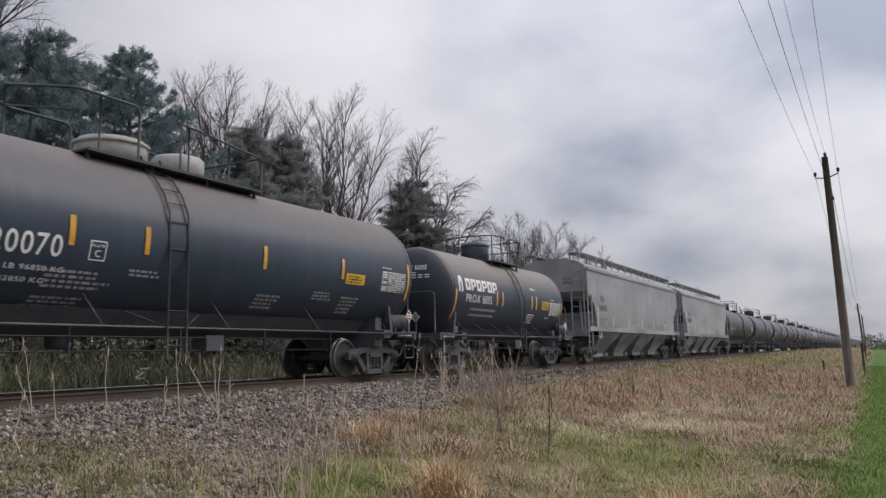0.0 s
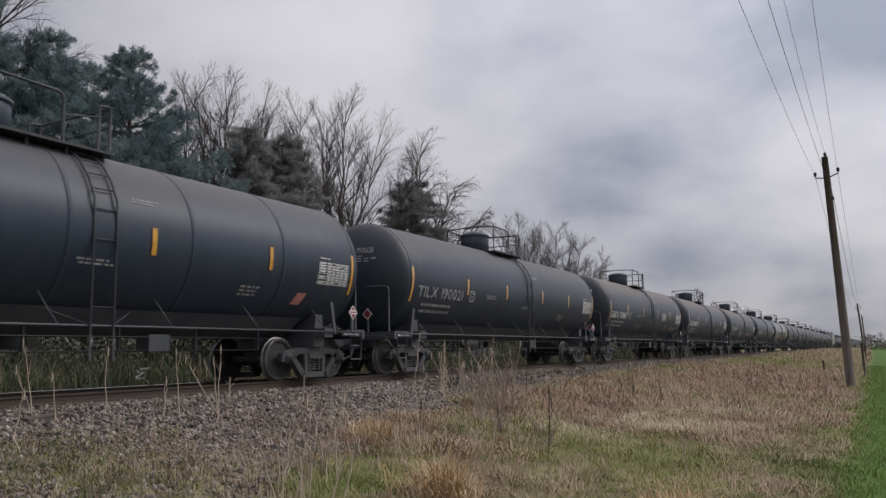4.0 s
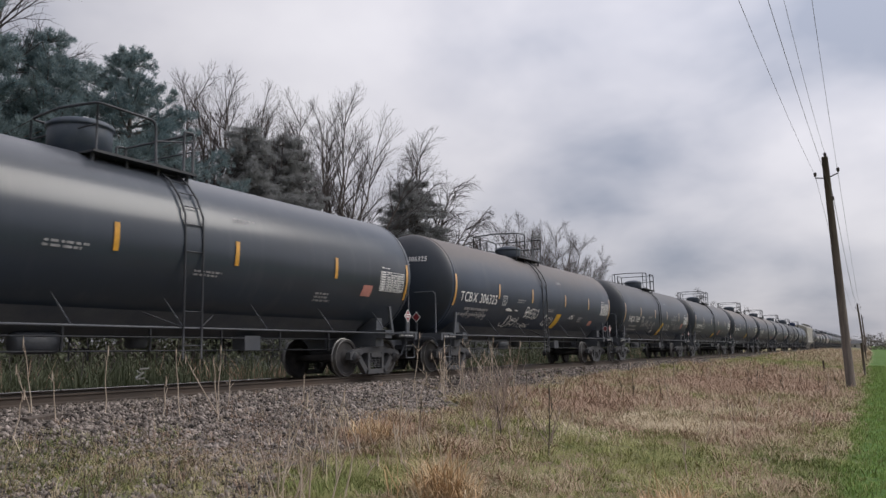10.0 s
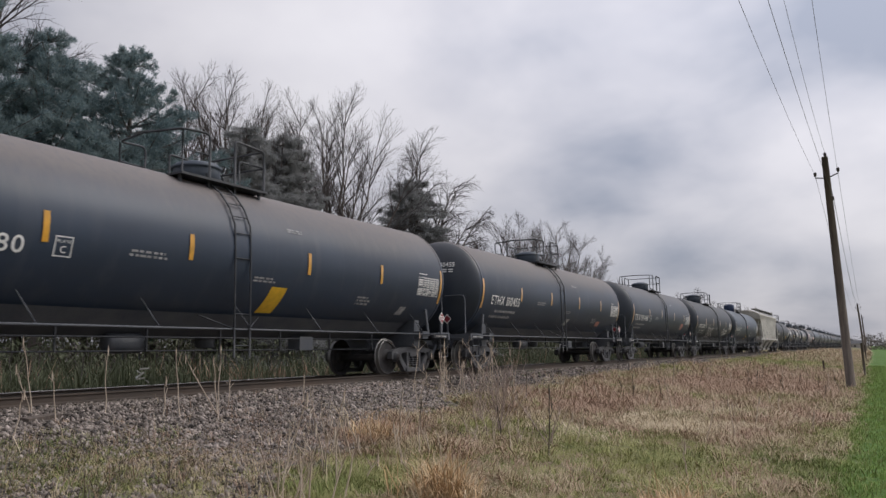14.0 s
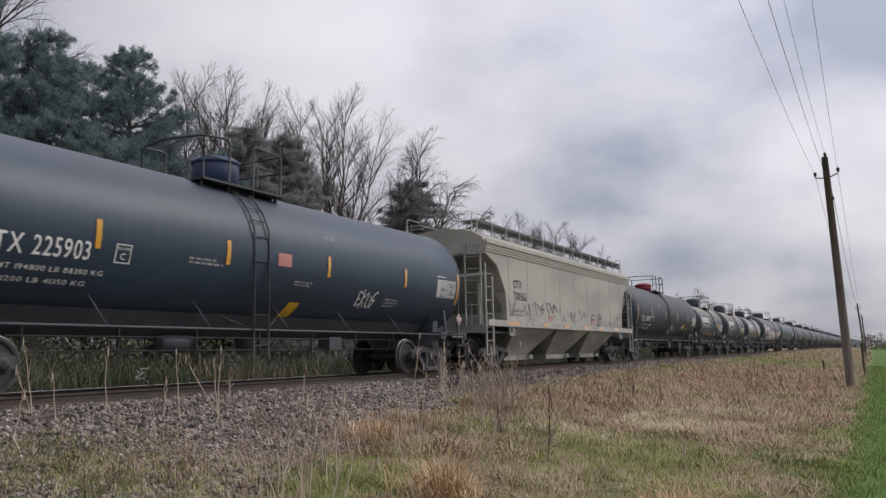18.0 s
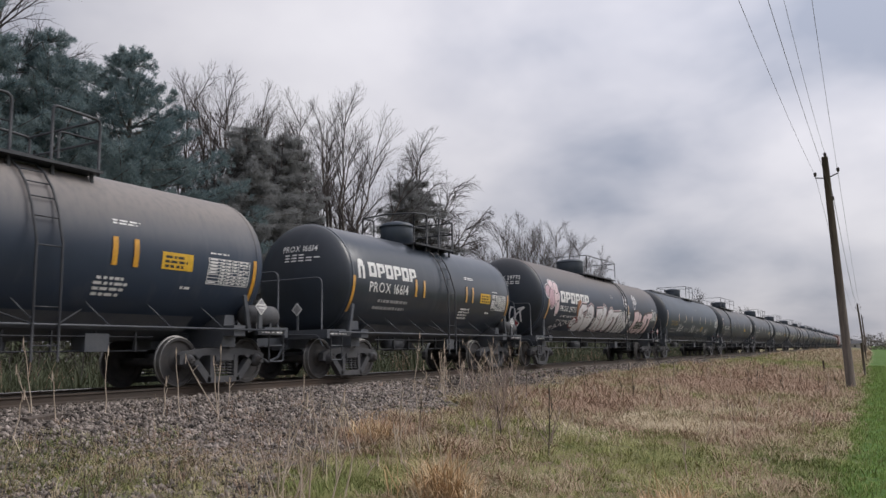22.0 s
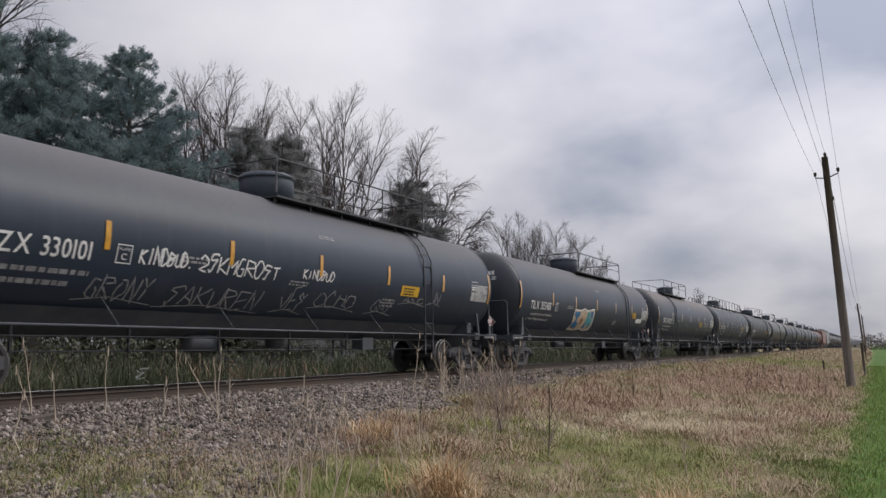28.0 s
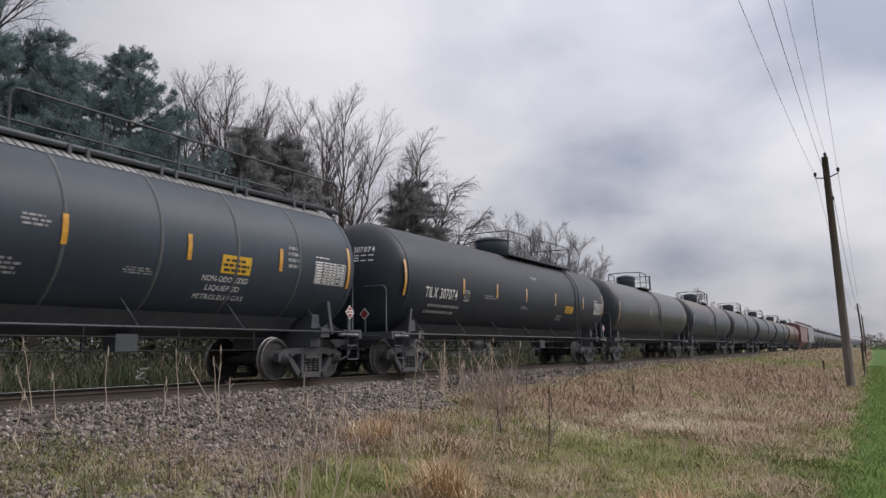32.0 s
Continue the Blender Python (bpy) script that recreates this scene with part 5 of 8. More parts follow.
    for i in range(6):
        g = Geo()
        u = (1.92, 5.0, 7.26, 9.58, 11.66, 14.0)[i] if cream else (2.2, 4.41, 7.02, 9.58, 12.14, 14.75)[i]
        if cream:
            side.patch(g, Y(u), Y(u) + (0.9 if i == 0 else 0.58), 1.40, 1.52, 0, 0.07)
        elif i == 0:
            side.patch(g, Y(u) - 0.07, Y(u) + 0.05, 1.58, 2.45, 0, 0.004, 0.08)
        else:
            side.patch(g, Y(u) - 0.05, Y(u) + 0.05, 1.57, 2.02, 0, 0.004, 0.09)
        part("reflective_stripe", g, [M["yellow"]], car)
    for (u, z, w, h, nl, mm) in ((5.7, 1.62, 0.6, 0.24, 4, "pink"), (7.9, 1.85, 0.8, 0.07, 2, "stencil_grey"), (10.6, 1.65, 0.9, 0.2, 4, "pink"), (13.2, 1.66, 0.6, 0.12, 3, "stencil_grey"), (14.6, 2.0, 0.7, 0.2, 2, "stencil_grey")):
        g = Geo()
        side.bars(g, Y(u), z, w, h, nl, rnd)
        part("stencil", g, [M[mm]], car)
    if cream:
        for (u, z, w, h, nl, mm, st) in ((2.2, 1.7, 0.5, 0.5, 2, "stencil_grey", 0.02), (3.3, 1.6, 1.0, 0.6, 3, "stencil_grey", 0.018), (4.4, 1.75, 0.9, 0.55, 2, "truck", 0.025), (5.6, 1.62, 1.1, 0.75, 3, "truck", 0.03), (6.9, 1.6, 1.0, 0.6, 3, "stencil_grey", 0.02), (8.2, 1.6, 1.1, 0.5, 3, "stencil_grey", 0.018), (9.2, 1.8, 1.0, 0.4, 3, "truck", 0.015), (14.0, 1.7, 1.2, 0.4, 4, "truck", 0.012)):
            g = Geo()
            side.tag(g, Y(u), z, w, h, int(u * 31), nl, st)
            part("graffiti", g, [M[mm]], car, "thin dark scrawl")
        g = Geo()
        side.scrawl(g, "FJB", Y(10.7), 1.54, 1.5, 0.52, 0.04, seed=3, wild=0.02)
        part("graffiti", g, [M["truck"]], car, "three large scrawled letters")
    running_gear(car, L, 2.0 if cream else 2.3, g0)
    return car


# ---- the train, front to rear; places along it count from a fixed mark ----
def graffiti_pieces(car, side, Y, rnd):
    """Large painted pieces, and the owner's bold name as plain blocks."""
    g = Geo()
    for k, (u, z, ry, rz) in enumerate(((1.9, 2.78, 0.30, 0.22), (2.35, 3.02, 0.30, 0.20), (2.25, 2.55, 0.30, 0.36), (2.75, 2.62, 0.26, 0.36), (2.85, 2.18, 0.17, 0.26), (2.72, 2.95, 0.22, 0.22))):
        side.blob(g, Y(u), z, ry, rz, rnd, 2, 0.006 + 0.0004 * k, 0.06, 12, 1.28)
        side.blob(g, Y(u), z, ry, rz, rnd, 1, 0.009 + 0.0008 * k, 0.06, 12, 1.14)
        side.blob(g, Y(u), z, ry, rz, rnd, 3 if k in (0, 2) else 0, 0.0094 + 0.0008 * k, 0.06, 12)
        side.line(g, [(Y(u - 0.4 * ry), z + 0.3 * rz), (Y(u), z - 0.2 * rz), (Y(u + 0.4 * ry), z + 0.2 * rz)], 0.025, 1, 0.0098 + 0.0008 * k, False)
    part("graffiti", g, [M["spray_rose"], M["spray_outline"], M["chrome_spray"], M["spray_pink"]], car, "pink flower-like spray-painted piece")
    g = Geo()
    block_name(g, side, Y(3.2), 2.42, 3.5, 0.44)
    part("owner_name", g, [M["white"]], car, "bold white name panel")
    g = Geo()
    side.blob(g, Y(5.45), 2.25, 0.28, 0.34, rnd, 0, 0.0065, 0.15, 10)
    side.blob(g, Y(5.2), 1.68, 0.42, 0.30, rnd, 2, 0.0068, 0.1, 10)
    side.blob(g, Y(5.2), 1.68, 0.30, 0.22, rnd, 1, 0.0088, 0.1, 10)
    part("graffiti", g, [M["spray_orange"], M["chrome_spray"], M["spray_red"]], car, "orange spray glow beside a painted piece")
    white = ("chrome_spray", "spray_outline", "spray_rose", "spray_red")
    fat_piece(car, side, Y, "SO", 5.3, 7.25, 1.36, 2.5, white, "large white bubble letters with dark outlines", 3, 0.14, 0.06)
    g = Geo()
    side.scrawl(g, "25", Y(5.0), 1.6, 0.4, 0.24, 0.03, 0, 0.016)
    side.scrawl(g, "WH", Y(6.4), 1.98, 0.7, 0.22, 0.03, 0, 0.016, 2)
    part("graffiti", g, [M["spray_outline"]], car, "small dark scrawl")
    fat_piece(car, side, Y, "RIOT", 7.7, 11.0, 1.42, 2.36, white, "angular white spray-painted lettering with dark outlines", 5, 0.15)
    fat_piece(car, side, Y, "WH", 11.2, 13.1, 1.36, 2.3, ("chrome_spray", "spray_outline", "white", "chrome_spray"), "two tall white spray-painted letters", 8, 0.17, 0.07, 0.95)
    fat_piece(car, side, Y, "RIOT", 13.9, 17.3, 1.38, 2.42, ("spray_rose", "spray_outline", "spray_orange", "spray_red"), "pale pink spray-painted lettering with dark outlines", 6, 0.08)
    g = Geo()
    loop = lambda u, z, r, n, k: [(Y(u + 0.10 * i * k / n + r * math.cos(i * 0.7)), z + r * math.sin(i * 0.7)) for i in range(n)]
    for u, z, r in ((12.35, 2.85, 0.32), (14.15, 3.05, 0.26), (12.3, 2.85, 0.14), (12.55, 2.82, 0.13), (13.95, 2.72, 0.18)):
        side.line(g, [(Y(u + r * math.cos(i * 0.628)), z + r * 0.9 * math.sin(i * 0.628)) for i in range(10)], 0.05)
    side.scrawl(g, "OSO", Y(12.05), 2.74, 0.65, 0.24, 0.04, seed=3)
    side.scrawl(g, "SOO", Y(13.75), 2.9, 0.8, 0.3, 0.045, seed=4)
    side.line(g, [(Y(12.55), 2.55), (Y(12.6), 2.4), (Y(12.7), 2.3)], 0.04, closed=False)
    for u in (7.45, 13.4):
        side.line(g, [(Y(u + 0.028 * i + 0.09 * math.cos(i * 0.9)), 1.85 + 0.12 * math.sin(i * 0.9)) for i in range(16)], 0.045, closed=False)
    side.line(g, [(Y(3.2 + 0.09 * i + 0.07 * math.cos(i * 1.1)), 1.5 + 0.012 * i + 0.08 * math.sin(i * 1.1)) for i in range(20)], 0.04, closed=False)
    side.scrawl(g, "MUT", Y(2.9), 1.36, 0.8, 0.26, 0.035, seed=9)
    part("graffiti", g, [M["chrome_spray"]], car, "white looping scrawls")
    g = Geo()
    side.patch(g, Y(14.55), Y(16.0), 1.62, 1.96, 0, 0.018)
    side.text(g, "NON-ODORIZED", Y(14.6), 1.82, 0.10, 1.3, 1, 0.020)
    side.text(g, "LIQUEFIED PETROLEUM GAS", Y(14.6), 1.66, 0.09, 1.35, 1, 0.020)
    part("stencil", g, [M["panel"], M["white"]], car)
    head = Head(2.57, 1.52, 19.95 / 2 - 1.42)
    g = Geo()
    head.scrawl(g, "RIOT", -0.25, 1.62, 1.15, 0.50, 0.055, seed=6)
    head.line(g, [(-0.1, 1.5), (0.3, 1.62), (0.95, 2.15)], 0.045, closed=False)
    part("graffiti", g, [M["chrome_spray"]], car, "white scrawl on the tank's end")


def block_name(g, side, y, z, w, h, n=6):
    """A bold name as plain square-cornered blocks with slots, not lettered."""
    k = w / n
    for i in range(n):
        u = y + i * k
        side.patch(g, u, u + 0.86 * k, z + 0.74 * h, z + h)
        side.patch(g, u, u + 0.30 * k, z, z + 0.74 * h)
        side.patch(g, u + 0.58 * k, u + 0.86 * k, z + (0.0, 0.36)[i % 2] * h, z + 0.74 * h)
        if i % 2 == 0:
            side.patch(g, u + 0.30 * k, u + 0.58 * k, z, z + 0.26 * h)
        else:
            side.patch(g, u + 0.30 * k, u + 0.58 * k, z + 0.30 * h, z + 0.46 * h)


def owner_panel(car, side, Y, rnd):
    g = Geo()
    block_name(g, side, Y(2.42), 2.42, 2.32, 0.36)
    for dx in (-0.09, 0.09):
        side.patch(g, Y(2.1) + dx - 0.05, Y(2.1) + dx + 0.05, 2.35, 2.68)
    side.blob(g, Y(2.1), 2.74, 0.12, 0.10, rnd, 0, 0.006, 0.05, 8)
    part("owner_name", g, [M["white"]], car, "bold white name panel with a small emblem")


def blue_piece(car, side, Y, rnd):
    g = Geo()
    frame_ = [(Y(7.12), 1.42), (Y(7.25), 1.62), (Y(7.02), 1.95), (Y(7.0), 2.2), (Y(7.8), 2.18), (Y(8.2), 2.27), (Y(8.6), 2.2), (Y(9.5), 2.3), (Y(9.6), 1.9), (Y(9.9), 1.44), (Y(9.3), 1.40), (Y(8.6), 1.46), (Y(8.0), 1.40)]
    side.fill(g, frame_, 0, 0.007)
    side.line(g, frame_, 0.06, 1, 0.008)
    part("graffiti", g, [M["spray_cream"], M["white"]], car, "cream ground of a spray-painted piece")
    for mm, shapes in (("spray_blue", ([(7.08, 2.12), (7.75, 2.12), (7.75, 1.95), (7.58, 1.93), (7.62, 1.72), (7.9, 1.70), (7.95, 1.50), (7.25, 1.50), (7.28, 1.70), (7.42, 1.73), (7.38, 1.93), (7.1, 1.95)], [(9.05, 2.2), (9.4, 2.2), (9.45, 1.95), (9.2, 1.9)], [(8.7, 1.62), (8.95, 1.7), (9.0, 1.5), (8.75, 1.5)])),
                       ("spray_teal", ([(8.62, 2.12), (8.95, 2.2), (9.1, 1.92), (9.3, 1.86), (9.5, 1.98), (9.62, 1.55), (9.3, 1.50), (9.2, 1.68), (9.02, 1.66), (9.0, 1.5), (8.68, 1.48), (8.72, 1.8)],)),
                       ("spray_orange", ([(8.15, 1.95), (8.25, 1.85), (8.42, 1.84), (8.3, 1.74), (8.34, 1.6), (8.2, 1.68), (8.06, 1.6), (8.1, 1.75), (7.98, 1.84), (8.1, 1.86)],))):
        g = Geo()
        for k, pts in enumerate(shapes):
            side.fill(g, [(Y(u), z) for u, z in pts], 0, 0.012 + 0.001 * k)
        part("graffiti", g, [M[mm]], car, {"spray_blue": "blue spray-painted block letters", "spray_teal": "teal spray-painted block letters"}.get(mm, "small orange star in a painted piece"))


def scrawled(car, side, Y, rnd):
    for s, u, z, w, h, st, mm in (("KINDBUD.", 5.15, 2.10, 1.2, 0.26, 0.035, "white"), ("2SKM", 6.45, 2.08, 0.95, 0.30, 0.035, "white"), ("GROST", 7.4, 2.06, 1.25, 0.30, 0.032, "white"), ("KINDBUD", 9.4, 2.16, 1.1, 0.20, 0.03, "white"),
                                  ("GRONY", 4.35, 1.52, 1.25, 0.40, 0.028, "white_worn"), ("SAKUREN", 5.95, 1.48, 2.4, 0.44, 0.028, "white_worn"), ("VES", 8.95, 1.5, 0.75, 0.46, 0.028, "white_worn"), ("OCHO", 10.05, 1.62, 1.5, 0.36, 0.026, "white_worn"),
                                  ("GAS", 12.3, 1.58, 0.95, 0.36, 0.026, "white_worn"), ("AND", 13.6, 1.86, 1.1, 0.16, 0.024, "white_worn"), ("JN", 15.0, 1.9, 0.5, 0.3, 0.03, "white_worn")):
        g = Geo()
        side.scrawl(g, s, Y(u), z, w, h, st, seed=int(u * 10), wild=0.09 if mm == "white_worn" else 0.05)
        if mm == "white_worn":
            side.line(g, [(Y(u - 0.15), z - 0.05), (Y(u + 0.4 * w), z + 0.02), (Y(u + w + 0.15), z - 0.07)], 0.02, closed=False)
        part("graffiti", g, [M[mm]], car, "thin white scrawled word")


def outlined_word(car, side, Y, rnd):
    dark = ("panel", "chrome_spray", "chrome_spray", "panel")
    fat_piece(car, side, Y, "TUME", 5.75, 8.15, 1.38, 2.06, dark, "large white outlined letters spray-painted on black", 12, 0.035, 0.04, 0.92)
    g = Geo()
    side.scrawl(g, "SFK", Y(8.15), 1.42, 0.5, 0.2, 0.03, seed=5)
    side.scrawl(g, "AZAHER", Y(12.0), 1.52, 2.3, 0.56, 0.045, seed=8, wild=0.12)
    side.scrawl(g, "SKOM", Y(12.4), 1.62, 2.0, 0.5, 0.04, 0, 0.009, seed=9, wild=0.12)
    part("graffiti", g, [M["chrome_spray"]], car, "white tangled scrawl")


def gas_name_rear(car, side, Y, rnd):
    g = Geo()
    for i, (s, u, w) in enumerate((("NON-ODORIZED", 13.5, 1.2), ("LIQUEFIED", 13.65, 0.9), ("PETROLEUM GAS", 13.45, 1.3))):
        side.text(g, s, Y(u), 1.93 - 0.16 * i, 0.11, w)
    part("stencil", g, [M["white"]], car)


def gas_name(car, side, Y, rnd):
    g = Geo()
    side.text(g, "NON-ODORIZED", Y(15.22), 2.21, 0.13, 1.12)
    side.text(g, "LIQUEFIED PETROLEUM GAS", Y(15.2), 2.05, 0.10, 1.22)
    part("stencil", g, [M["white"]], car)
    g = Geo()
    side.line(g, [(Y(16.3), 1.62), (Y(16.4), 1.87), (Y(16.84), 1.87), (Y(16.74), 1.62)], 0.025)
    side.line(g, [(Y(16.55), 1.62), (Y(16.63), 1.87)], 0.02, closed=False)
    part("stencil", g, [M["white"]], car)
    g = Geo()
    side.scrawl(g, "SOG", Y(14.4), 1.85, 0.6, 0.35, 0.02, seed=2)
    part("graffiti", g, [M["white_worn"]], car, "faint grey scrawl")


PX = dict(style="procor", R=1.38, zc=2.36, seam=1.75, mark_at=(2.45, 4.3), mark_h=0.25, mark_z=2.06, stripes=(1.78, 4.66, 5.1, 7.65, 8.07), ladder=6.4, man=(5.6, 0.5, "black"), plat=(4.6, 7.9), rail="mid",
          placard="white", decals=((8.62, 9.32, 2.06, 2.36, "yellow_sign"),), reservoir=True, big=owner_panel, plate_c=False, ends=(-0.81, 0.04), extra=[(7.35, 1.55, 0.7, 0.34, 4), (7.6, 2.72, 0.6, 0.1, 2), (9.1, 1.75, 0.4, 0.08, 1)])
LONG = dict(ladder=14.7, man=(9.9, 0.62, "black"), plat=(9.1, 15.4), rail="all", mark_at=(2.24, 4.28), ends=(-0.53, 0.40), stripes=(1.42, 4.5, 7.25, 10.0, 12.75, 15.6), decals=((13.42, 14.3, 2.02, 2.28, "yellow_sign"),))


def build_train():
    W1 = ("LD LMT 195000 LB 88400 KG", "LT WT 91000 LB 41300 KG")
    tank_car(-2.2, 18.5, "black_dusty", "TILX 20070", mark_at=(7.38, 9.64), mark_h=0.34, stripes=(1.5, 9.72, 11.13, 14.03, 16.65), seam=1.3, man=(11.52, 0.64, "white", 13.1), plat=(10.3, 14.5), rail="split", ladder=11.8,
             label="long black tank car with two light-grey domes", decals=((16.8, 17.55, 2.16, 2.40, "yellow_sign"),), reservoir=True, weights=("LD LMT 213500 LB 96850 KG", "LT WT 94500 LB 42850 KG"),
             extra=[(9.35, 1.62, 1.35, 0.30, 4), (9.3, 1.28, 1.3, 0.24, 4), (10.85, 1.88, 0.8, 0.14, 2), (14.0, 1.5, 0.8, 0.3, 4), (15.7, 1.75, 0.8, 0.2, 3), (16.8, 1.5, 0.7, 0.4, 5)])
    tank_car(18.5, 30.8, "black_short", "PROX 16105", label="short black tank car with a bold white name", **PX)
    grey = "light-grey covered hopper car with black lettering"
    hopper_car(31.0, 50.0, "hopper_grey", "TILX", "341325", grey, ("LD LMT 218800 LB", "LT WT 67200", "CU FT 5791"))
    hopper_car(50.0, 68.8, "hopper_grey", "TILX", "341398", grey, ("LD LMT 218600 LB", "LT WT 67400", "CU FT 5791"))
    tank_car(68.8, 86.25, "black", "ETHX 100452", bands=5, mark_at=(1.99, 4.25), ladder=9.45, weights=("LD LMT 198100 LB 89850 KG", "LT WT 87900 LB 39850 KG"), stripes=(1.45, 4.57, 7.53, 10.42, 13.36), plate_c=False, decals=((14.3, 14.6, 1.62, 1.86, "pink", 0.1),))
    tank_car(86.25, 104.15, "black", "TILX 190021", mark_m="white_worn")
    tank_car(104.15, 121.9, "black_dusty", "GBRX 703813", mark_at=(1.63, 4.24), stripes=(1.47, 4.35, 7.39, 10.49, 13.57), weights=("LD LMT 195100 LB 88450 KG", "LT WT 90900 LB 41250 KG"), decals=((11.63, 12.49, 2.16, 2.56, "white_worn"), (14.3, 14.62, 1.64, 1.86, "pink", 0.08), (15.0, 15.3, 1.62, 1.82, "white_worn", 0.08)), tags=((6.4, 1.55, 1.2, 0.35, 5, "white_worn", 0.025),), ladder=9.42)
    tank_car(121.9, 139.8, "black_dusty", "FURX 160048", weights=W1, mark_h=0.34, decals=((14.72, 15.1, 1.76, 1.99, "pink", 0.08),), tags=((12.0, 1.56, 1.3, 0.5, "OO8", "white_worn", 0.03),), stripes=(1.47, 4.55, 7.37, 10.7, 13.56), ladder=9.47)
    tank_car(139.8, 157.6, "black_dusty", "TCBX 305000", weights=("LD LMT 195700 LB 88750 KG", "LT WT 90300 LB 40950 KG"), decals=((14.0, 14.4, 1.58, 1.8, "pink", 0.1),),
             tags=((5.6, 1.6, 1.0, 0.35, 4, "spray_teal", 0.03), (6.6, 1.64, 1.4, 0.4, "GSOB", "white", 0.035), (6.7, 1.6, 1.2, 0.1, 2, "white", 0.03), (10.45, 1.54, 1.8, 0.46, "CBOT", "white", 0.035)), stripes=(1.47, 4.55, 7.37, 10.68, 13.54), ladder=9.42)
    tank_car(157.6, 175.45, "slate", "GATX 225934", mark_at=(2.36, 4.43), stripes=(1.47, 4.5, 7.58, 10.85, 13.52), ladder=10.0, label="slate-grey tank car with yellow reflective stripes", weights=("LD LMT 194700 LB 88300 KG", "LT WT 91300 LB 41400 KG"), man=(8.2, 0.68, "black"), decals=((12.55, 12.95, 1.56, 1.8, "pink", 0.12),), panel=True)
    tank_car(175.45, 193.0, "black_clean", "CBTX 739269", mark_at=(2.13, 4.35), stripes=(1.47, 4.95, 7.31, 10.04, 13.2), ladder=8.95, label="clean glossy black tank car", weights=("LD LMT 198700 LB 89250 KG", "LT WT 89300 LB 40500 KG"), reservoir="front", decals=((14.3, 14.7, 1.92, 2.18, "pink", 0.05),), man=(8.3, 0.72, "black"))
    tank_car(193.0, 210.9, "black_dusty", "TCBX 306325", mark_at=(1.82, 4.43), decals=((9.98, 10.45, 1.42, 1.95, "yellow_sign", 0.12), (14.2, 14.6, 1.6, 1.8, "pink")), mark_m="white",
             tags=((2.4, 1.55, 1.6, 0.35, 5, "white_worn", 0.03), (5.3, 1.42, 1.45, 0.42, "JDRA", "white", 0.035), (5.2, 1.9, 1.0, 0.1, 2, "white", 0.03), (6.95, 1.74, 1.2, 0.32, "BSEGO", "white", 0.035), (6.75, 1.4, 1.1, 0.16, "TOROK", "white", 0.028), (8.9, 1.52, 0.95, 0.38, "OSO", "white", 0.035), (11.5, 1.8, 0.55, 0.17, "AMU", "white", 0.025)), stripes=(1.47, 4.5, 7.34, 10.74, 13.62), ladder=8.5, rail="mid")
    tank_car(210.9, 228.5, "black", "SHQX 71169", stripes=(1.48, 4.4, 7.47, 10.35, 13.55), mark_at=(2.31, 4.36), mark_z=1.95, decals=((9.18, 9.68, 1.36, 2.02, "yellow_sign", 0.1), (14.45, 14.8, 1.82, 2.12, "pink", 0.06)), plate_c=True,
             tags=((4.92, 1.76, 1.25, 0.31, "DASK", "white_worn", 0.045), (6.21, 1.70, 1.6, 0.31, "MEME", "white_worn", 0.045), (7.4, 1.5, 0.36, 0.14, "2O", "white", 0.03), (10.0, 1.66, 1.55, 0.26, "CLOUDE", "white", 0.03), (11.45, 1.95, 1.55, 0.5, "YBS", "white_worn", 0.055), (13.2, 1.66, 1.2, 0.42, "TEKX", "white_worn", 0.035)), ladder=8.6, rail="mid")
    tank_car(228.5, 245.95, "black", "SHQX 70932", stripes=(1.4, 4.28, 7.33, 10.31, 13.54), mark_at=(2.0, 3.95), mark_z=1.95, decals=((9.05, 9.6, 1.42, 1.7, "yellow_sign", 0.14), (11.08, 11.55, 1.6, 1.95, "pink", 0.1)), ladder=8.45, rail="mid")
    tank_car(245.95, 263.75, "black_dusty", "TCBX 305180", mark_h=0.26, stripes=(1.49, 4.5, 7.31, 10.65, 13.48), mark_at=(1.7, 4.25), decals=((9.5, 9.98, 1.42, 1.93, "yellow_sign", 0.1), (14.6, 14.9, 1.55, 1.75, "white_worn", 0.1)), ladder=8.6, rail="mid")
    tank_car(263.75, 281.35, "black_dusty", "ETHX 100455", mark_at=(2.14, 4.44), stripes=(1.47, 4.5, 7.4, 10.6, 13.5), plate_c=False, decals=((9.3, 9.7, 1.55, 1.8, "white_worn", 0.2), (13.4, 13.9, 1.6, 1.8, "pink")), rail="mid", ladder=8.6)
    tank_car(281.35, 298.0, "black", "TILX 190448", decals=((12.8, 13.4, 1.75, 2.1, "pink", 0.1),), rail="mid", ladder=8.6)
    tank_car(298.0, 315.6, "black_deep", "MTZX 300152", mark_at=(2.35, 4.46), stripes=(1.43, 4.64, 7.64, 10.63, 13.37), mark_h=0.27, weights=("LD LMT 195000 LB 88500 KG", "LT WT 91000 LB 41250 KG"), decals=((13.5, 13.9, 1.6, 1.8, "white_worn", 0.2),), man=(7.6, 0.66, "black"), plat=(7.0, 10.4),
             big=outlined_word, mark_z=2.0)
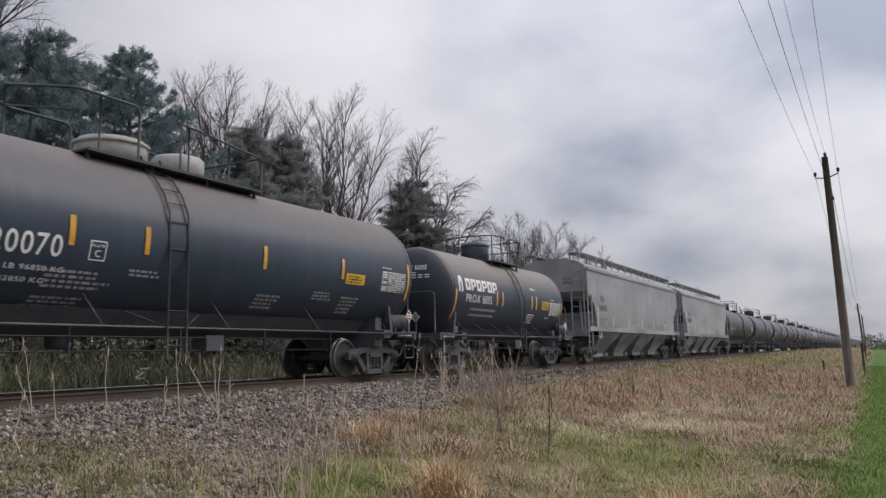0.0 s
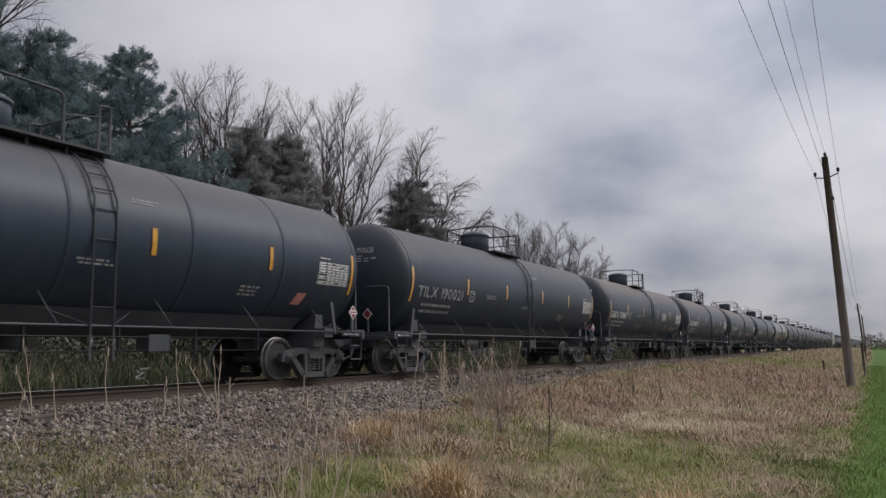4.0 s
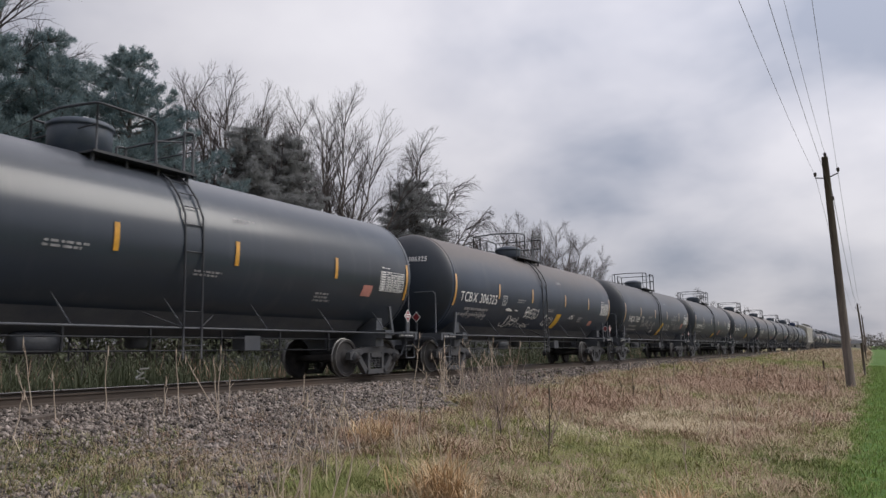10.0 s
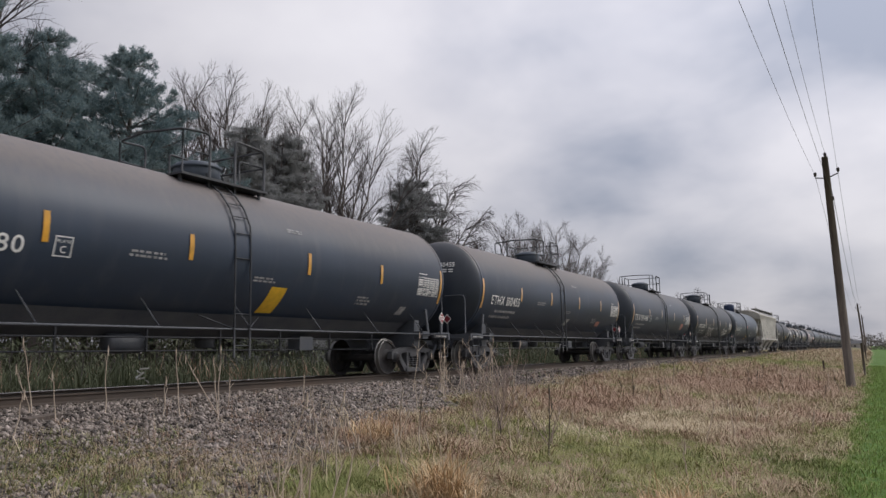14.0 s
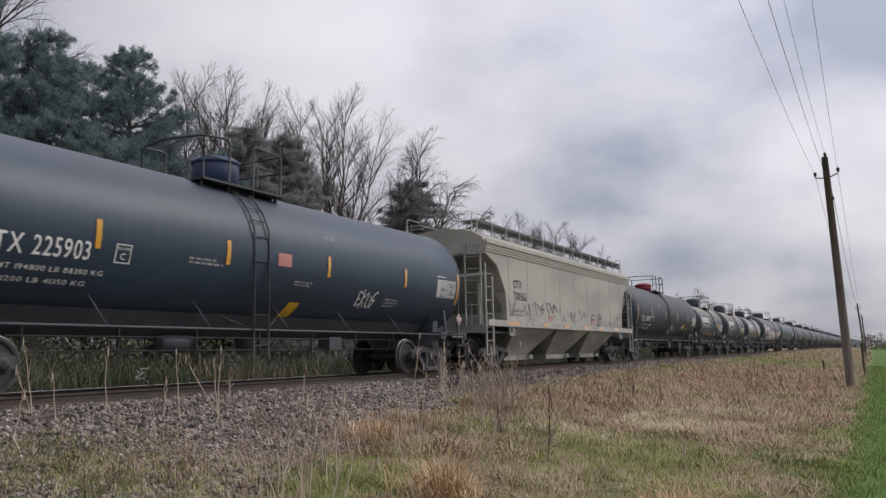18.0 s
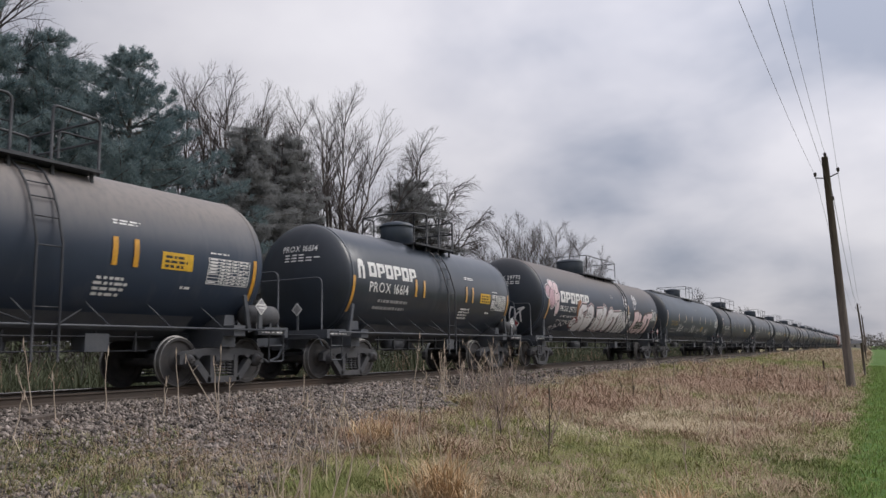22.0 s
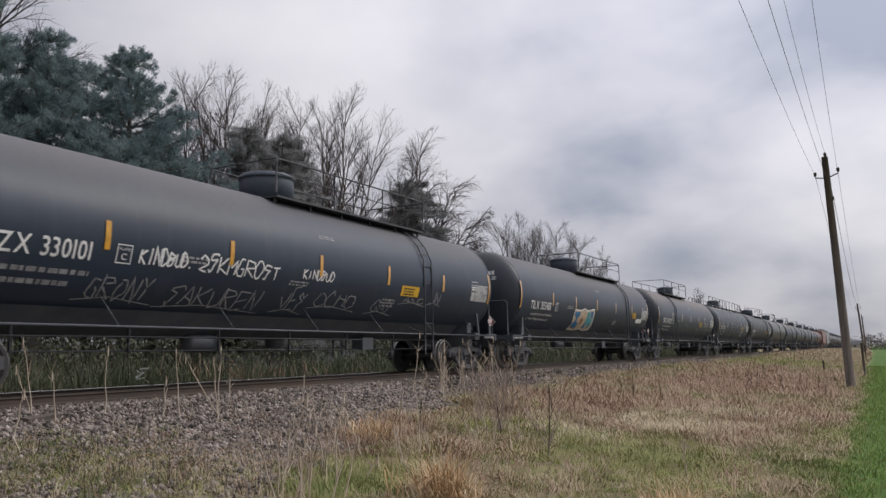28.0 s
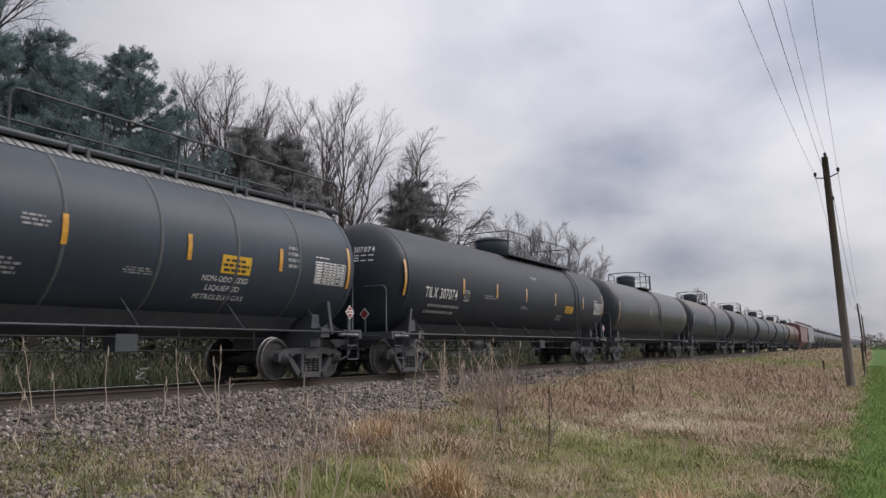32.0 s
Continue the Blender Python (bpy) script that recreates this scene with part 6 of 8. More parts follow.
    tank_car(315.6, 333.2, "slate", "GATX 225903", mark_at=(2.05, 4.09), stripes=(1.44, 4.16, 6.99, 10.11, 13.38), ladder=7.9, plat=(5.2, 8.6), label="blue-grey tank car with yellow reflective stripes", tags=((11.4, 1.66, 0.8, 0.4, "EKUS", "white", 0.035),), decals=((8.9, 9.25, 1.12, 1.66, "yellow_sign", 0.2), (8.4, 8.82, 2.36, 2.62, "pink")), man=(6.2, 0.8, "blue"), rail="mid", weights=("LD LMT 194800 LB 88350 KG", "LT WT 91200 LB 41350 KG"))
    hopper_car(333.2, 350.6, "hopper_cream", "CITX", "700362", "dirty cream covered hopper car with scrawls", ("LD LMT 203700", "LT WT 62300"), cream=True)
    tank_car(350.6, 368.4, "black_deep", "TILX 291070", stripes=(1.47, 4.45, 7.66, 10.83, 13.97), man=(8.2, 0.6, "red"), mark_z=2.05, decals=((12.6, 13.05, 1.8, 2.04, "yellow_sign", 0.08),), tags=((9.4, 1.5, 0.55, 0.46, "GRET", "white", 0.035),), weights=("LD LMT 208060 LB 94800 KG", "LT WT 77400 LB 35100 KG"),
             extra=[(9.9, 1.5, 1.3, 0.4, 5), (12.2, 1.85, 0.6, 0.1, 1), (13.6, 1.75, 0.9, 0.15, 2), (5.8, 2.9, 0.8, 0.16, 3)], mark_at=(2.3, 4.3), ladder=8.5, rail="mid")
    tank_car(368.4, 380.45, "black_short", "PROX 16056", label="short black tank car with a bold white name", tags=((4.2, 1.45, 2.4, 0.42, 9, "spray_gold", 0.05),), **PX)
    tank_car(380.45, 393.0, "black_short", "PROX 17093", label="short black tank car with a bold white name", **PX)
    tank_car(393.0, 405.3, "black_clean", "PROX 16614", label="short glossy black tank car with a bold white name", **PX)
    tank_car(405.3, 425.25, "black_dusty", "PROX 29775", label="long black tank car covered in white and pink graffiti", big=graffiti_pieces, mark_at=(3.2, 5.1), mark_h=0.22, mark_z=2.08, stripes=(1.9, 12.81), man=(8.7, 0.62, "black"), plat=(8.2, 12.6), rail="all", ladder=12.4, plate_c=False,
             decals=((6.7, 7.35, 1.55, 1.78, "yellow_sign"),), weights=("LD LMT 163100 LB 74000 KG", "LT WT 99900 LB 45300 KG"), ends=(-0.9, -0.1), extra=[(9.9, 2.9, 0.5, 0.2, 3)])
    tank_car(425.25, 445.0, "slate", "UTLX 950324", label="dark blue-grey tank car with amber lettering", mark_m="spray_gold", mark_z=1.98, mark_at=(2.6, 4.45), stripes=(1.5, 4.58, 6.7, 8.6, 11.4, 13.35, 15.51), man=(10.1, 0.5, "black"), plat=(9.7, 12.0), rail="all", walkway=True, ladder=None, plate_c=False,
             decals=((12.15, 12.85, 1.74, 2.06, "spray_gold"),), tags=((4.85, 1.72, 1.35, 0.36, "HORZIR", "chrome_spray", 0.035), (4.95, 1.66, 1.2, 0.06, 2, "chrome_spray", 0.03), (6.85, 1.66, 1.3, 0.26, "MODEZZ", "white_worn", 0.03), (8.75, 1.64, 1.3, 0.42, "UKROSA", "chrome_spray", 0.032), (10.6, 1.62, 1.2, 0.34, "SKER", "chrome_spray", 0.028), (13.55, 1.6, 1.0, 0.36, "GRAS", "chrome_spray", 0.04), (14.4, 1.48, 0.9, 0.45, "OKX", "chrome_spray", 0.035)))
    black_long = "long black pressure tank car with railed top"
    tank_car(445.0, 465.1, "black", "MTZX 330093", label=black_long, **{**LONG, "ladder": 5.2, "plat": (4.2, 11.4), "man": (9.2, 0.6, "black"), "mark_at": (2.5, 4.6), "stripes": (1.49, 4.93, 7.7, 10.34, 13.21, 15.9)}, tags=((15.8, 1.55, 0.8, 0.6, 3, "white_worn", 0.03),))
    tank_car(465.1, 484.3, "black", "GATX 215077", label=black_long, **LONG, tags=((13.0, 1.9, 2.0, 0.5, 6, "white", 0.04),))
    tank_car(484.3, 504.2, "black", "MTZX 330101", label="long black tank car with railed top and scrawls", big=scrawled, **LONG)
    tank_car(504.2, 524.15, "black", "TILX 303418", label="long black tank car with a blue painted piece", big=blue_piece, **{**LONG, "stripes": (1.32, 4.4, 7.02, 9.82, 12.69, 15.5), "decals": ((15.7, 16.3, 2.1, 2.36, "yellow_sign"), (16.5, 17.6, 1.9, 2.1, "white", 0.0))}, weights=("LD LMT 165500 LB 75050 KG", "LT WT 97500 LB 44250 KG"))
    tank_car(524.15, 544.1, "black_dusty", "CBTX 788300", label=black_long, **{**LONG, "man": (9.9, 0.5, "black"), "ladder": 5.7, "plat": (5.3, 11.7), "mark_at": (2.42, 4.55), "stripes": (1.38, 4.78, 7.51, 10.2, 12.89, 15.15), "decals": ((13.37, 14.17, 2.02, 2.34, "yellow_sign"),)}, big=gas_name, weights=("LD LMT 163200 LB 74000 KG", "LT WT 99800 LB 45300 KG"))
    tank_car(544.1, 563.3, "blue_black", "GATX 9176", label="dark green-black tank car with a long top walkway", bands=8, band_m="band_dusty", **{**LONG, "walkway": "raised", "plat": None, "ladder": None, "man": (8.1, 0.5, "black"), "mark_at": (2.47, 4.1), "stripes": (1.6, 3.25, 5.6, 8.2, 10.62, 13.08, 15.53), "decals": ((13.9, 14.68, 2.09, 2.43, "yellow_sign"),)}, extra=[(9.9, 2.47, 0.5, 0.2, 3), (11.75, 1.93, 0.8, 0.12, 3), (9.35, 1.76, 0.75, 0.26, 4), (15.75, 2.35, 0.42, 0.5, 4)], big=gas_name_rear, weights=("LD LMT 163700 LBS 74250 KG", "LT WT 99300 LBS 45050 KG"), mark_h=0.3)
    tank_car(563.3, 582.8, "black_deep", "TILX 307074", label=black_long, **{**LONG, "stripes": (1.23, 4.54, 6.9, 9.35, 12.21, 15.48), "mark_at": (2.33, 4.22)})
    # the cars behind stay far off
    far = [("grey_tank", 18.0), ("black_dusty", 18.0), ("black", 17.6), ("black", 18.0), ("black_dusty", 18.0), ("red_brown", 18.0), ("hop_o", 18.6), ("hop_w", 18.6), ("grey_tank", 18.0), ("black", 18.0), ("brown_tank", 18.0), ("black", 18.0),
           ("grey_tank", 18.0), ("black_dusty", 18.0), ("black", 18.0), ("brown_tank", 18.0), ("black", 18.0), ("grey_tank", 18.0), ("black", 18.0), ("black_dusty", 18.0), ("black", 18.0), ("brown_tank", 18.0), ("black", 18.0), ("black", 18.0)]
    g0 = 582.8
    for i, (p, l) in enumerate(far):
        if p.startswith("hop"):
            hopper_car(g0, g0 + l, "orange_pale" if p == "hop_o" else "hopper_grey", "TILX", "341000", "pale orange covered hopper car" if p == "hop_o" else "light-grey covered hopper car")
        else:
            tank_car(g0, g0 + l, p, "", detail=False, label={"grey_tank": "weathered grey tank car on the rails", "red_brown": "dusty red-brown tank car on the rails", "brown_tank": "dark brown tank car on the rails"}.get(p, "dusty black tank car on the rails"), stripes=(1.45, 7.5))
        g0 += l


build_train()


# ---- plants ----
def mesh_of(name, verts, tris, mats, mi=None):
    """A mesh from arrays of points and triangles."""
    me = bpy.data.meshes.new(name)
    verts, tris = np.asarray(verts, np.float32), np.asarray(tris, np.int32)
    me.vertices.add(len(verts))
    me.vertices.foreach_set("co", verts.ravel())
    me.loops.add(tris.size)
    me.loops.foreach_set("vertex_index", tris.ravel())
    me.polygons.add(len(tris))
    me.polygons.foreach_set("loop_start", np.arange(0, tris.size, 3, dtype=np.int32))
    for m_ in mats if isinstance(mats, (list, tuple)) else [mats]:
        me.materials.append(m_)
    if mi is not None:
        me.polygons.foreach_set("material_index", np.asarray(mi, np.int32))
    me.update(calc_edges=True)
    me.validate()
    return me


def leafy(name, c1, c2, c3, rough=0.7, trans=0.0, scale=0.9):
    """Blades and needles: colour by piece and by place."""
    m = bpy.data.materials.new(name)
    m.use_nodes = True
    nt = m.node_tree
    N, L = nt.nodes.new, nt.links.new
    bsdf = nt.nodes["Principled BSDF"]
    geo = N("ShaderNodeNewGeometry")
    n = N("ShaderNodeTexNoise")
    n.inputs["Scale"].default_value, n.inputs["Detail"].default_value = scale, 3
    L(geo.outputs["Position"], n.inputs["Vector"])
    mx = N("ShaderNodeMath")
    mx.operation = "MULTIPLY_ADD"
    L(geo.outputs["Random Per Island"], mx.inputs[0])
    mx.inputs[1].default_value = 0.55
    L(n.outputs["Fac"], mx.inputs[2])
    r = N("ShaderNodeValToRGB")
    cr = r.color_ramp
    cr.elements[0].position, cr.elements[0].color = 0.35, (*c1, 1)
    cr.elements[1].position, cr.elements[1].color = 1.0, (*c3, 1)
    cr.elements.new(0.68).color = (*c2, 1)
    L(mx.outputs[0], r.inputs[0])
    L(r.outputs["Color"], bsdf.inputs["Base Color"])
    bsdf.inputs["Roughness"].default_value = rough
    bsdf.inputs["Specular IOR Level"].default_value = 0.25
    if trans:
        tr, mx2 = N("ShaderNodeBsdfTranslucent"), N("ShaderNodeMixShader")
        L(r.outputs["Color"], tr.inputs["Color"])
        mx2.inputs[0].default_value = trans
        L(bsdf.outputs[0], mx2.inputs[1])
        L(tr.outputs[0], mx2.inputs[2])
        L(mx2.outputs[0], nt.nodes["Material Output"].inputs["Surface"])
    return m


M["dry"] = leafy("dry_grass", (0.225, 0.172, 0.10), (0.355, 0.28, 0.175), (0.50, 0.41, 0.28))
M["fresh"] = leafy("fresh_grass", (0.175, 0.19, 0.055), (0.265, 0.275, 0.095), (0.385, 0.37, 0.17))
M["lawn"] = leafy("lawn_grass", (0.14, 0.23, 0.05), (0.20, 0.31, 0.075), (0.29, 0.39, 0.12))
M["russet"] = leafy("russet_weeds", (0.215, 0.132, 0.088), (0.345, 0.225, 0.160), (0.47, 0.345, 0.255))
M["straw"] = leafy("straw", (0.36, 0.275, 0.165), (0.47, 0.385, 0.255), (0.60, 0.51, 0.37))
M["rust"] = leafy("rust_tussock", (0.38, 0.24, 0.12), (0.50, 0.335, 0.18), (0.64, 0.47, 0.29))
M["litter_stem"] = leafy("dead_stems_dark", (0.075, 0.055, 0.045), (0.12, 0.09, 0.075), (0.19, 0.15, 0.12))
M["moss"] = leafy("green_weeds", (0.09, 0.12, 0.03), (0.145, 0.18, 0.05), (0.225, 0.245, 0.085))
M["stalk"] = mat("dry_stalk", (0.52, 0.44, 0.35), 0.8, second=(0.38, 0.30, 0.23), scale=6)
M["dark_stalk"] = mat("dark_stalk", (0.10, 0.08, 0.06), 0.85, vary=0.3)
M["shrub_twig"] = mat("twigs_reddish", (0.27, 0.205, 0.175), 0.9, second=(0.38, 0.30, 0.26), scale=6)
M["bark"] = mat("bark_grey_brown", (0.105, 0.085, 0.075), 0.9, second=(0.16, 0.14, 0.125), scale=4, bump=0.4, stretch=(3, 3, 0.5))
M["twig"] = mat("twigs_brown", (0.058, 0.049, 0.049), 0.95, second=(0.09, 0.077, 0.075), scale=2)
M["pine"] = leafy("pine_needles", (0.105, 0.165, 0.185), (0.165, 0.23, 0.245), (0.24, 0.30, 0.30), 0.6, 0.4, scale=0.5)
M["spruce"] = leafy("spruce_needles", (0.185, 0.195, 0.200), (0.255, 0.264, 0.268), (0.34, 0.345, 0.342), 0.7, 0.45, scale=0.5)
M["scrub"] = leafy("scrub_leaves", (0.080, 0.094, 0.060), (0.105, 0.12, 0.075), (0.14, 0.148, 0.10), 0.8, scale=0.4)
M["bank"] = leafy("bank_grass_olive", (0.060, 0.078, 0.045), (0.088, 0.106, 0.060), (0.128, 0.14, 0.085))
M["ballast"] = mat("ballast_stone", (0.078, 0.064, 0.055), 0.9, second=(0.29, 0.25, 0.222), scale=9, bump=0.3, bscale=60, island=0.85)


def blades(spots, mats_of, rng, count, length, width, lean, name, mats, comb=None):
    """Tufts of bent blades. spots: x, y, size; mats_of gives each tuft's material slot."""
    n = len(spots)
    idx = np.repeat(np.arange(n), count)
    k = len(idx)
    size = spots[idx, 2]
    base = np.stack([spots[idx, 0] + rng.normal(0, 0.05, k) * size, spots[idx, 1] + rng.normal(0, 0.05, k) * size], 1)
    gz = np.array([ground_z(x, y) for x, y in spots[:, :2]])[idx]
    az = rng.uniform(0, 2 * np.pi, k) if comb is None else np.array([9.0 * noise.noise(Vector((x * 0.8, y * 0.7, 17))) for x, y in spots[:, :2]])[idx] + rng.normal(0, 1.3, k) if comb == "swirl" else comb + rng.normal(0, 0.55, k) + 1.2 * np.sin(spots[idx, 0] * 1.3 + spots[idx, 1] * 0.5)
    ln = length * size * rng.uniform(0.45, 1.15, k)
    tilt = np.abs(rng.normal(lean, 0.3, k))
    d = np.stack([np.cos(az), np.sin(az)], 1)
    face = np.stack([-np.sin(az), np.cos(az)], 1)
    turn = rng.uniform(-1.0, 1.0, k)
    face = face * np.cos(turn)[:, None] + d * np.sin(turn)[:, None]
    w = width * size * rng.uniform(0.6, 1.2, k)
    p0 = np.column_stack([base, gz - 0.02])
    m1 = np.column_stack([base + d * (np.sin(tilt * 0.6) * ln * 0.55)[:, None], gz + np.cos(tilt * 0.6) * ln * 0.55])
    tip = np.column_stack([m1[:, :2] + d * (np.sin(np.minimum(tilt * 1.5, 1.9)) * ln * 0.5)[:, None], np.maximum(m1[:, 2] + np.cos(np.minimum(tilt * 1.5, 1.9)) * ln * 0.5, gz + 0.01)])
    off = np.column_stack([face * w[:, None] / 2, np.zeros(k)])
    v = np.stack([p0 - off, p0 + off, m1 + off * 0.8, m1 - off * 0.8, tip], 1).reshape(-1, 3)
    o = (np.arange(k) * 5)[:, None]
    tris = np.concatenate([o + [0, 1, 2], o + [0, 2, 3], o + [3, 2, 4]], 1).reshape(-1, 3)
    mi = np.repeat(mats_of[idx], 3)
    return new(name, mesh_of(name, v, tris, mats, mi))


def patch_at(x, y, spots):
    g = 0.0
    for cx, cy, r, a in spots:
        d = math.hypot(x - cx, (y - cy) * 0.6) / r
        g += a * math.exp(-d * d)
    return g


GREEN = ((-3.6, 11.0, 1.0, 0.8), (-2.7, 11.4, 1.3, 0.7), (-7.8, 13.8, 0.7, 0.6), (-5.4, 12.2, 0.9, 0.6), (-4.4, 12.7, 0.7, 0.5), (-0.7, 16.8, 0.6, 0.8), (-0.5, 11.3, 0.4, 0.9), (-2.2, 9.2, 1.0, 0.45), (-1.1, 10.7, 0.7, 0.7), (-8.5, 16.7, 0.7, 0.4), (-6.8, 66.2, 2.9, 0.9), (-8.7, 33.0, 1.5, 0.35), (-5.3, 7.4, 0.6, 0.7), (-5.0, 7.2, 0.75, 1.3), (-7.7, 66.0, 9.0, 0.7), (-8.3, 40.0, 2.0, 0.6))
PINK = ((-5.6, 20.0, 1.7, 0.75), (-3.8, 32.5, 2.9, 0.7), (-5.3, 29.2, 1.9, 0.6), (-1.7, 30.0, 1.3, 0.7), (-6.8, 10.3, 0.7, 0.9), (-1.5, 10.3, 0.5, 0.6), (-5.9, 16.6, 0.8, 0.7), (-1.3, 19.6, 0.9, 0.6), (-2.1, 15.4, 0.7, 0.5), (-6.7, 9.4, 0.4, 0.7), (-3.9, 33.6, 3.0, 0.8), (-4.6, 45.0, 4.0, 0.6))
PALE = ((-3.6, 14.9, 0.6, 0.7), (-2.6, 15.6, 0.6, 0.7), (-3.1, 15.2, 0.7, 0.5), (-1.8, 20.0, 0.6, 0.4), (-3.2, 19.0, 0.6, 0.3), (-2.9, 9.0, 0.4, 0.3))


def build_grass():
    rng = np.random.default_rng(5)
    spots, slot = [], []

    def sow(n, y0, y1, size, keep_gravel=0.0):
        for _ in range(n):
            y = y0 + (y1 - y0) * rng.random()
            x = rng.uniform(-10.6, -0.5)
            if x < -1.7 * y - 1.0:
                continue
            e = gravel_edge(x, y)
            if e > 0 and rng.random() > keep_gravel * math.exp(-1.2 * e):
                continue
            n1, n2, n3 = (noise.noise(Vector((x * 0.6, y * 0.35, k))) + 0.5 * noise.noise(Vector((x * 1.7, y * 1.3, k))) for k in (31, 55, 83))
            jit = rng.normal(0, 0.27, 3)
            score = (0.10 + jit[0], 0.5 * n1 + patch_at(x, y, GREEN) - 0.02 + jit[1], 0.55 * n2 + patch_at(x, y, PINK) - 0.06 + jit[2], 0.5 * n3 + 0.9 * patch_at(x, y, PALE) - 0.22 + jit[0])
            k = int(np.argmax(score))
            if k == 1 and n3 + rng.normal(0, 0.2) > 0.15:
                k = 4
            clump = 1.0 + 0.9 * max(0.0, noise.noise(Vector((x * 1.5, y * 1.1, 70)))) 
            spots.append((x, y, clump * size * rng.uniform(0.55, 1.35) * (0.7 if k in (1, 4) else 1.0) * (0.65 if e > -0.2 else 1.0)))
            slot.append(k)

    sow(8000, 4.2, 9.0, 0.75, 0.4)
    sow(12500, 9.0, 18.0, 0.9, 0.35)
    sow(8500, 18.0, 36.0, 1.2, 0.12)
    sow(5000, 36.0, 80.0, 1.9, 0.05)
    sow(2600, 80.0, 220.0, 3.6)
    # the ragged border of the lawn
    for _ in range(1500):
        y = 8 + 50 * rng.random() ** 1.8
        spots.append((-0.72 + rng.normal(0, 0.24), y, (0.5 + 0.02 * y) * rng.uniform(0.7, 1.2)))
        slot.append(int(rng.choice((0, 1, 1, 4, 4))))
    # weeds and dead stems among the stones
    for cx, cy, r, n, k in ((-5.0, 7.25, 0.42, 420, 1), (-4.7, 6.8, 0.35, 300, 4), (-5.3, 7.0, 0.3, 200, 4), (-7.2, 5.0, 0.35, 160, 4), (-8.3, 5.4, 0.4, 160, 4), (-6.5, 5.2, 0.3, 130, 4), (-6.0, 5.6, 0.35, 120, 1), (-7.6, 6.0, 0.3, 60, 4), (-8.3, 7.4, 0.25, 24, 4), (-7.3, 5.4, 0.9, 600, 0), (-6.4, 6.2, 0.7, 380, 0), (-7.6, 5.3, 0.8, 260, 1),
                            (-6.9, 7.6, 0.9, 160, 2), (-7.0, 9.4, 1.2, 160, 2), (-8.3, 11.5, 1.2, 90, 2), (-9.1, 20.0, 1.2, 60, 4), (-9.3, 27.0, 2.0, 80, 4), (-8.6, 16.0, 1.2, 70, 0)):
        for _ in range(n):
            spots.append((cx + rng.normal(0, r), cy + rng.normal(0, r * 1.2), rng.uniform(0.35, 0.8)))
            slot.append(k)
    dead, dk = [], []
    for _ in range(1500):
        y = rng.uniform(4.6, 11.5)
        x = rng.uniform(max(-10.2, -1.6 * y), -5.0)
        if noise.noise(Vector((x * 0.8, y * 0.6, 41))) + 0.12 * (x + 7.4) + rng.normal(0, 0.18) > 0.02:
            dead.append((x, y, rng.uniform(0.5, 1.2)))
            dk.append(int(rng.choice((0, 2, 2, 2, 1))))
    ob = blades(np.array(dead), np.array(dk), rng, 3, 0.30, 0.007, 0.7, "dead_stems", [M["russet"], M["straw"], M["litter_stem"]])
    tagged(ob, label="thin dead brown weed stems among ballast stones", category="dead weeds", kind="stuff")
    sp, sl = np.array(spots), np.array(slot)
    ob = blades(sp, sl, rng, 12, 0.225, 0.0085, 1.25, "rough_grass", [M["dry"], M["fresh"], M["russet"], M["straw"], M["moss"]], comb="swirl")
    tagged(ob, label="rough dry tan grass with green and russet patches", category="grass", kind="stuff")
    # flattened straw, combed one way in swaths
    sp2 = []
    for cx, cy, r, a, dens, _ in ((-3.5, 15.0, 0.5, 0, 210, 0), (-2.7, 15.5, 0.5, 0, 180, 0), (-1.7, 19.0, 0.6, 0, 120, 0), (-4.6, 12.8, 0.6, 0, 110, 0), (-3.4, 19.5, 0.9, 0, 130, 0), (-5.4, 22.0, 1.2, 0, 120, 0)):
        for _k in range(dens):
            sp2.append((min(cx + rng.normal(0, r), -0.5), cy + rng.normal(0, r * 0.9), rng.uniform(0.7, 1.2)))
    sp2 = np.array(sp2)
    ob = blades(sp2, np.zeros(len(sp2), int), rng, 7, 0.34, 0.008, 1.5, "flattened_straw", [M["straw"]], comb=2.4)
    tagged(ob, label="pale flattened straw lying in the grass", category="straw", kind="stuff")
    # mown lawn
    sp3 = []
    for _ in range(11000):
        y = 6.5 + 60 * rng.random() ** 2
        sp3.append((max(rng.normal(-0.55, 0.16) if rng.random() < 0.12 else rng.uniform(-0.6, 1.6 + 0.02 * y), -1.0), y, 0.5 + 0.02 * y))
    sp3 = np.array(sp3)
    ob = blades(sp3, (rng.random(len(sp3)) < 0.25).astype(int), rng, 7, 0.11, 0.012, 0.6, "lawn_grass", [M["lawn"], M["moss"]])
    tagged(ob, label="short bright green mown lawn", category="lawn", kind="stuff")
    # bank behind the track
    sp4 = []
    for _ in range(7000):
        y = -2 + 90 * rng.random() ** 1.4
        x = rng.uniform(-24, -15.0)
        sp4.append((x, y, rng.uniform(1.2, 2.4) * (1.0 if x > -17 else 1.5)))
    sp4 = np.array(sp4)
    ob = blades(sp4, rng.choice((0, 0, 0, 0, 0, 0, 0, 0, 0, 3), len(sp4)), rng, 10, 0.42, 0.014, 0.45, "bank_grass", [M["bank"], M["dry"], M["moss"], M["russet"]])
    tagged(ob, label="olive and brown grass on the bank behind the track", category="grass", kind="stuff")


def build_tussock(x, y, r, n, seed, label):
    rng = np.random.default_rng(seed)
    sp = np.column_stack([rng.normal(x, r * 0.3, n), rng.normal(y, r * 0.3, n), rng.uniform(0.8, 1.3, n)])
    ob = blades(sp, (rng.random(n) < 0.3).astype(int), rng, 9, 0.48, 0.010, 0.85, "tussock", [M["rust"], M["straw"]])
    tagged(ob, label=label, category="grass tussock")


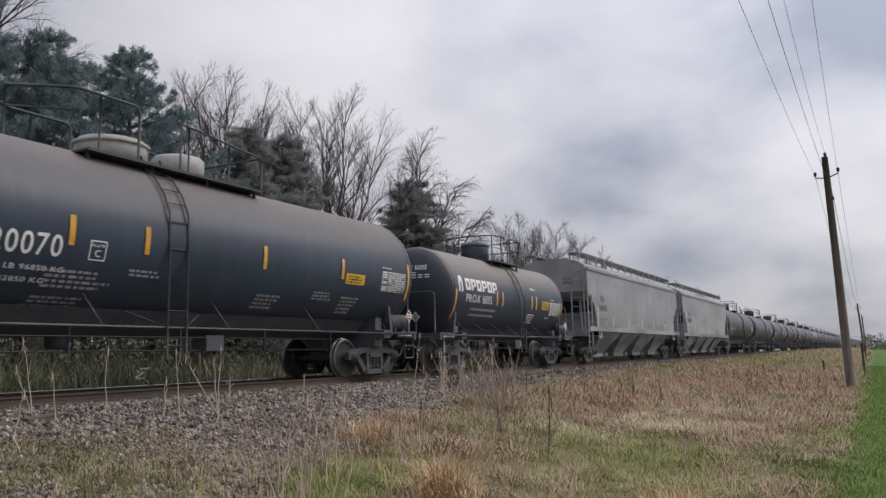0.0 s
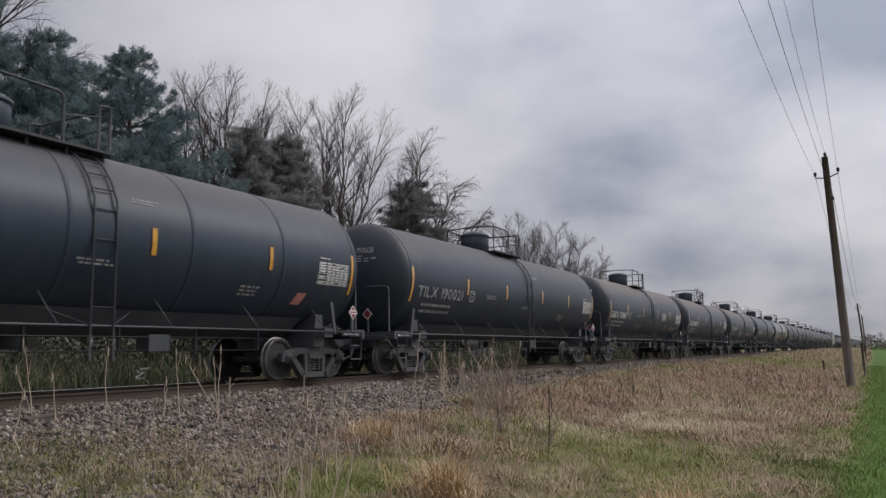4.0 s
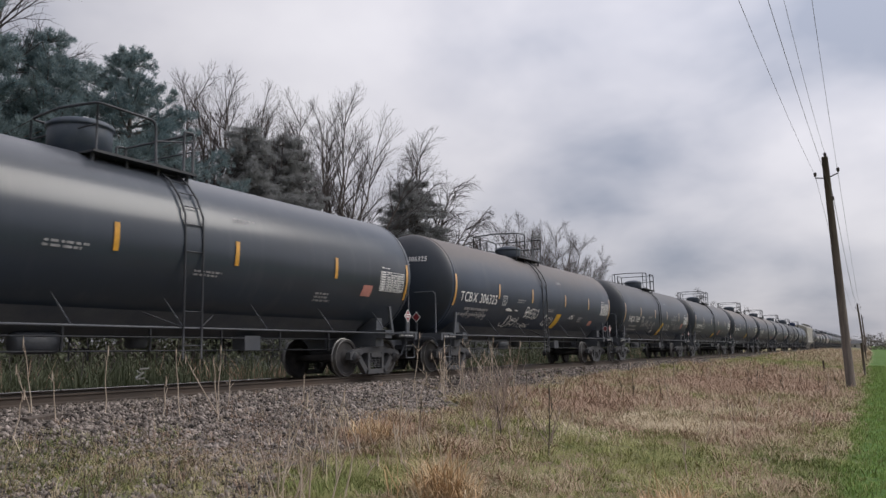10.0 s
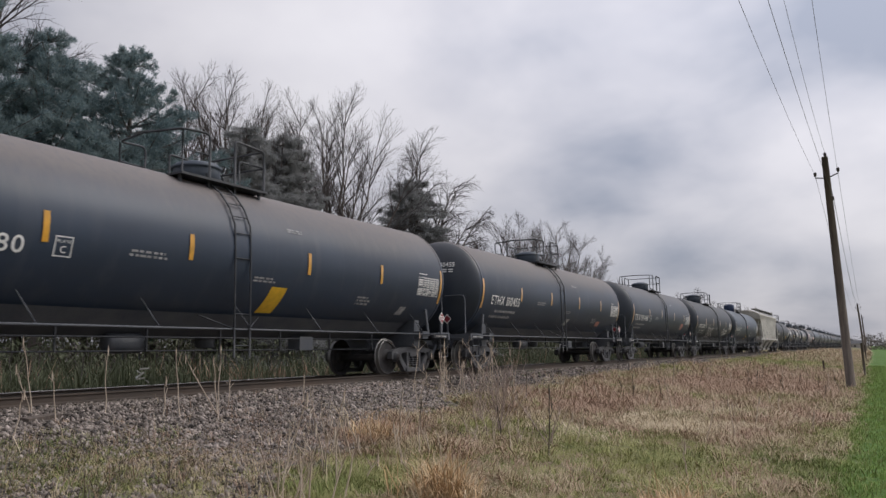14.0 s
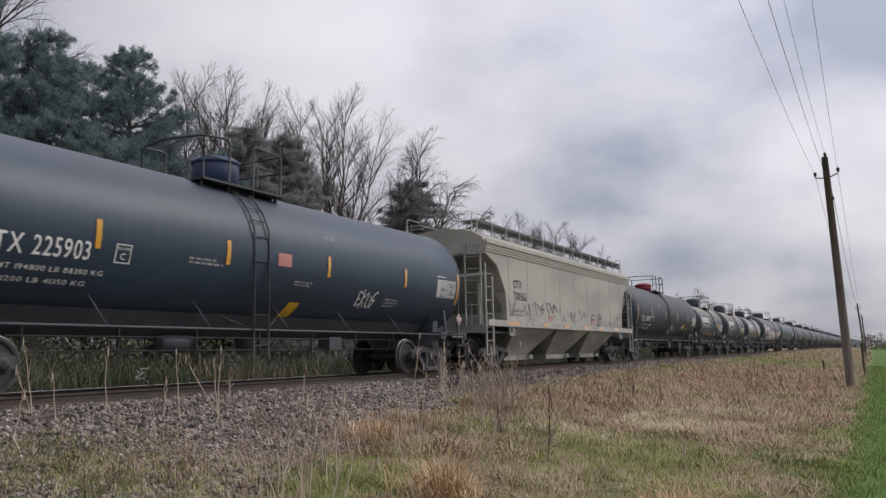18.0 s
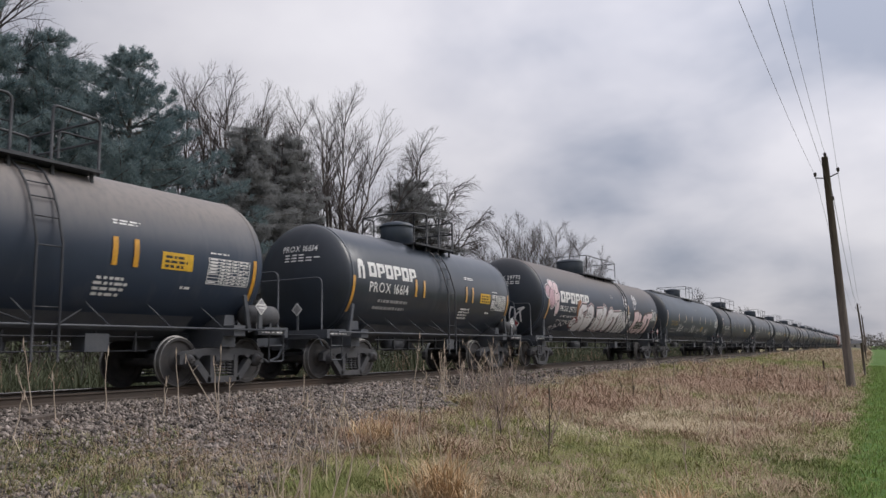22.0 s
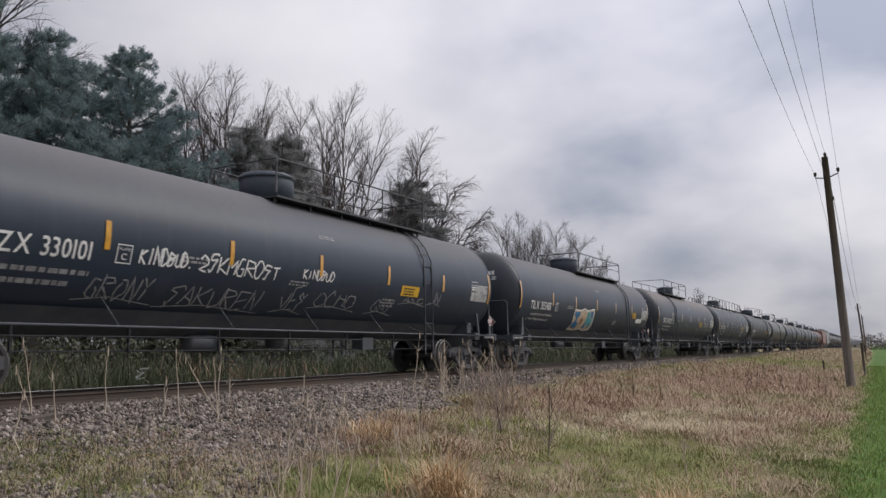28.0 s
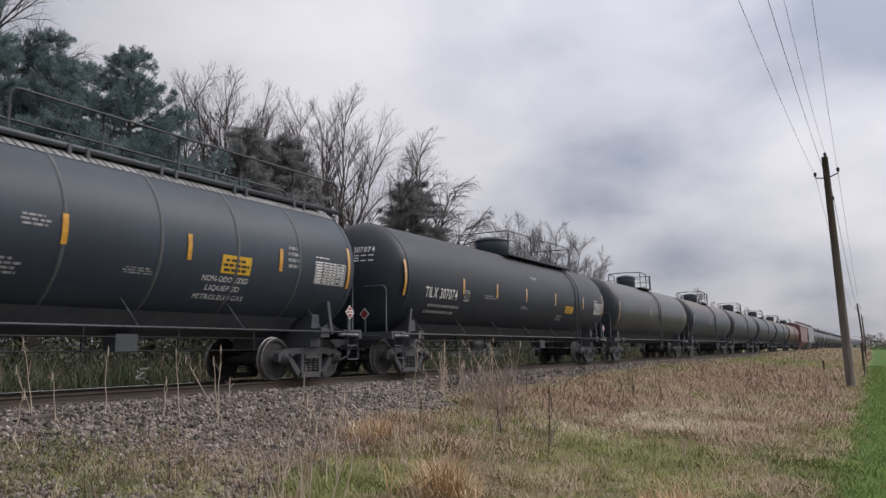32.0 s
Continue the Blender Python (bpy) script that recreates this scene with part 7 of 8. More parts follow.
def build_ballast():
    rng = np.random.default_rng(11)
    pts = []
    while len(pts) < 52000:
        y = 3.4 + 13 * rng.random() if rng.random() < 0.72 else 15 + 40 * rng.random() ** 1.5
        x = rng.uniform(-11.2, -4.2)
        if x < -1.75 * y - 1.5:
            continue
        if gravel_edge(x, y) > rng.normal(0.0, 0.25):
            pts.append((x, y))
    for _ in range(8000):
        pts.append((rng.uniform(-13.6, -10.2), 2 + 40 * rng.random() ** 1.3))
    n = len(pts)
    p = np.array(pts)
    gz = np.array([ground_z(x, y) for x, y in pts])
    size = rng.gamma(6.0, 0.0034, n).clip(0.009, 0.048) * (1 + 0.012 * p[:, 1])
    octa = np.array([(1, 0, 0), (0, 1, 0), (-1, 0, 0), (0, -1, 0), (0.1, 0.1, 0.8), (-0.1, -0.05, -0.7)])
    jit = 1 + 0.45 * rng.standard_normal((n, 6, 3))
    v = octa[None] * np.clip(jit, 0.45, 1.7)
    a = rng.uniform(0, 6.283, n)
    c, s = np.cos(a)[:, None], np.sin(a)[:, None]
    v = np.stack([v[:, :, 0] * c - v[:, :, 1] * s, v[:, :, 0] * s + v[:, :, 1] * c, v[:, :, 2]], 2) * size[:, None, None]
    v += np.column_stack([p, gz + size * 0.35])[:, None]
    f = np.array([(0, 1, 4), (1, 2, 4), (2, 3, 4), (3, 0, 4), (1, 0, 5), (2, 1, 5), (3, 2, 5), (0, 3, 5)])
    tris = (np.arange(n) * 6)[:, None, None] + f[None]
    ob = new("ballast", mesh_of("ballast", v.reshape(-1, 3), tris.reshape(-1, 3), M["ballast"]))
    tagged(ob, label="grey-brown crushed stone ballast beside the rails", category="ballast", kind="stuff")


def stalk(x, y, h, lean, seed, dark=False, heads=True, twigs=4):
    """One dry weed stem with a few side twigs."""
    rnd = random.Random(seed)
    g = Geo()
    z = ground_z(x, y) - 0.03
    pts = [Vector((x + lean[0] * t + 0.02 * rnd.uniform(-1, 1) * t, y + lean[1] * t + 0.02 * rnd.uniform(-1, 1), z + h * t)) for t in (0, 0.25, 0.5, 0.75, 1)]
    g.tube(pts, [0.010, 0.009, 0.008, 0.007, 0.004], 5)
    for i in range(rnd.randint(1, twigs)):
        p = pts[2].lerp(pts[4], rnd.random())
        k = 1.0 + 0.35 * (twigs - 4)
        g.tube([p, p + k * Vector((rnd.uniform(-0.1, 0.1), rnd.uniform(-0.1, 0.1), rnd.uniform(0.06, 0.2)))], [0.005, 0.003], 4)
    if heads:
        g.tube([pts[4] - Vector((0, 0, 0.10)), pts[4], pts[4] + Vector((0, 0, 0.06))], [0.006, 0.013, 0.003], 5)
    ob = new("weed_stalk", g.mesh("weed_stalk", M["dark_stalk" if dark else "stalk"]))
    tagged(ob, label="dark dead weed stalk in the grass" if dark else "pale dry weed stalk standing beside the track", category="weed stalk", group="dry stalks beside the track")


def build_stalks():
    for i, (x, y, h, lx, ly) in enumerate(((-10.22, 6.83, 1.05, -0.08, -0.12), (-10.23, 6.82, 0.68, -0.11, -0.18), (-9.8, 6.89, 0.65, -0.04, -0.04), (-9.87, 7.73, 0.98, 0, 0), (-9.24, 8.55, 1.02, -0.05, -0.06),
                                           (-9.52, 8.48, 0.56, 0.02, 0.02), (-8.81, 8.89, 1.12, 0.02, 0.02), (-9.16, 9.24, 0.9, -0.05, -0.05), (-9.16, 9.26, 0.94, -0.36, -0.36), (-9.67, 10.02, 0.47, 0, 0),
                                           (-5.58, 6.59, 0.85, 0.2, 0.17), (-6.24, 8.31, 0.78, 0.15, 0.1), (-8.99, 5.76, 0.6, 0.06, 0.1))):
        stalk(x, y, h, (lx, ly), 100 + i)
    stalk(-4.04, 10.35, 0.95, (0.05, 0.02), 7, True)
    rnd = random.Random(3)
    for i in range(30):
        u = rnd.random()
        x, y = -8.7 + 1.1 * u + rnd.uniform(-0.7, 0.7), 15.0 + 2.6 * u + rnd.uniform(-1.2, 1.2)
        stalk(x, y, rnd.uniform(0.5, 1.4), (rnd.gauss(0, 0.28), rnd.gauss(0, 0.28)), 300 + i, twigs=6)
    for i in range(60):
        y = rnd.uniform(5, 13)
        x = rnd.uniform(max(-9.8, -0.78 * y - 0.5), -4.4)
        stalk(x, y, rnd.uniform(0.25, 0.6), (rnd.uniform(-0.15, 0.15), rnd.uniform(-0.15, 0.15)), 400 + i, heads=rnd.random() < 0.3)
    for i in range(70):
        y = rnd.uniform(9, 40)
        x = rnd.uniform(max(-9.3, -0.6 * y), -0.8)
        stalk(x, y, rnd.uniform(0.3, 0.75), (rnd.uniform(-0.15, 0.15), rnd.uniform(-0.15, 0.15)), 500 + i, dark=rnd.random() < 0.35)


def twig_shrub(x, y, h, n, seed):
    """A low bush of thin reddish twigs that fan out from one root."""
    rnd = random.Random(seed)
    shrub = tagged(new("twig_shrub"), label="leafless reddish-brown twig shrub in the rough grass", category="shrub")
    shrub.location = (x, y, ground_z(x, y) - 0.03)
    for i in range(n):
        g = Geo()
        ln, a, s = h * rnd.uniform(0.5, 1.0), rnd.uniform(0, 6.283), rnd.uniform(0.1, 0.8)
        tip = Vector((s * ln * math.cos(a), s * ln * math.sin(a), ln * (1 - 0.3 * s)))
        pts = [tip * t + Vector((rnd.gauss(0, 0.015), rnd.gauss(0, 0.015), 0.06 * math.sin(3 * t))) for t in (0, 0.3, 0.6, 0.85, 1.0)]
        g.tube(pts, [0.007, 0.006, 0.005, 0.004, 0.002], 4)
        for k in range(5):
            p = pts[1].lerp(pts[4], rnd.random())
            g.tube([p, p + Vector((rnd.gauss(0, 0.09), rnd.gauss(0, 0.09), rnd.uniform(0.08, 0.3)))], [0.004, 0.002], 3)
        part("stem", g, [M["shrub_twig"]], shrub)


# ---- trees ----
def bare_tree(name, at, h, seed, width=3.0, limbs=7, droop=0.0, label="leafless grey-brown tree behind the track", fork=0.22, dens=1.0, place=True, lean=(0.0, 0.0), arms=()):
    """A leafless tree: limbs that fan out from a low fork into an oval crown of fine straight twigs."""
    rnd = random.Random(seed)
    V, F, low = [], [], []

    def tube(pts, r0, r1, seg):
        o, n = len(V), len(pts)
        for i, p in enumerate(pts):
            d = (pts[min(i + 1, n - 1)] - pts[max(i - 1, 0)]).normalized()
            a = d.orthogonal().normalized()
            b = d.cross(a)
            r = r0 + (r1 - r0) * i / (n - 1)
            for k in range(seg):
                t = 2 * math.pi * k / seg
                V.append(p + r * (math.cos(t) * a + math.sin(t) * b))
        for i in range(n - 1):
            for k in range(seg):
                k2 = (k + 1) % seg
                q = (o + i * seg + k, o + i * seg + k2, o + (i + 1) * seg + k2, o + (i + 1) * seg + k)
                F.extend(((q[0], q[1], q[2]), (q[0], q[2], q[3])))

    def shoot(p, d, ln, n, sag, wob):
        pts, q, dd = [p.copy()], p.copy(), d.copy()
        for i in range(n):
            dd = (dd + wob * Vector((rnd.gauss(0, 1), rnd.gauss(0, 1), rnd.gauss(0, 1))) + Vector((0, 0, 0.03 - sag))).normalized()
            q = q + dd * (ln / n)
            pts.append(q.copy())
        return pts

    def off(base, ang):
        out = base.orthogonal().normalized()
        out.rotate(Matrix.Rotation(rnd.uniform(0, 6.283), 3, base))
        return (base * math.cos(ang) + out * math.sin(ang)).normalized()

    def room(p):
        """How far inside the oval crown a point lies: one at its middle, nought at its rim."""
        return 1 - math.sqrt(((p.x - lean[0]) / (1.2 * width)) ** 2 + ((p.y - lean[1]) / (1.2 * width)) ** 2 + ((p.z - 0.54 * h) / (0.48 * h)) ** 2)

    def grow(pts, ln, r, depth, first):
        """Side shoots along a limb, each with its own, down to the finest twigs."""
        n = len(pts) - 1
        m = (int(13 * dens), int(8 * dens) + 1, 4)[depth]
        for j in range(m):
            t = first + (0.97 - first) * (j + rnd.random()) / m
            i = min(int(t * n), n - 1)
            p = pts[i].lerp(pts[i + 1], t * n - i)
            d = off((pts[i + 1] - pts[i]).normalized(), rnd.uniform(0.38, 0.75))
            if not droop:
                d = (d + Vector((0, 0, 0.08))).normalized()
            l2 = ((0.16 + 0.26 * (1 - t)) * ln, (0.30 + 0.25 * (1 - t)) * ln, 0.35 * ln)[depth] * rnd.uniform(0.75, 1.2) + (0.4, 0.25, 0.15)[depth]
            while l2 > 0.4 and room(p + d * l2) < 0.0:
                l2 *= 0.8
            if depth == 2:
                tube([p, p + d * l2 * 0.55, p + (d + Vector((rnd.gauss(0, 0.12), rnd.gauss(0, 0.12), 0.05 - 0.9 * droop))) * l2], 0.006, 0.0035, 3)
            else:
                k = (5, 4)[depth]
                br = shoot(p, d, l2, k, droop * (0.5, 0.9)[depth], 0.025)
                r2 = max(r * (1 - 0.6 * t) * 0.55, (0.012, 0.0075)[depth])
                tube(br, r2, (0.008, 0.005)[depth], (4, 3)[depth])
                grow(br, l2, r2, depth + 1, 0.15)

    top = Vector((0.1, 0.05, fork * h))
    tube([Vector((0, 0, 0)), Vector((0.05, 0, 0.5 * fork * h)), top], h * 0.0135, h * 0.011, 8)
    low.extend(range(len(F)))
    tips = []
    for k in range(limbs):
        s_ = min(1.0, math.sqrt((k + 0.2) / limbs) * rnd.uniform(0.9, 1.1))
        a = 2.4 * k + rnd.uniform(-0.4, 0.4)
        tips.append((Vector((width * s_ * math.cos(a) + lean[0] * s_, width * s_ * math.sin(a) + lean[1] * s_, h * (0.97 - (0.26 + droop) * s_ * s_) * rnd.uniform(0.95, 1.0))), 0.12 * h if droop else 0.03 * h))
    tips += [(Vector(p), 0.03 * h) for p in arms]
    for tip, lift in tips:
        foot = top - Vector((0, 0, rnd.uniform(0, 0.35) * fork * h))
        bend = Vector((0.45 * tip.x, 0.45 * tip.y, foot.z + 0.50 * (tip.z - foot.z) + lift))
        n = 9
        limb = [(1 - i / n) ** 2 * foot + 2 * (i / n) * (1 - i / n) * bend + (i / n) ** 2 * tip for i in range(n + 1)]
        for i in range(2, n):
            limb[i] += Vector((rnd.gauss(0, 0.06), rnd.gauss(0, 0.06), rnd.gauss(0, 0.04)))
        before = len(F)
        tube(limb, h * 0.0072, 0.012, 6)
        low.extend(range(before, len(F)))
        grow(limb, (tip - foot).length * 0.62, h * 0.0072, 0, 0.2)
    v = np.array([tuple(p) for p in V])
    v *= h / v[:, 2].max()
    if not place:
        return mesh_of(name, v, np.array(F), M["twig"])
    ob = new(name)
    F = np.array(F)
    stem = np.zeros(len(F), bool)
    stem[low] = True
    for nm, tri, mm in (("trunk", F[stem], "bark"), ("crown", F[~stem], "twig")):
        used, inv = np.unique(tri, return_inverse=True)
        part(nm, mesh_of(nm, v[used], inv.reshape(-1, 3), M[mm]), None, ob)
    ob.location = (at[0], at[1], ground_z(*at) - 0.1)
    return tagged(ob, label=label, category="tree", group="bare trees behind the track")


def conifer(at, h, seed, kind="pine", width=2.6, base=0.45, label=""):
    """A trunk with whorls of limbs and needle tufts."""
    rng = np.random.default_rng(seed)
    rnd = random.Random(seed)
    tree = tagged(new(kind + "_tree"), label=label, category="tree", group="conifers behind the track")
    tree.location = (at[0], at[1], ground_z(*at) - 0.1)
    g = Geo()
    g.tube([(0, 0, 0), (0.05, 0.03, h * 0.4), (0, 0, h * 0.75), (0, 0, h * 0.985)], [h * 0.016, h * 0.012, h * 0.006, 0.02], 8)
    tips, dirs, sizes = [], [], []
    z = h * (base if kind == "pine" else 0.06)
    while z < h * 0.975:
        f = (h - z) / (h * (1 - (base if kind == "pine" else 0.06)))
        reach = width * (min(1.0, (f * 1.25) ** 0.75) if kind == "pine" else f ** 0.55) + 0.15
        if kind == "pine" and f > 0.8:
            reach *= 1 - 1.5 * (f - 0.8)
        m = rnd.randint(4, 6) if kind == "pine" else rnd.randint(6, 8)
        for k in range(m):
            a = rnd.uniform(0, 6.283)
            ln = reach * rnd.uniform(0.6, 1.12)
            rise = (0.35 if kind == "pine" else 0.05) * ln * rnd.uniform(0.5, 1.3) - (0.0 if kind == "pine" else 0.18 * ln)
            p0 = Vector((0, 0, z))
            p2 = Vector((ln * math.cos(a), ln * math.sin(a), z + rise))
            p1 = p0.lerp(p2, 0.55) - Vector((0, 0, 0.08 * ln))
            g.tube([p0, p1, p2], [0.045 * (0.4 + f), 0.028, 0.010], 4)
            nt = max(4, int(ln / (0.065 if kind == "pine" else 0.075)))
            for i in range(nt):
                t = 0.25 + 0.75 * (i + rnd.random()) / nt
                q = p0.lerp(p1, t * 2) if t < 0.5 else p1.lerp(p2, t * 2 - 1)
                sw = 0.33 * ln * (1.15 - t) + 0.1
                q = q + Vector((rnd.gauss(0, sw * 0.5), rnd.gauss(0, sw * 0.5), rnd.gauss(0, 0.07)))
                tips.append(tuple(q))
                dirs.append((math.cos(a) * 0.7, math.sin(a) * 0.7, 0.7 if kind == "pine" else 0.1))
                sizes.append(rnd.uniform(0.7, 1.25))
        z += rnd.uniform(0.26, 0.46) if kind == "pine" else rnd.uniform(0.22, 0.34)
    for i in range(5):
        tips.append((0, 0, h * (0.95 + 0.01 * i)))
        dirs.append((0, 0, 1))
        sizes.append(0.9)
    part("trunk", g, [M["bark"]], tree)
    tips, dirs, sizes = np.array(tips), np.array(dirs), np.array(sizes)
    n, per = len(tips), 30
    idx = np.repeat(np.arange(n), per)
    r = rng.standard_normal((n * per, 3))
    r /= np.linalg.norm(r, axis=1)[:, None]
    d = r + 0.9 * dirs[idx]
    d /= np.linalg.norm(d, axis=1)[:, None]
    ln = (0.15 if kind == "pine" else 0.14) * sizes[idx] * rng.uniform(0.7, 1.2, n * per)
    side = np.cross(d, rng.standard_normal((n * per, 3)))
    side /= np.linalg.norm(side, axis=1)[:, None] + 1e-9
    w = 0.015 * sizes[idx]
    b = tips[idx] + r * 0.06 * rng.random((n * per, 1)) + rng.normal(0, 0.05, (n * per, 3))
    v = np.stack([b - side * w[:, None], b + side * w[:, None], b + d * ln[:, None]], 1).reshape(-1, 3)
    tris = np.arange(n * per * 3).reshape(-1, 3)
    part("crown", mesh_of("crown", v, tris, M["pine" if kind == "pine" else "spruce"]), None, tree)
    return tree


def build_scrub():
    """Brush and saplings that close the view behind the track."""
    rng = np.random.default_rng(21)
    rnd = random.Random(21)
    g = Geo()
    for i in range(1500):
        y = -6 + 190 * rnd.random() ** 1.35
        x = rnd.uniform(-33, -17.5)
        h = rnd.uniform(0.8, 3.2) if x < -20 else rnd.uniform(0.5, 1.6)
        z = ground_z(x, y)
        p = Vector((x, y, z))
        q = p + Vector((rnd.gauss(0, 0.12) * h, rnd.gauss(0, 0.12) * h, h))
        g.tube([p, p.lerp(q, 0.5) + Vector((rnd.gauss(0, 0.05), rnd.gauss(0, 0.05), 0)), q], [0.018 + 0.004 * h, 0.014, 0.004], 3, cap=False)
        for k in range(4):
            b = p.lerp(q, rnd.uniform(0.35, 0.95))
            g.tube([b, b + Vector((rnd.gauss(0, 0.2), rnd.gauss(0, 0.2), rnd.uniform(0.1, 0.35))) * min(h, 2) * 0.6], [0.008, 0.003], 3, cap=False)
    ob = new("saplings", g.mesh("saplings", M["twig"]))
    tagged(ob, label="tangle of bare brown saplings behind the track", category="saplings", kind="stuff")
    n = 150000
    y = -6 + 150 * rng.random(n) ** 1.5
    x = rng.uniform(-34, -20.5, n)
    cl = np.array([noise.noise(Vector((a * 0.22, b * 0.22, 3))) for a, b in zip(x, y)])
    hmax = np.clip(2.1 + 2.0 * cl, 1.3, 3.4) * np.where(x < -23, 1.5, np.where(x < -20, 1.1, 0.6))
    z = np.interp(x, [p[0] for p in PROFILE], [p[1] for p in PROFILE]) + hmax * rng.random(n)
    c = np.stack([x, y, z], 1)
    d = rng.standard_normal((n, 3)) + (0, 0, 1.3)
    d /= np.linalg.norm(d, axis=1)[:, None]
    s = np.cross(d, rng.standard_normal((n, 3)))
    s /= np.linalg.norm(s, axis=1)[:, None]
    ln = rng.uniform(0.09, 0.24, n)[:, None] * (1 + y[:, None] * 0.008)
    v = np.stack([c - s * ln * 0.16, c + s * ln * 0.16, c + d * ln], 1).reshape(-1, 3)
    ob = new("scrub", mesh_of("scrub", v, np.arange(n * 3).reshape(-1, 3), M["scrub"]))
    tagged(ob, label="olive scrub and brush behind the track", category="scrub", kind="stuff")


def far_wood(name, x0, x1, y0, y1, h, n, seed, label):
    """Distant wood: overlapping crowns of small clumps with an uneven top."""
    rng = np.random.default_rng(seed)
    x, y = rng.uniform(x0, x1, n), rng.uniform(y0, y1, n)
    s = h / 7.0
    top = h * np.array([0.72 + 0.45 * noise.noise(Vector((a * 0.12 / s, b * 0.02, seed))) + 0.2 * noise.noise(Vector((a * 0.5 / s, b * 0.1, seed + 3))) for a, b in zip(x, y)])
    z = -1.2 + top * rng.random(n) ** 0.7
    c = np.stack([x, y, z], 1)
    d = rng.standard_normal((n, 3))
    d /= np.linalg.norm(d, axis=1)[:, None]
    sd = np.cross(d, rng.standard_normal((n, 3)))
    sd /= np.linalg.norm(sd, axis=1)[:, None]
    ln = rng.uniform(0.25, 0.6, n)[:, None] * s
    v = np.stack([c - sd * ln * 0.4, c + sd * ln * 0.4, c + d * ln], 1).reshape(-1, 3)
    ob = new(name, mesh_of(name, v, np.arange(n * 3).reshape(-1, 3), M["far_leaf"]))
    tagged(ob, label=label, category="wood", kind="stuff")


M["far_leaf"] = leafy("far_wood", (0.055, 0.050, 0.045), (0.085, 0.075, 0.065), (0.12, 0.105, 0.09), 0.9, scale=0.05)


def build_plants():
    build_ballast()
    build_grass()
    build_tussock(-3.85, 6.95, 0.5, 110, 3, "large orange-tan tussock of dead grass")
    build_tussock(-1.7, 7.6, 0.5, 36, 4, "tan tussock of dead grass")
    build_tussock(-6.55, 9.75, 0.6, 34, 6, "small russet tussock at the edge of the gravel")
    build_stalks()
    twig_shrub(-5.5, 11.9, 1.45, 26, 3)
    twig_shrub(-6.3, 12.8, 1.3, 12, 4)
    twig_shrub(-4.35, 11.2, 0.9, 6, 5)
    build_scrub()
    p = "dark green pine with open layered crown"
    for i, (x, y, h, w, b) in enumerate(((-25.0, 16.6, 13.3, 4.4, 0.22), (-25.0, 20.2, 13.9, 5.2, 0.16), (-27.5, 15.0, 12.3, 3.6, 0.32), (-26.0, 22.4, 11.2, 3.4, 0.2), (-24.0, 13.2, 13.6, 3.2, 0.36), (-28.5, 18.2, 12.0, 3.6, 0.28), (-29.0, 21.5, 10.5, 3.0, 0.3))):
        conifer((x, y), h, 1 + i, "pine", w, b, p)
    s = "dark brown-green spruce behind the track"
    conifer((-24.5, 26.2), 12.3, 11, "spruce", 3.8, 0.06, s)
    conifer((-25.0, 29.6), 12.8, 14, "spruce", 3.7, 0.06, s)
    conifer((-25.5, 27.8), 10.2, 12, "spruce", 3.0, 0.06, s)
    conifer((-25.0, 41.8), 12.7, 13, "spruce", 5.2, 0.06, s)
    conifer((-25.5, 45.2), 9.6, 15, "spruce", 3.0, 0.06, s)
    for x, y, h, seed, w, limbs in ((-26.0, 23.7, 14.0, 31, 3.0, 5), (-27.0, 27.2, 15.6, 32, 3.8, 7), (-27.0, 29.6, 15.6, 41, 3.4, 6), (-27.0, 32.4, 16.2, 33, 3.4, 6),
                                    (-25.0, 57.5, 12.9, 36, 5.0, 10), (-25.0, 66.5, 13.4, 37, 5.0, 10), (-25.5, 75.5, 11.2, 38, 4.4, 9), (-27.0, 86.0, 10.5, 39, 4.0, 8)):
        bare_tree("bare_tree", (x, y), h, seed, w, limbs)
    bare_tree("bare_tree", (-26.0, 35.0), 17.0, 34, 4.3, 9, fork=0.13, dens=1.1, lean=(0.7, 0.4), label="tall spreading leafless tree behind the track")
    bare_tree("bare_tree", (-25.6, 42.9), 16.5, 35, 3.2, 9, droop=0.15, dens=0.95, lean=(1.3, 0.7), arms=((4.6, 2.5, 11.2), (3.4, 1.9, 8.6)), label="leafless tree with drooping twigs behind the track")
    bare_tree("bare_tree", (-27.0, 13.6), 18.0, 40, 5.0, 8, droop=0.04)
    bush = [bare_tree("bare_tree", None, 6.0, 50 + i, 2.2, 6, dens=0.6, place=False) for i in range(3)]
    rnd = random.Random(9)
    for i in range(34):
        y = 46 + 150 * (i / 34) + rnd.uniform(-3, 3)
        x = rnd.uniform(-30, -23)
        h = rnd.uniform(0.75, 1.15) if y < 95 else rnd.uniform(1.1, 1.75)
        ob = new("bare_shrub_tree", bush[i % 3])
        ob.location, ob.scale = (x, y, ground_z(x, y) - 0.1), (h, h, h)
        ob.rotation_euler = (0, 0, rnd.uniform(0, 6.28))
        tagged(ob, label="small leafless tree in the hedge behind the track", category="tree", group="bare trees behind the track")
    far_wood("far_wood", -3, 60, 290, 330, 7.2, 9000, 61, "dark leafless wood beyond the lawn")
    far_wood("far_wood", -110, -36, -70, 200, 6.5, 30000, 64, "leafless brush and young trees behind the railway")
    far_wood("far_wood", -64, -35, -14, 110, 4.2, 26000, 65, "low brown brush at the edge of the wood")
    far_wood("far_wood", -320, -24, 190, 900, 9.0, 16000, 62, "distant leafless wood behind the railway")
    far_wood("far_wood", -160, 400, 900, 960, 16.0, 9000, 63, "distant dark line of trees on the horizon")


build_plants()


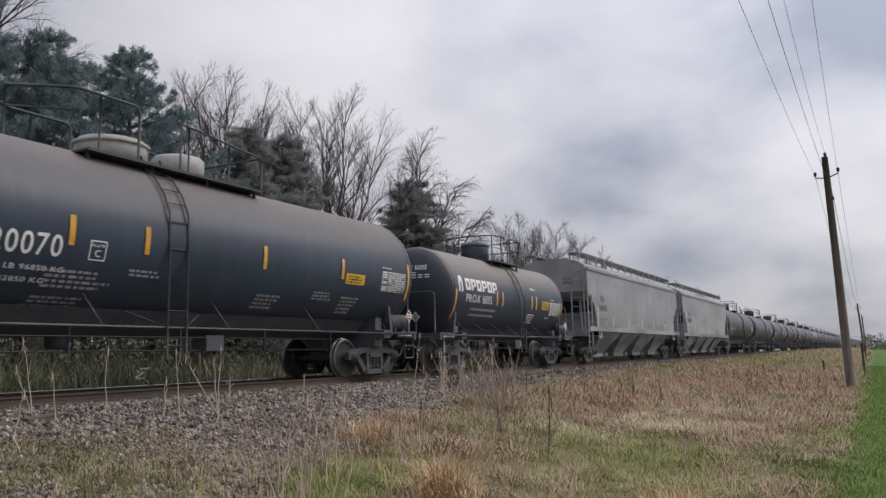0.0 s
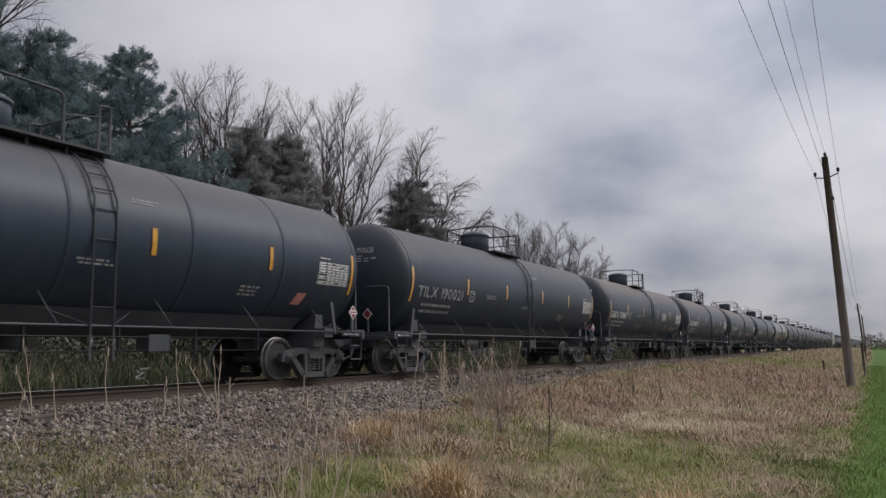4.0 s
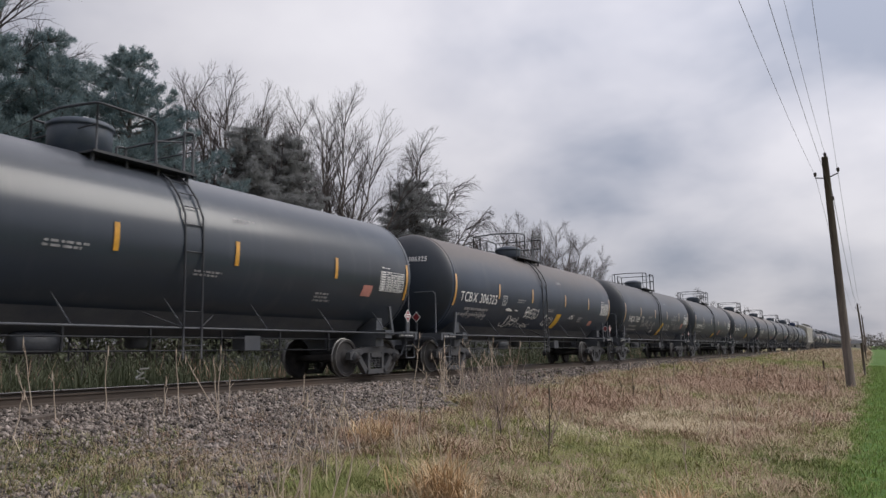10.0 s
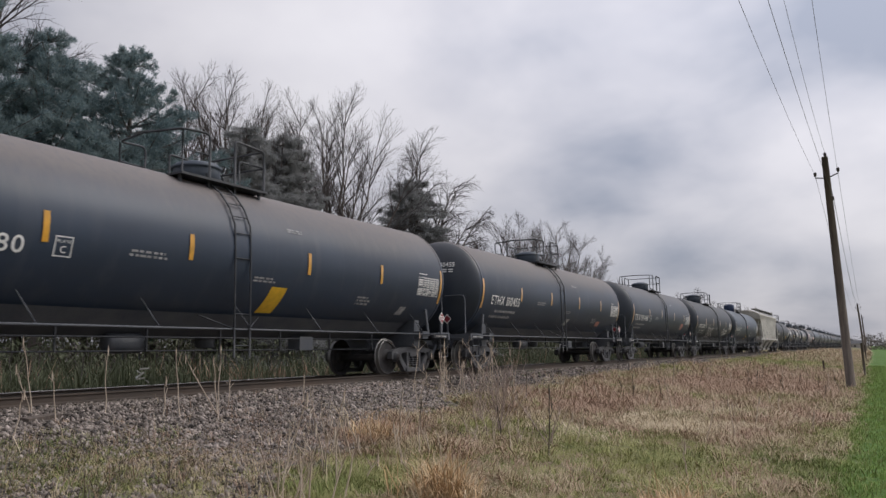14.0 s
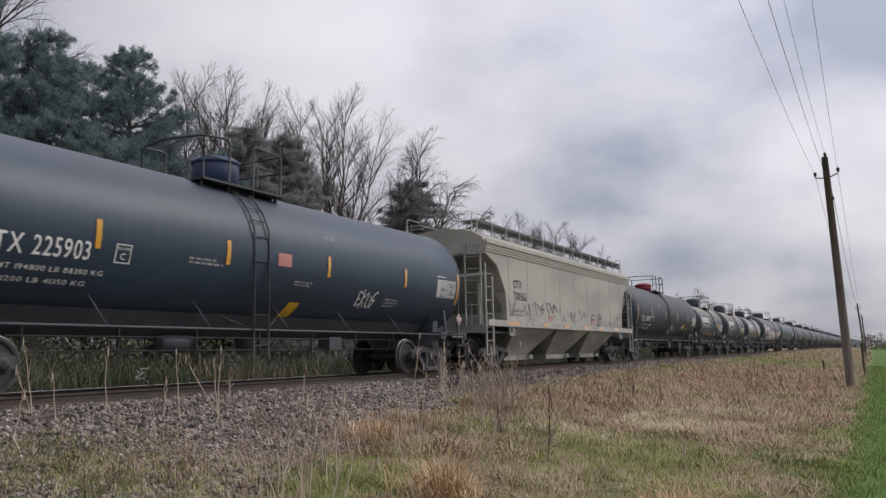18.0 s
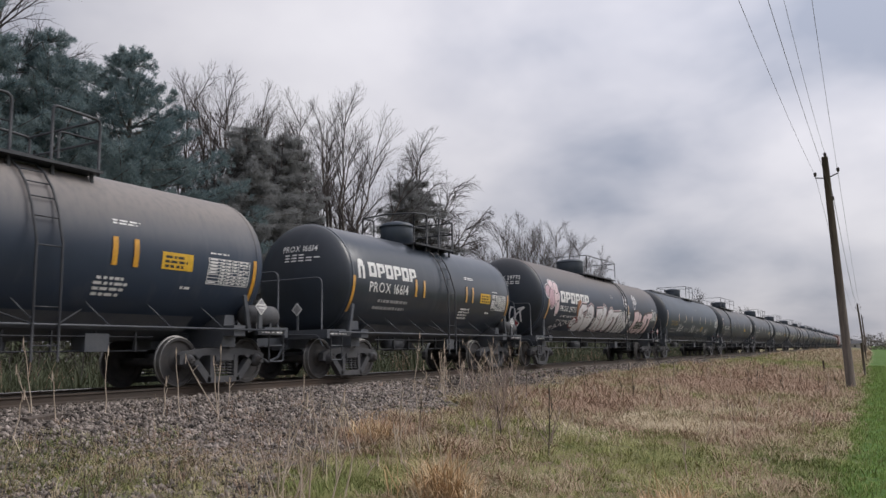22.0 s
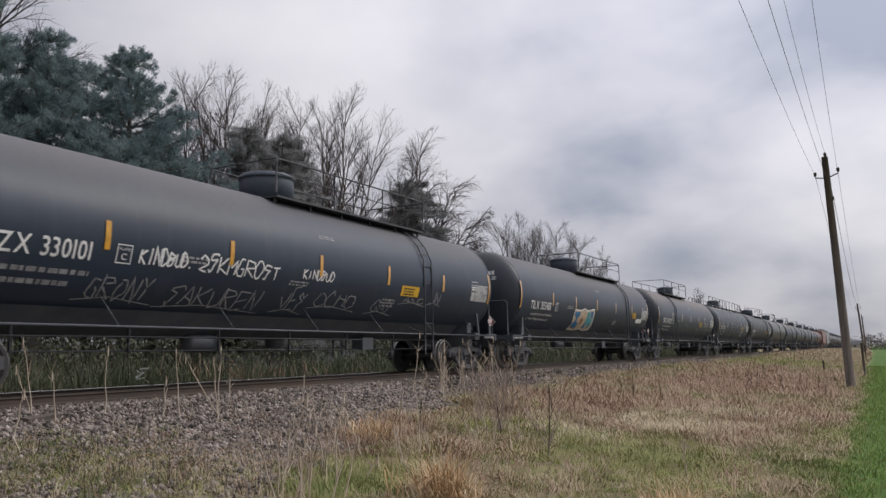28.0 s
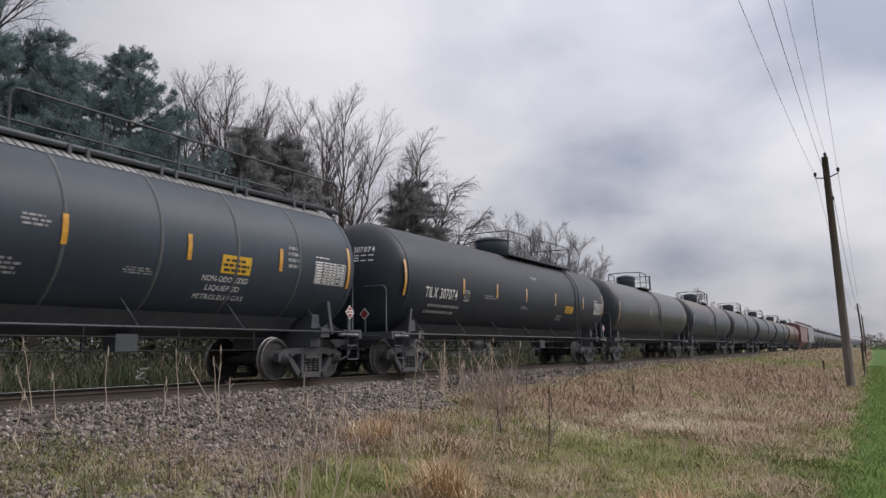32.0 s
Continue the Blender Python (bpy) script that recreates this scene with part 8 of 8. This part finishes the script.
# ---- line of poles, wires, posts and small things ----
M["pole"] = mat("pole_wood", (0.075, 0.062, 0.055), 0.9, second=(0.15, 0.12, 0.10), scale=3, bump=0.4, stretch=(4, 4, 0.4))
M["wire"] = mat("wire_dark", (0.13, 0.13, 0.14), 0.6, 0.3)
M["ceramic"] = mat("insulator_brown", (0.06, 0.05, 0.05), 0.3)


def utility_pole(base, top, r, seed, arms=True):
    pole = tagged(new("utility_pole"), label="weathered dark wooden utility pole standing in grass", category="utility pole", group="line of poles")
    pole.location = base
    b, t = Vector((0, 0, -0.2)), Vector(top) - Vector(base)
    g = Geo()
    g.tube([b, t * 0.5, t], [r, r * 0.86, r * 0.7], 12)
    part("shaft", g, [M["pole"]], pole)
    if arms:
        g = Geo()
        c = t * 0.905
        for s, hgt in ((-1, 0.06), (1, 0.16)):
            g.tube([c, c + Vector((s * 0.40, 0, hgt))], 0.026, 6)
            g.tube([c + Vector((s * 0.40, 0, hgt)), c + Vector((s * 0.40, 0, hgt + 0.10))], 0.018, 6)
        part("bracket", g, [M["wire"]], pole)
        for p in (c + Vector((-0.40, 0, 0.20)), c + Vector((0.40, 0, 0.30)), t + Vector((0.02, 0, 0.10)), t * 0.815 + Vector((0.12, 0, 0))):
            g = Geo()
            g.lathe([(-0.09, 0.03), (-0.05, 0.06), (0.0, 0.05), (0.04, 0.065), (0.08, 0.03)], "Z", 10, 0, p)
            part("insulator", g, [M["ceramic"]], pole)
        g = Geo()
        g.tube([t + Vector((0, 0, -0.05)), t + Vector((0.02, 0, 0.05))], 0.02, 6)
        part("pin", g, [M["wire"]], pole)
    return pole


def build_line():
    utility_pole((-0.80, 32.85, ground_z(-0.8, 32.85)), (-1.03, 32.84, 7.76), 0.165, 1)
    utility_pole((-1.2, 155.0, -1.15), (-1.73, 155.0, 7.8), 0.19, 2)
    utility_pole((-1.2, 208.0, -1.15), (-1.65, 208.0, 7.6), 0.19, 3)
    utility_pole((-0.5, -18.0, -1.1), (-0.5, -18.0, 7.7), 0.165, 4)
    # wires: a long span over the lawn, then on down the line
    spans = [((-1.41, 32.83, 7.10), (-1.52, 13.4, 6.38), (-1.6, -18, 7.1)), ((-0.84, 32.85, 6.18), (-0.93, 11.7, 5.55), (-0.9, -18, 6.2)), ((-1.01, 32.84, 7.90), (-1.01, 16.7, 7.52), (-0.5, -18, 7.8)), ((-0.62, 32.85, 7.16), (-0.46, 15.4, 6.80), (0.0, -18, 7.1))]
    for a, m_, b in spans:
        a, m_, b = Vector(a), Vector(m_), Vector(b)
        pts = []
        t0 = (a.y - m_.y) / (a.y - b.y)
        for i in range(25):
            t = i / 24
            lag = [(t - t0) * (t - 1) / (t0 * 1.0), t * (t - 1) / (t0 * (t0 - 1)), t * (t - t0) / (1 - t0)]
            pts.append(a * lag[0] + m_ * lag[1] + b * lag[2])
        g = Geo()
        g.tube(pts, 0.005, 5)
        ob = new("overhead_wire", g.mesh("overhead_wire", M["wire"]))
        tagged(ob, label="dark overhead wire strung between wooden poles", category="wire", group="overhead wires")
        far = Vector((a.x - 0.5, 155.0, a.z))
        pts = [a.lerp(far, i / 16) - Vector((0, 0, 2.2 * 4 * (i / 16) * (1 - i / 16))) for i in range(17)]
        g = Geo()
        g.tube(pts, 0.007, 5)
        ob = new("overhead_wire", g.mesh("overhead_wire", M["wire"]))
        tagged(ob, label="dark overhead wire strung between wooden poles", category="wire", group="overhead wires")
    for x, y, h, r in ((-0.43, 45.7, 1.75, 0.065), (-0.62, 90.0, 1.7, 0.08), (-2.6, 52.0, 0.75, 0.06)):
        g = Geo()
        z = ground_z(x, y)
        g.tube([(x, y, z - 0.2), (x - 0.05, y, z + h)], [r, r * 0.9], 8)
        ob = new("post", g.mesh("post", M["pole"]))
        tagged(ob, label="short grey wooden post in the grass", category="post", group="posts along the lawn")
    # small white house far down the line
    house = tagged(new("house"), label="small white house far beyond the lawn", category="house")
    house.location = (-6.5, 470, -1.2)
    g = Geo()
    g.box((0, 0, 1.4), (6.0, 7.0, 2.8))
    part("wall", g, [M["dome_white"]], house)
    g = Geo()
    g.prism([(-3.7, 2.8), (3.7, 2.8), (0, 4.6)], -3.3, 3.3)
    part("roof", g, [M["truck"]], house)
    for xx in (-1.5, 1.5):
        g = Geo()
        g.box((xx, -3.51, 1.5), (0.9, 0.06, 1.1))
        part("window", g, [M["panel"]], house)
    # scrap of pale litter caught in the brush behind the rails
    g = Geo()
    rnd = random.Random(2)
    for i in range(5):
        g.box((rnd.uniform(-0.1, 0.1), rnd.uniform(-0.14, 0.14), 0.1 + 0.08 * i), (0.04, rnd.uniform(0.12, 0.3), 0.035), 0, Euler((rnd.uniform(-0.6, 0.6), rnd.uniform(-0.4, 0.4), rnd.uniform(-0.5, 0.5))))
    ob = new("litter", g.mesh("litter", M["dome_white"]))
    ob.location = (-16.0, 13.53, ground_z(-16, 13.5) + 0.5)
    tagged(ob, label="scrap of white plastic litter caught in brush", category="litter")
    # dark scrap of wood on the ballast
    g = Geo()
    g.box((0, 0, 0.03), (0.16, 0.55, 0.07), 0, Euler((0.05, 0.1, 0.15)))
    ob = new("wood_scrap", g.mesh("wood_scrap", M["pole"]))
    ob.location = (-9.9, 6.75, ground_z(-9.9, 6.75))
    tagged(ob, label="broken dark piece of wood lying on ballast", category="wood scrap")


build_line()


# ---- what moves ----
def along(t):
    """How far the train has come by t seconds: it slows a little."""
    return 17.6 * t - 0.0155 * t * t


def when(d):
    """The moment at which the train has come so far."""
    return (17.6 - math.sqrt(max(17.6 ** 2 - 4 * 0.0155 * d, 0.0))) / (2 * 0.0155)


def motions():
    for car, g in CARS:
        walk(car, [(t, pose(TRACK_X, g - along(t), 0)) for t in (0.0, 4.0, 8.0, 12.0, 16.0, 20.0, 24.0, 28.0, 32.0)])
    for wheels, y0, centre in WHEELSETS:
        # each wheelset rolls while it passes
        near, far = 28.0, 3.0
        steps = int((near - far) / 0.62)
        turn = math.degrees((near - far) / steps / 0.457)
        rows = [(0.0, pose(0, y0, 0.457))]
        for i in range(steps + 1):
            t = when(centre - near + (near - far) * i / steps)
            if 0.0 < t < 32.0:
                rows.append((t, pose(0, y0, 0.457, turn * len(rows))))
        walk(wheels, rows + [(32.0, rows[-1][1])])
    bpy.context.view_layer.update()


motions()
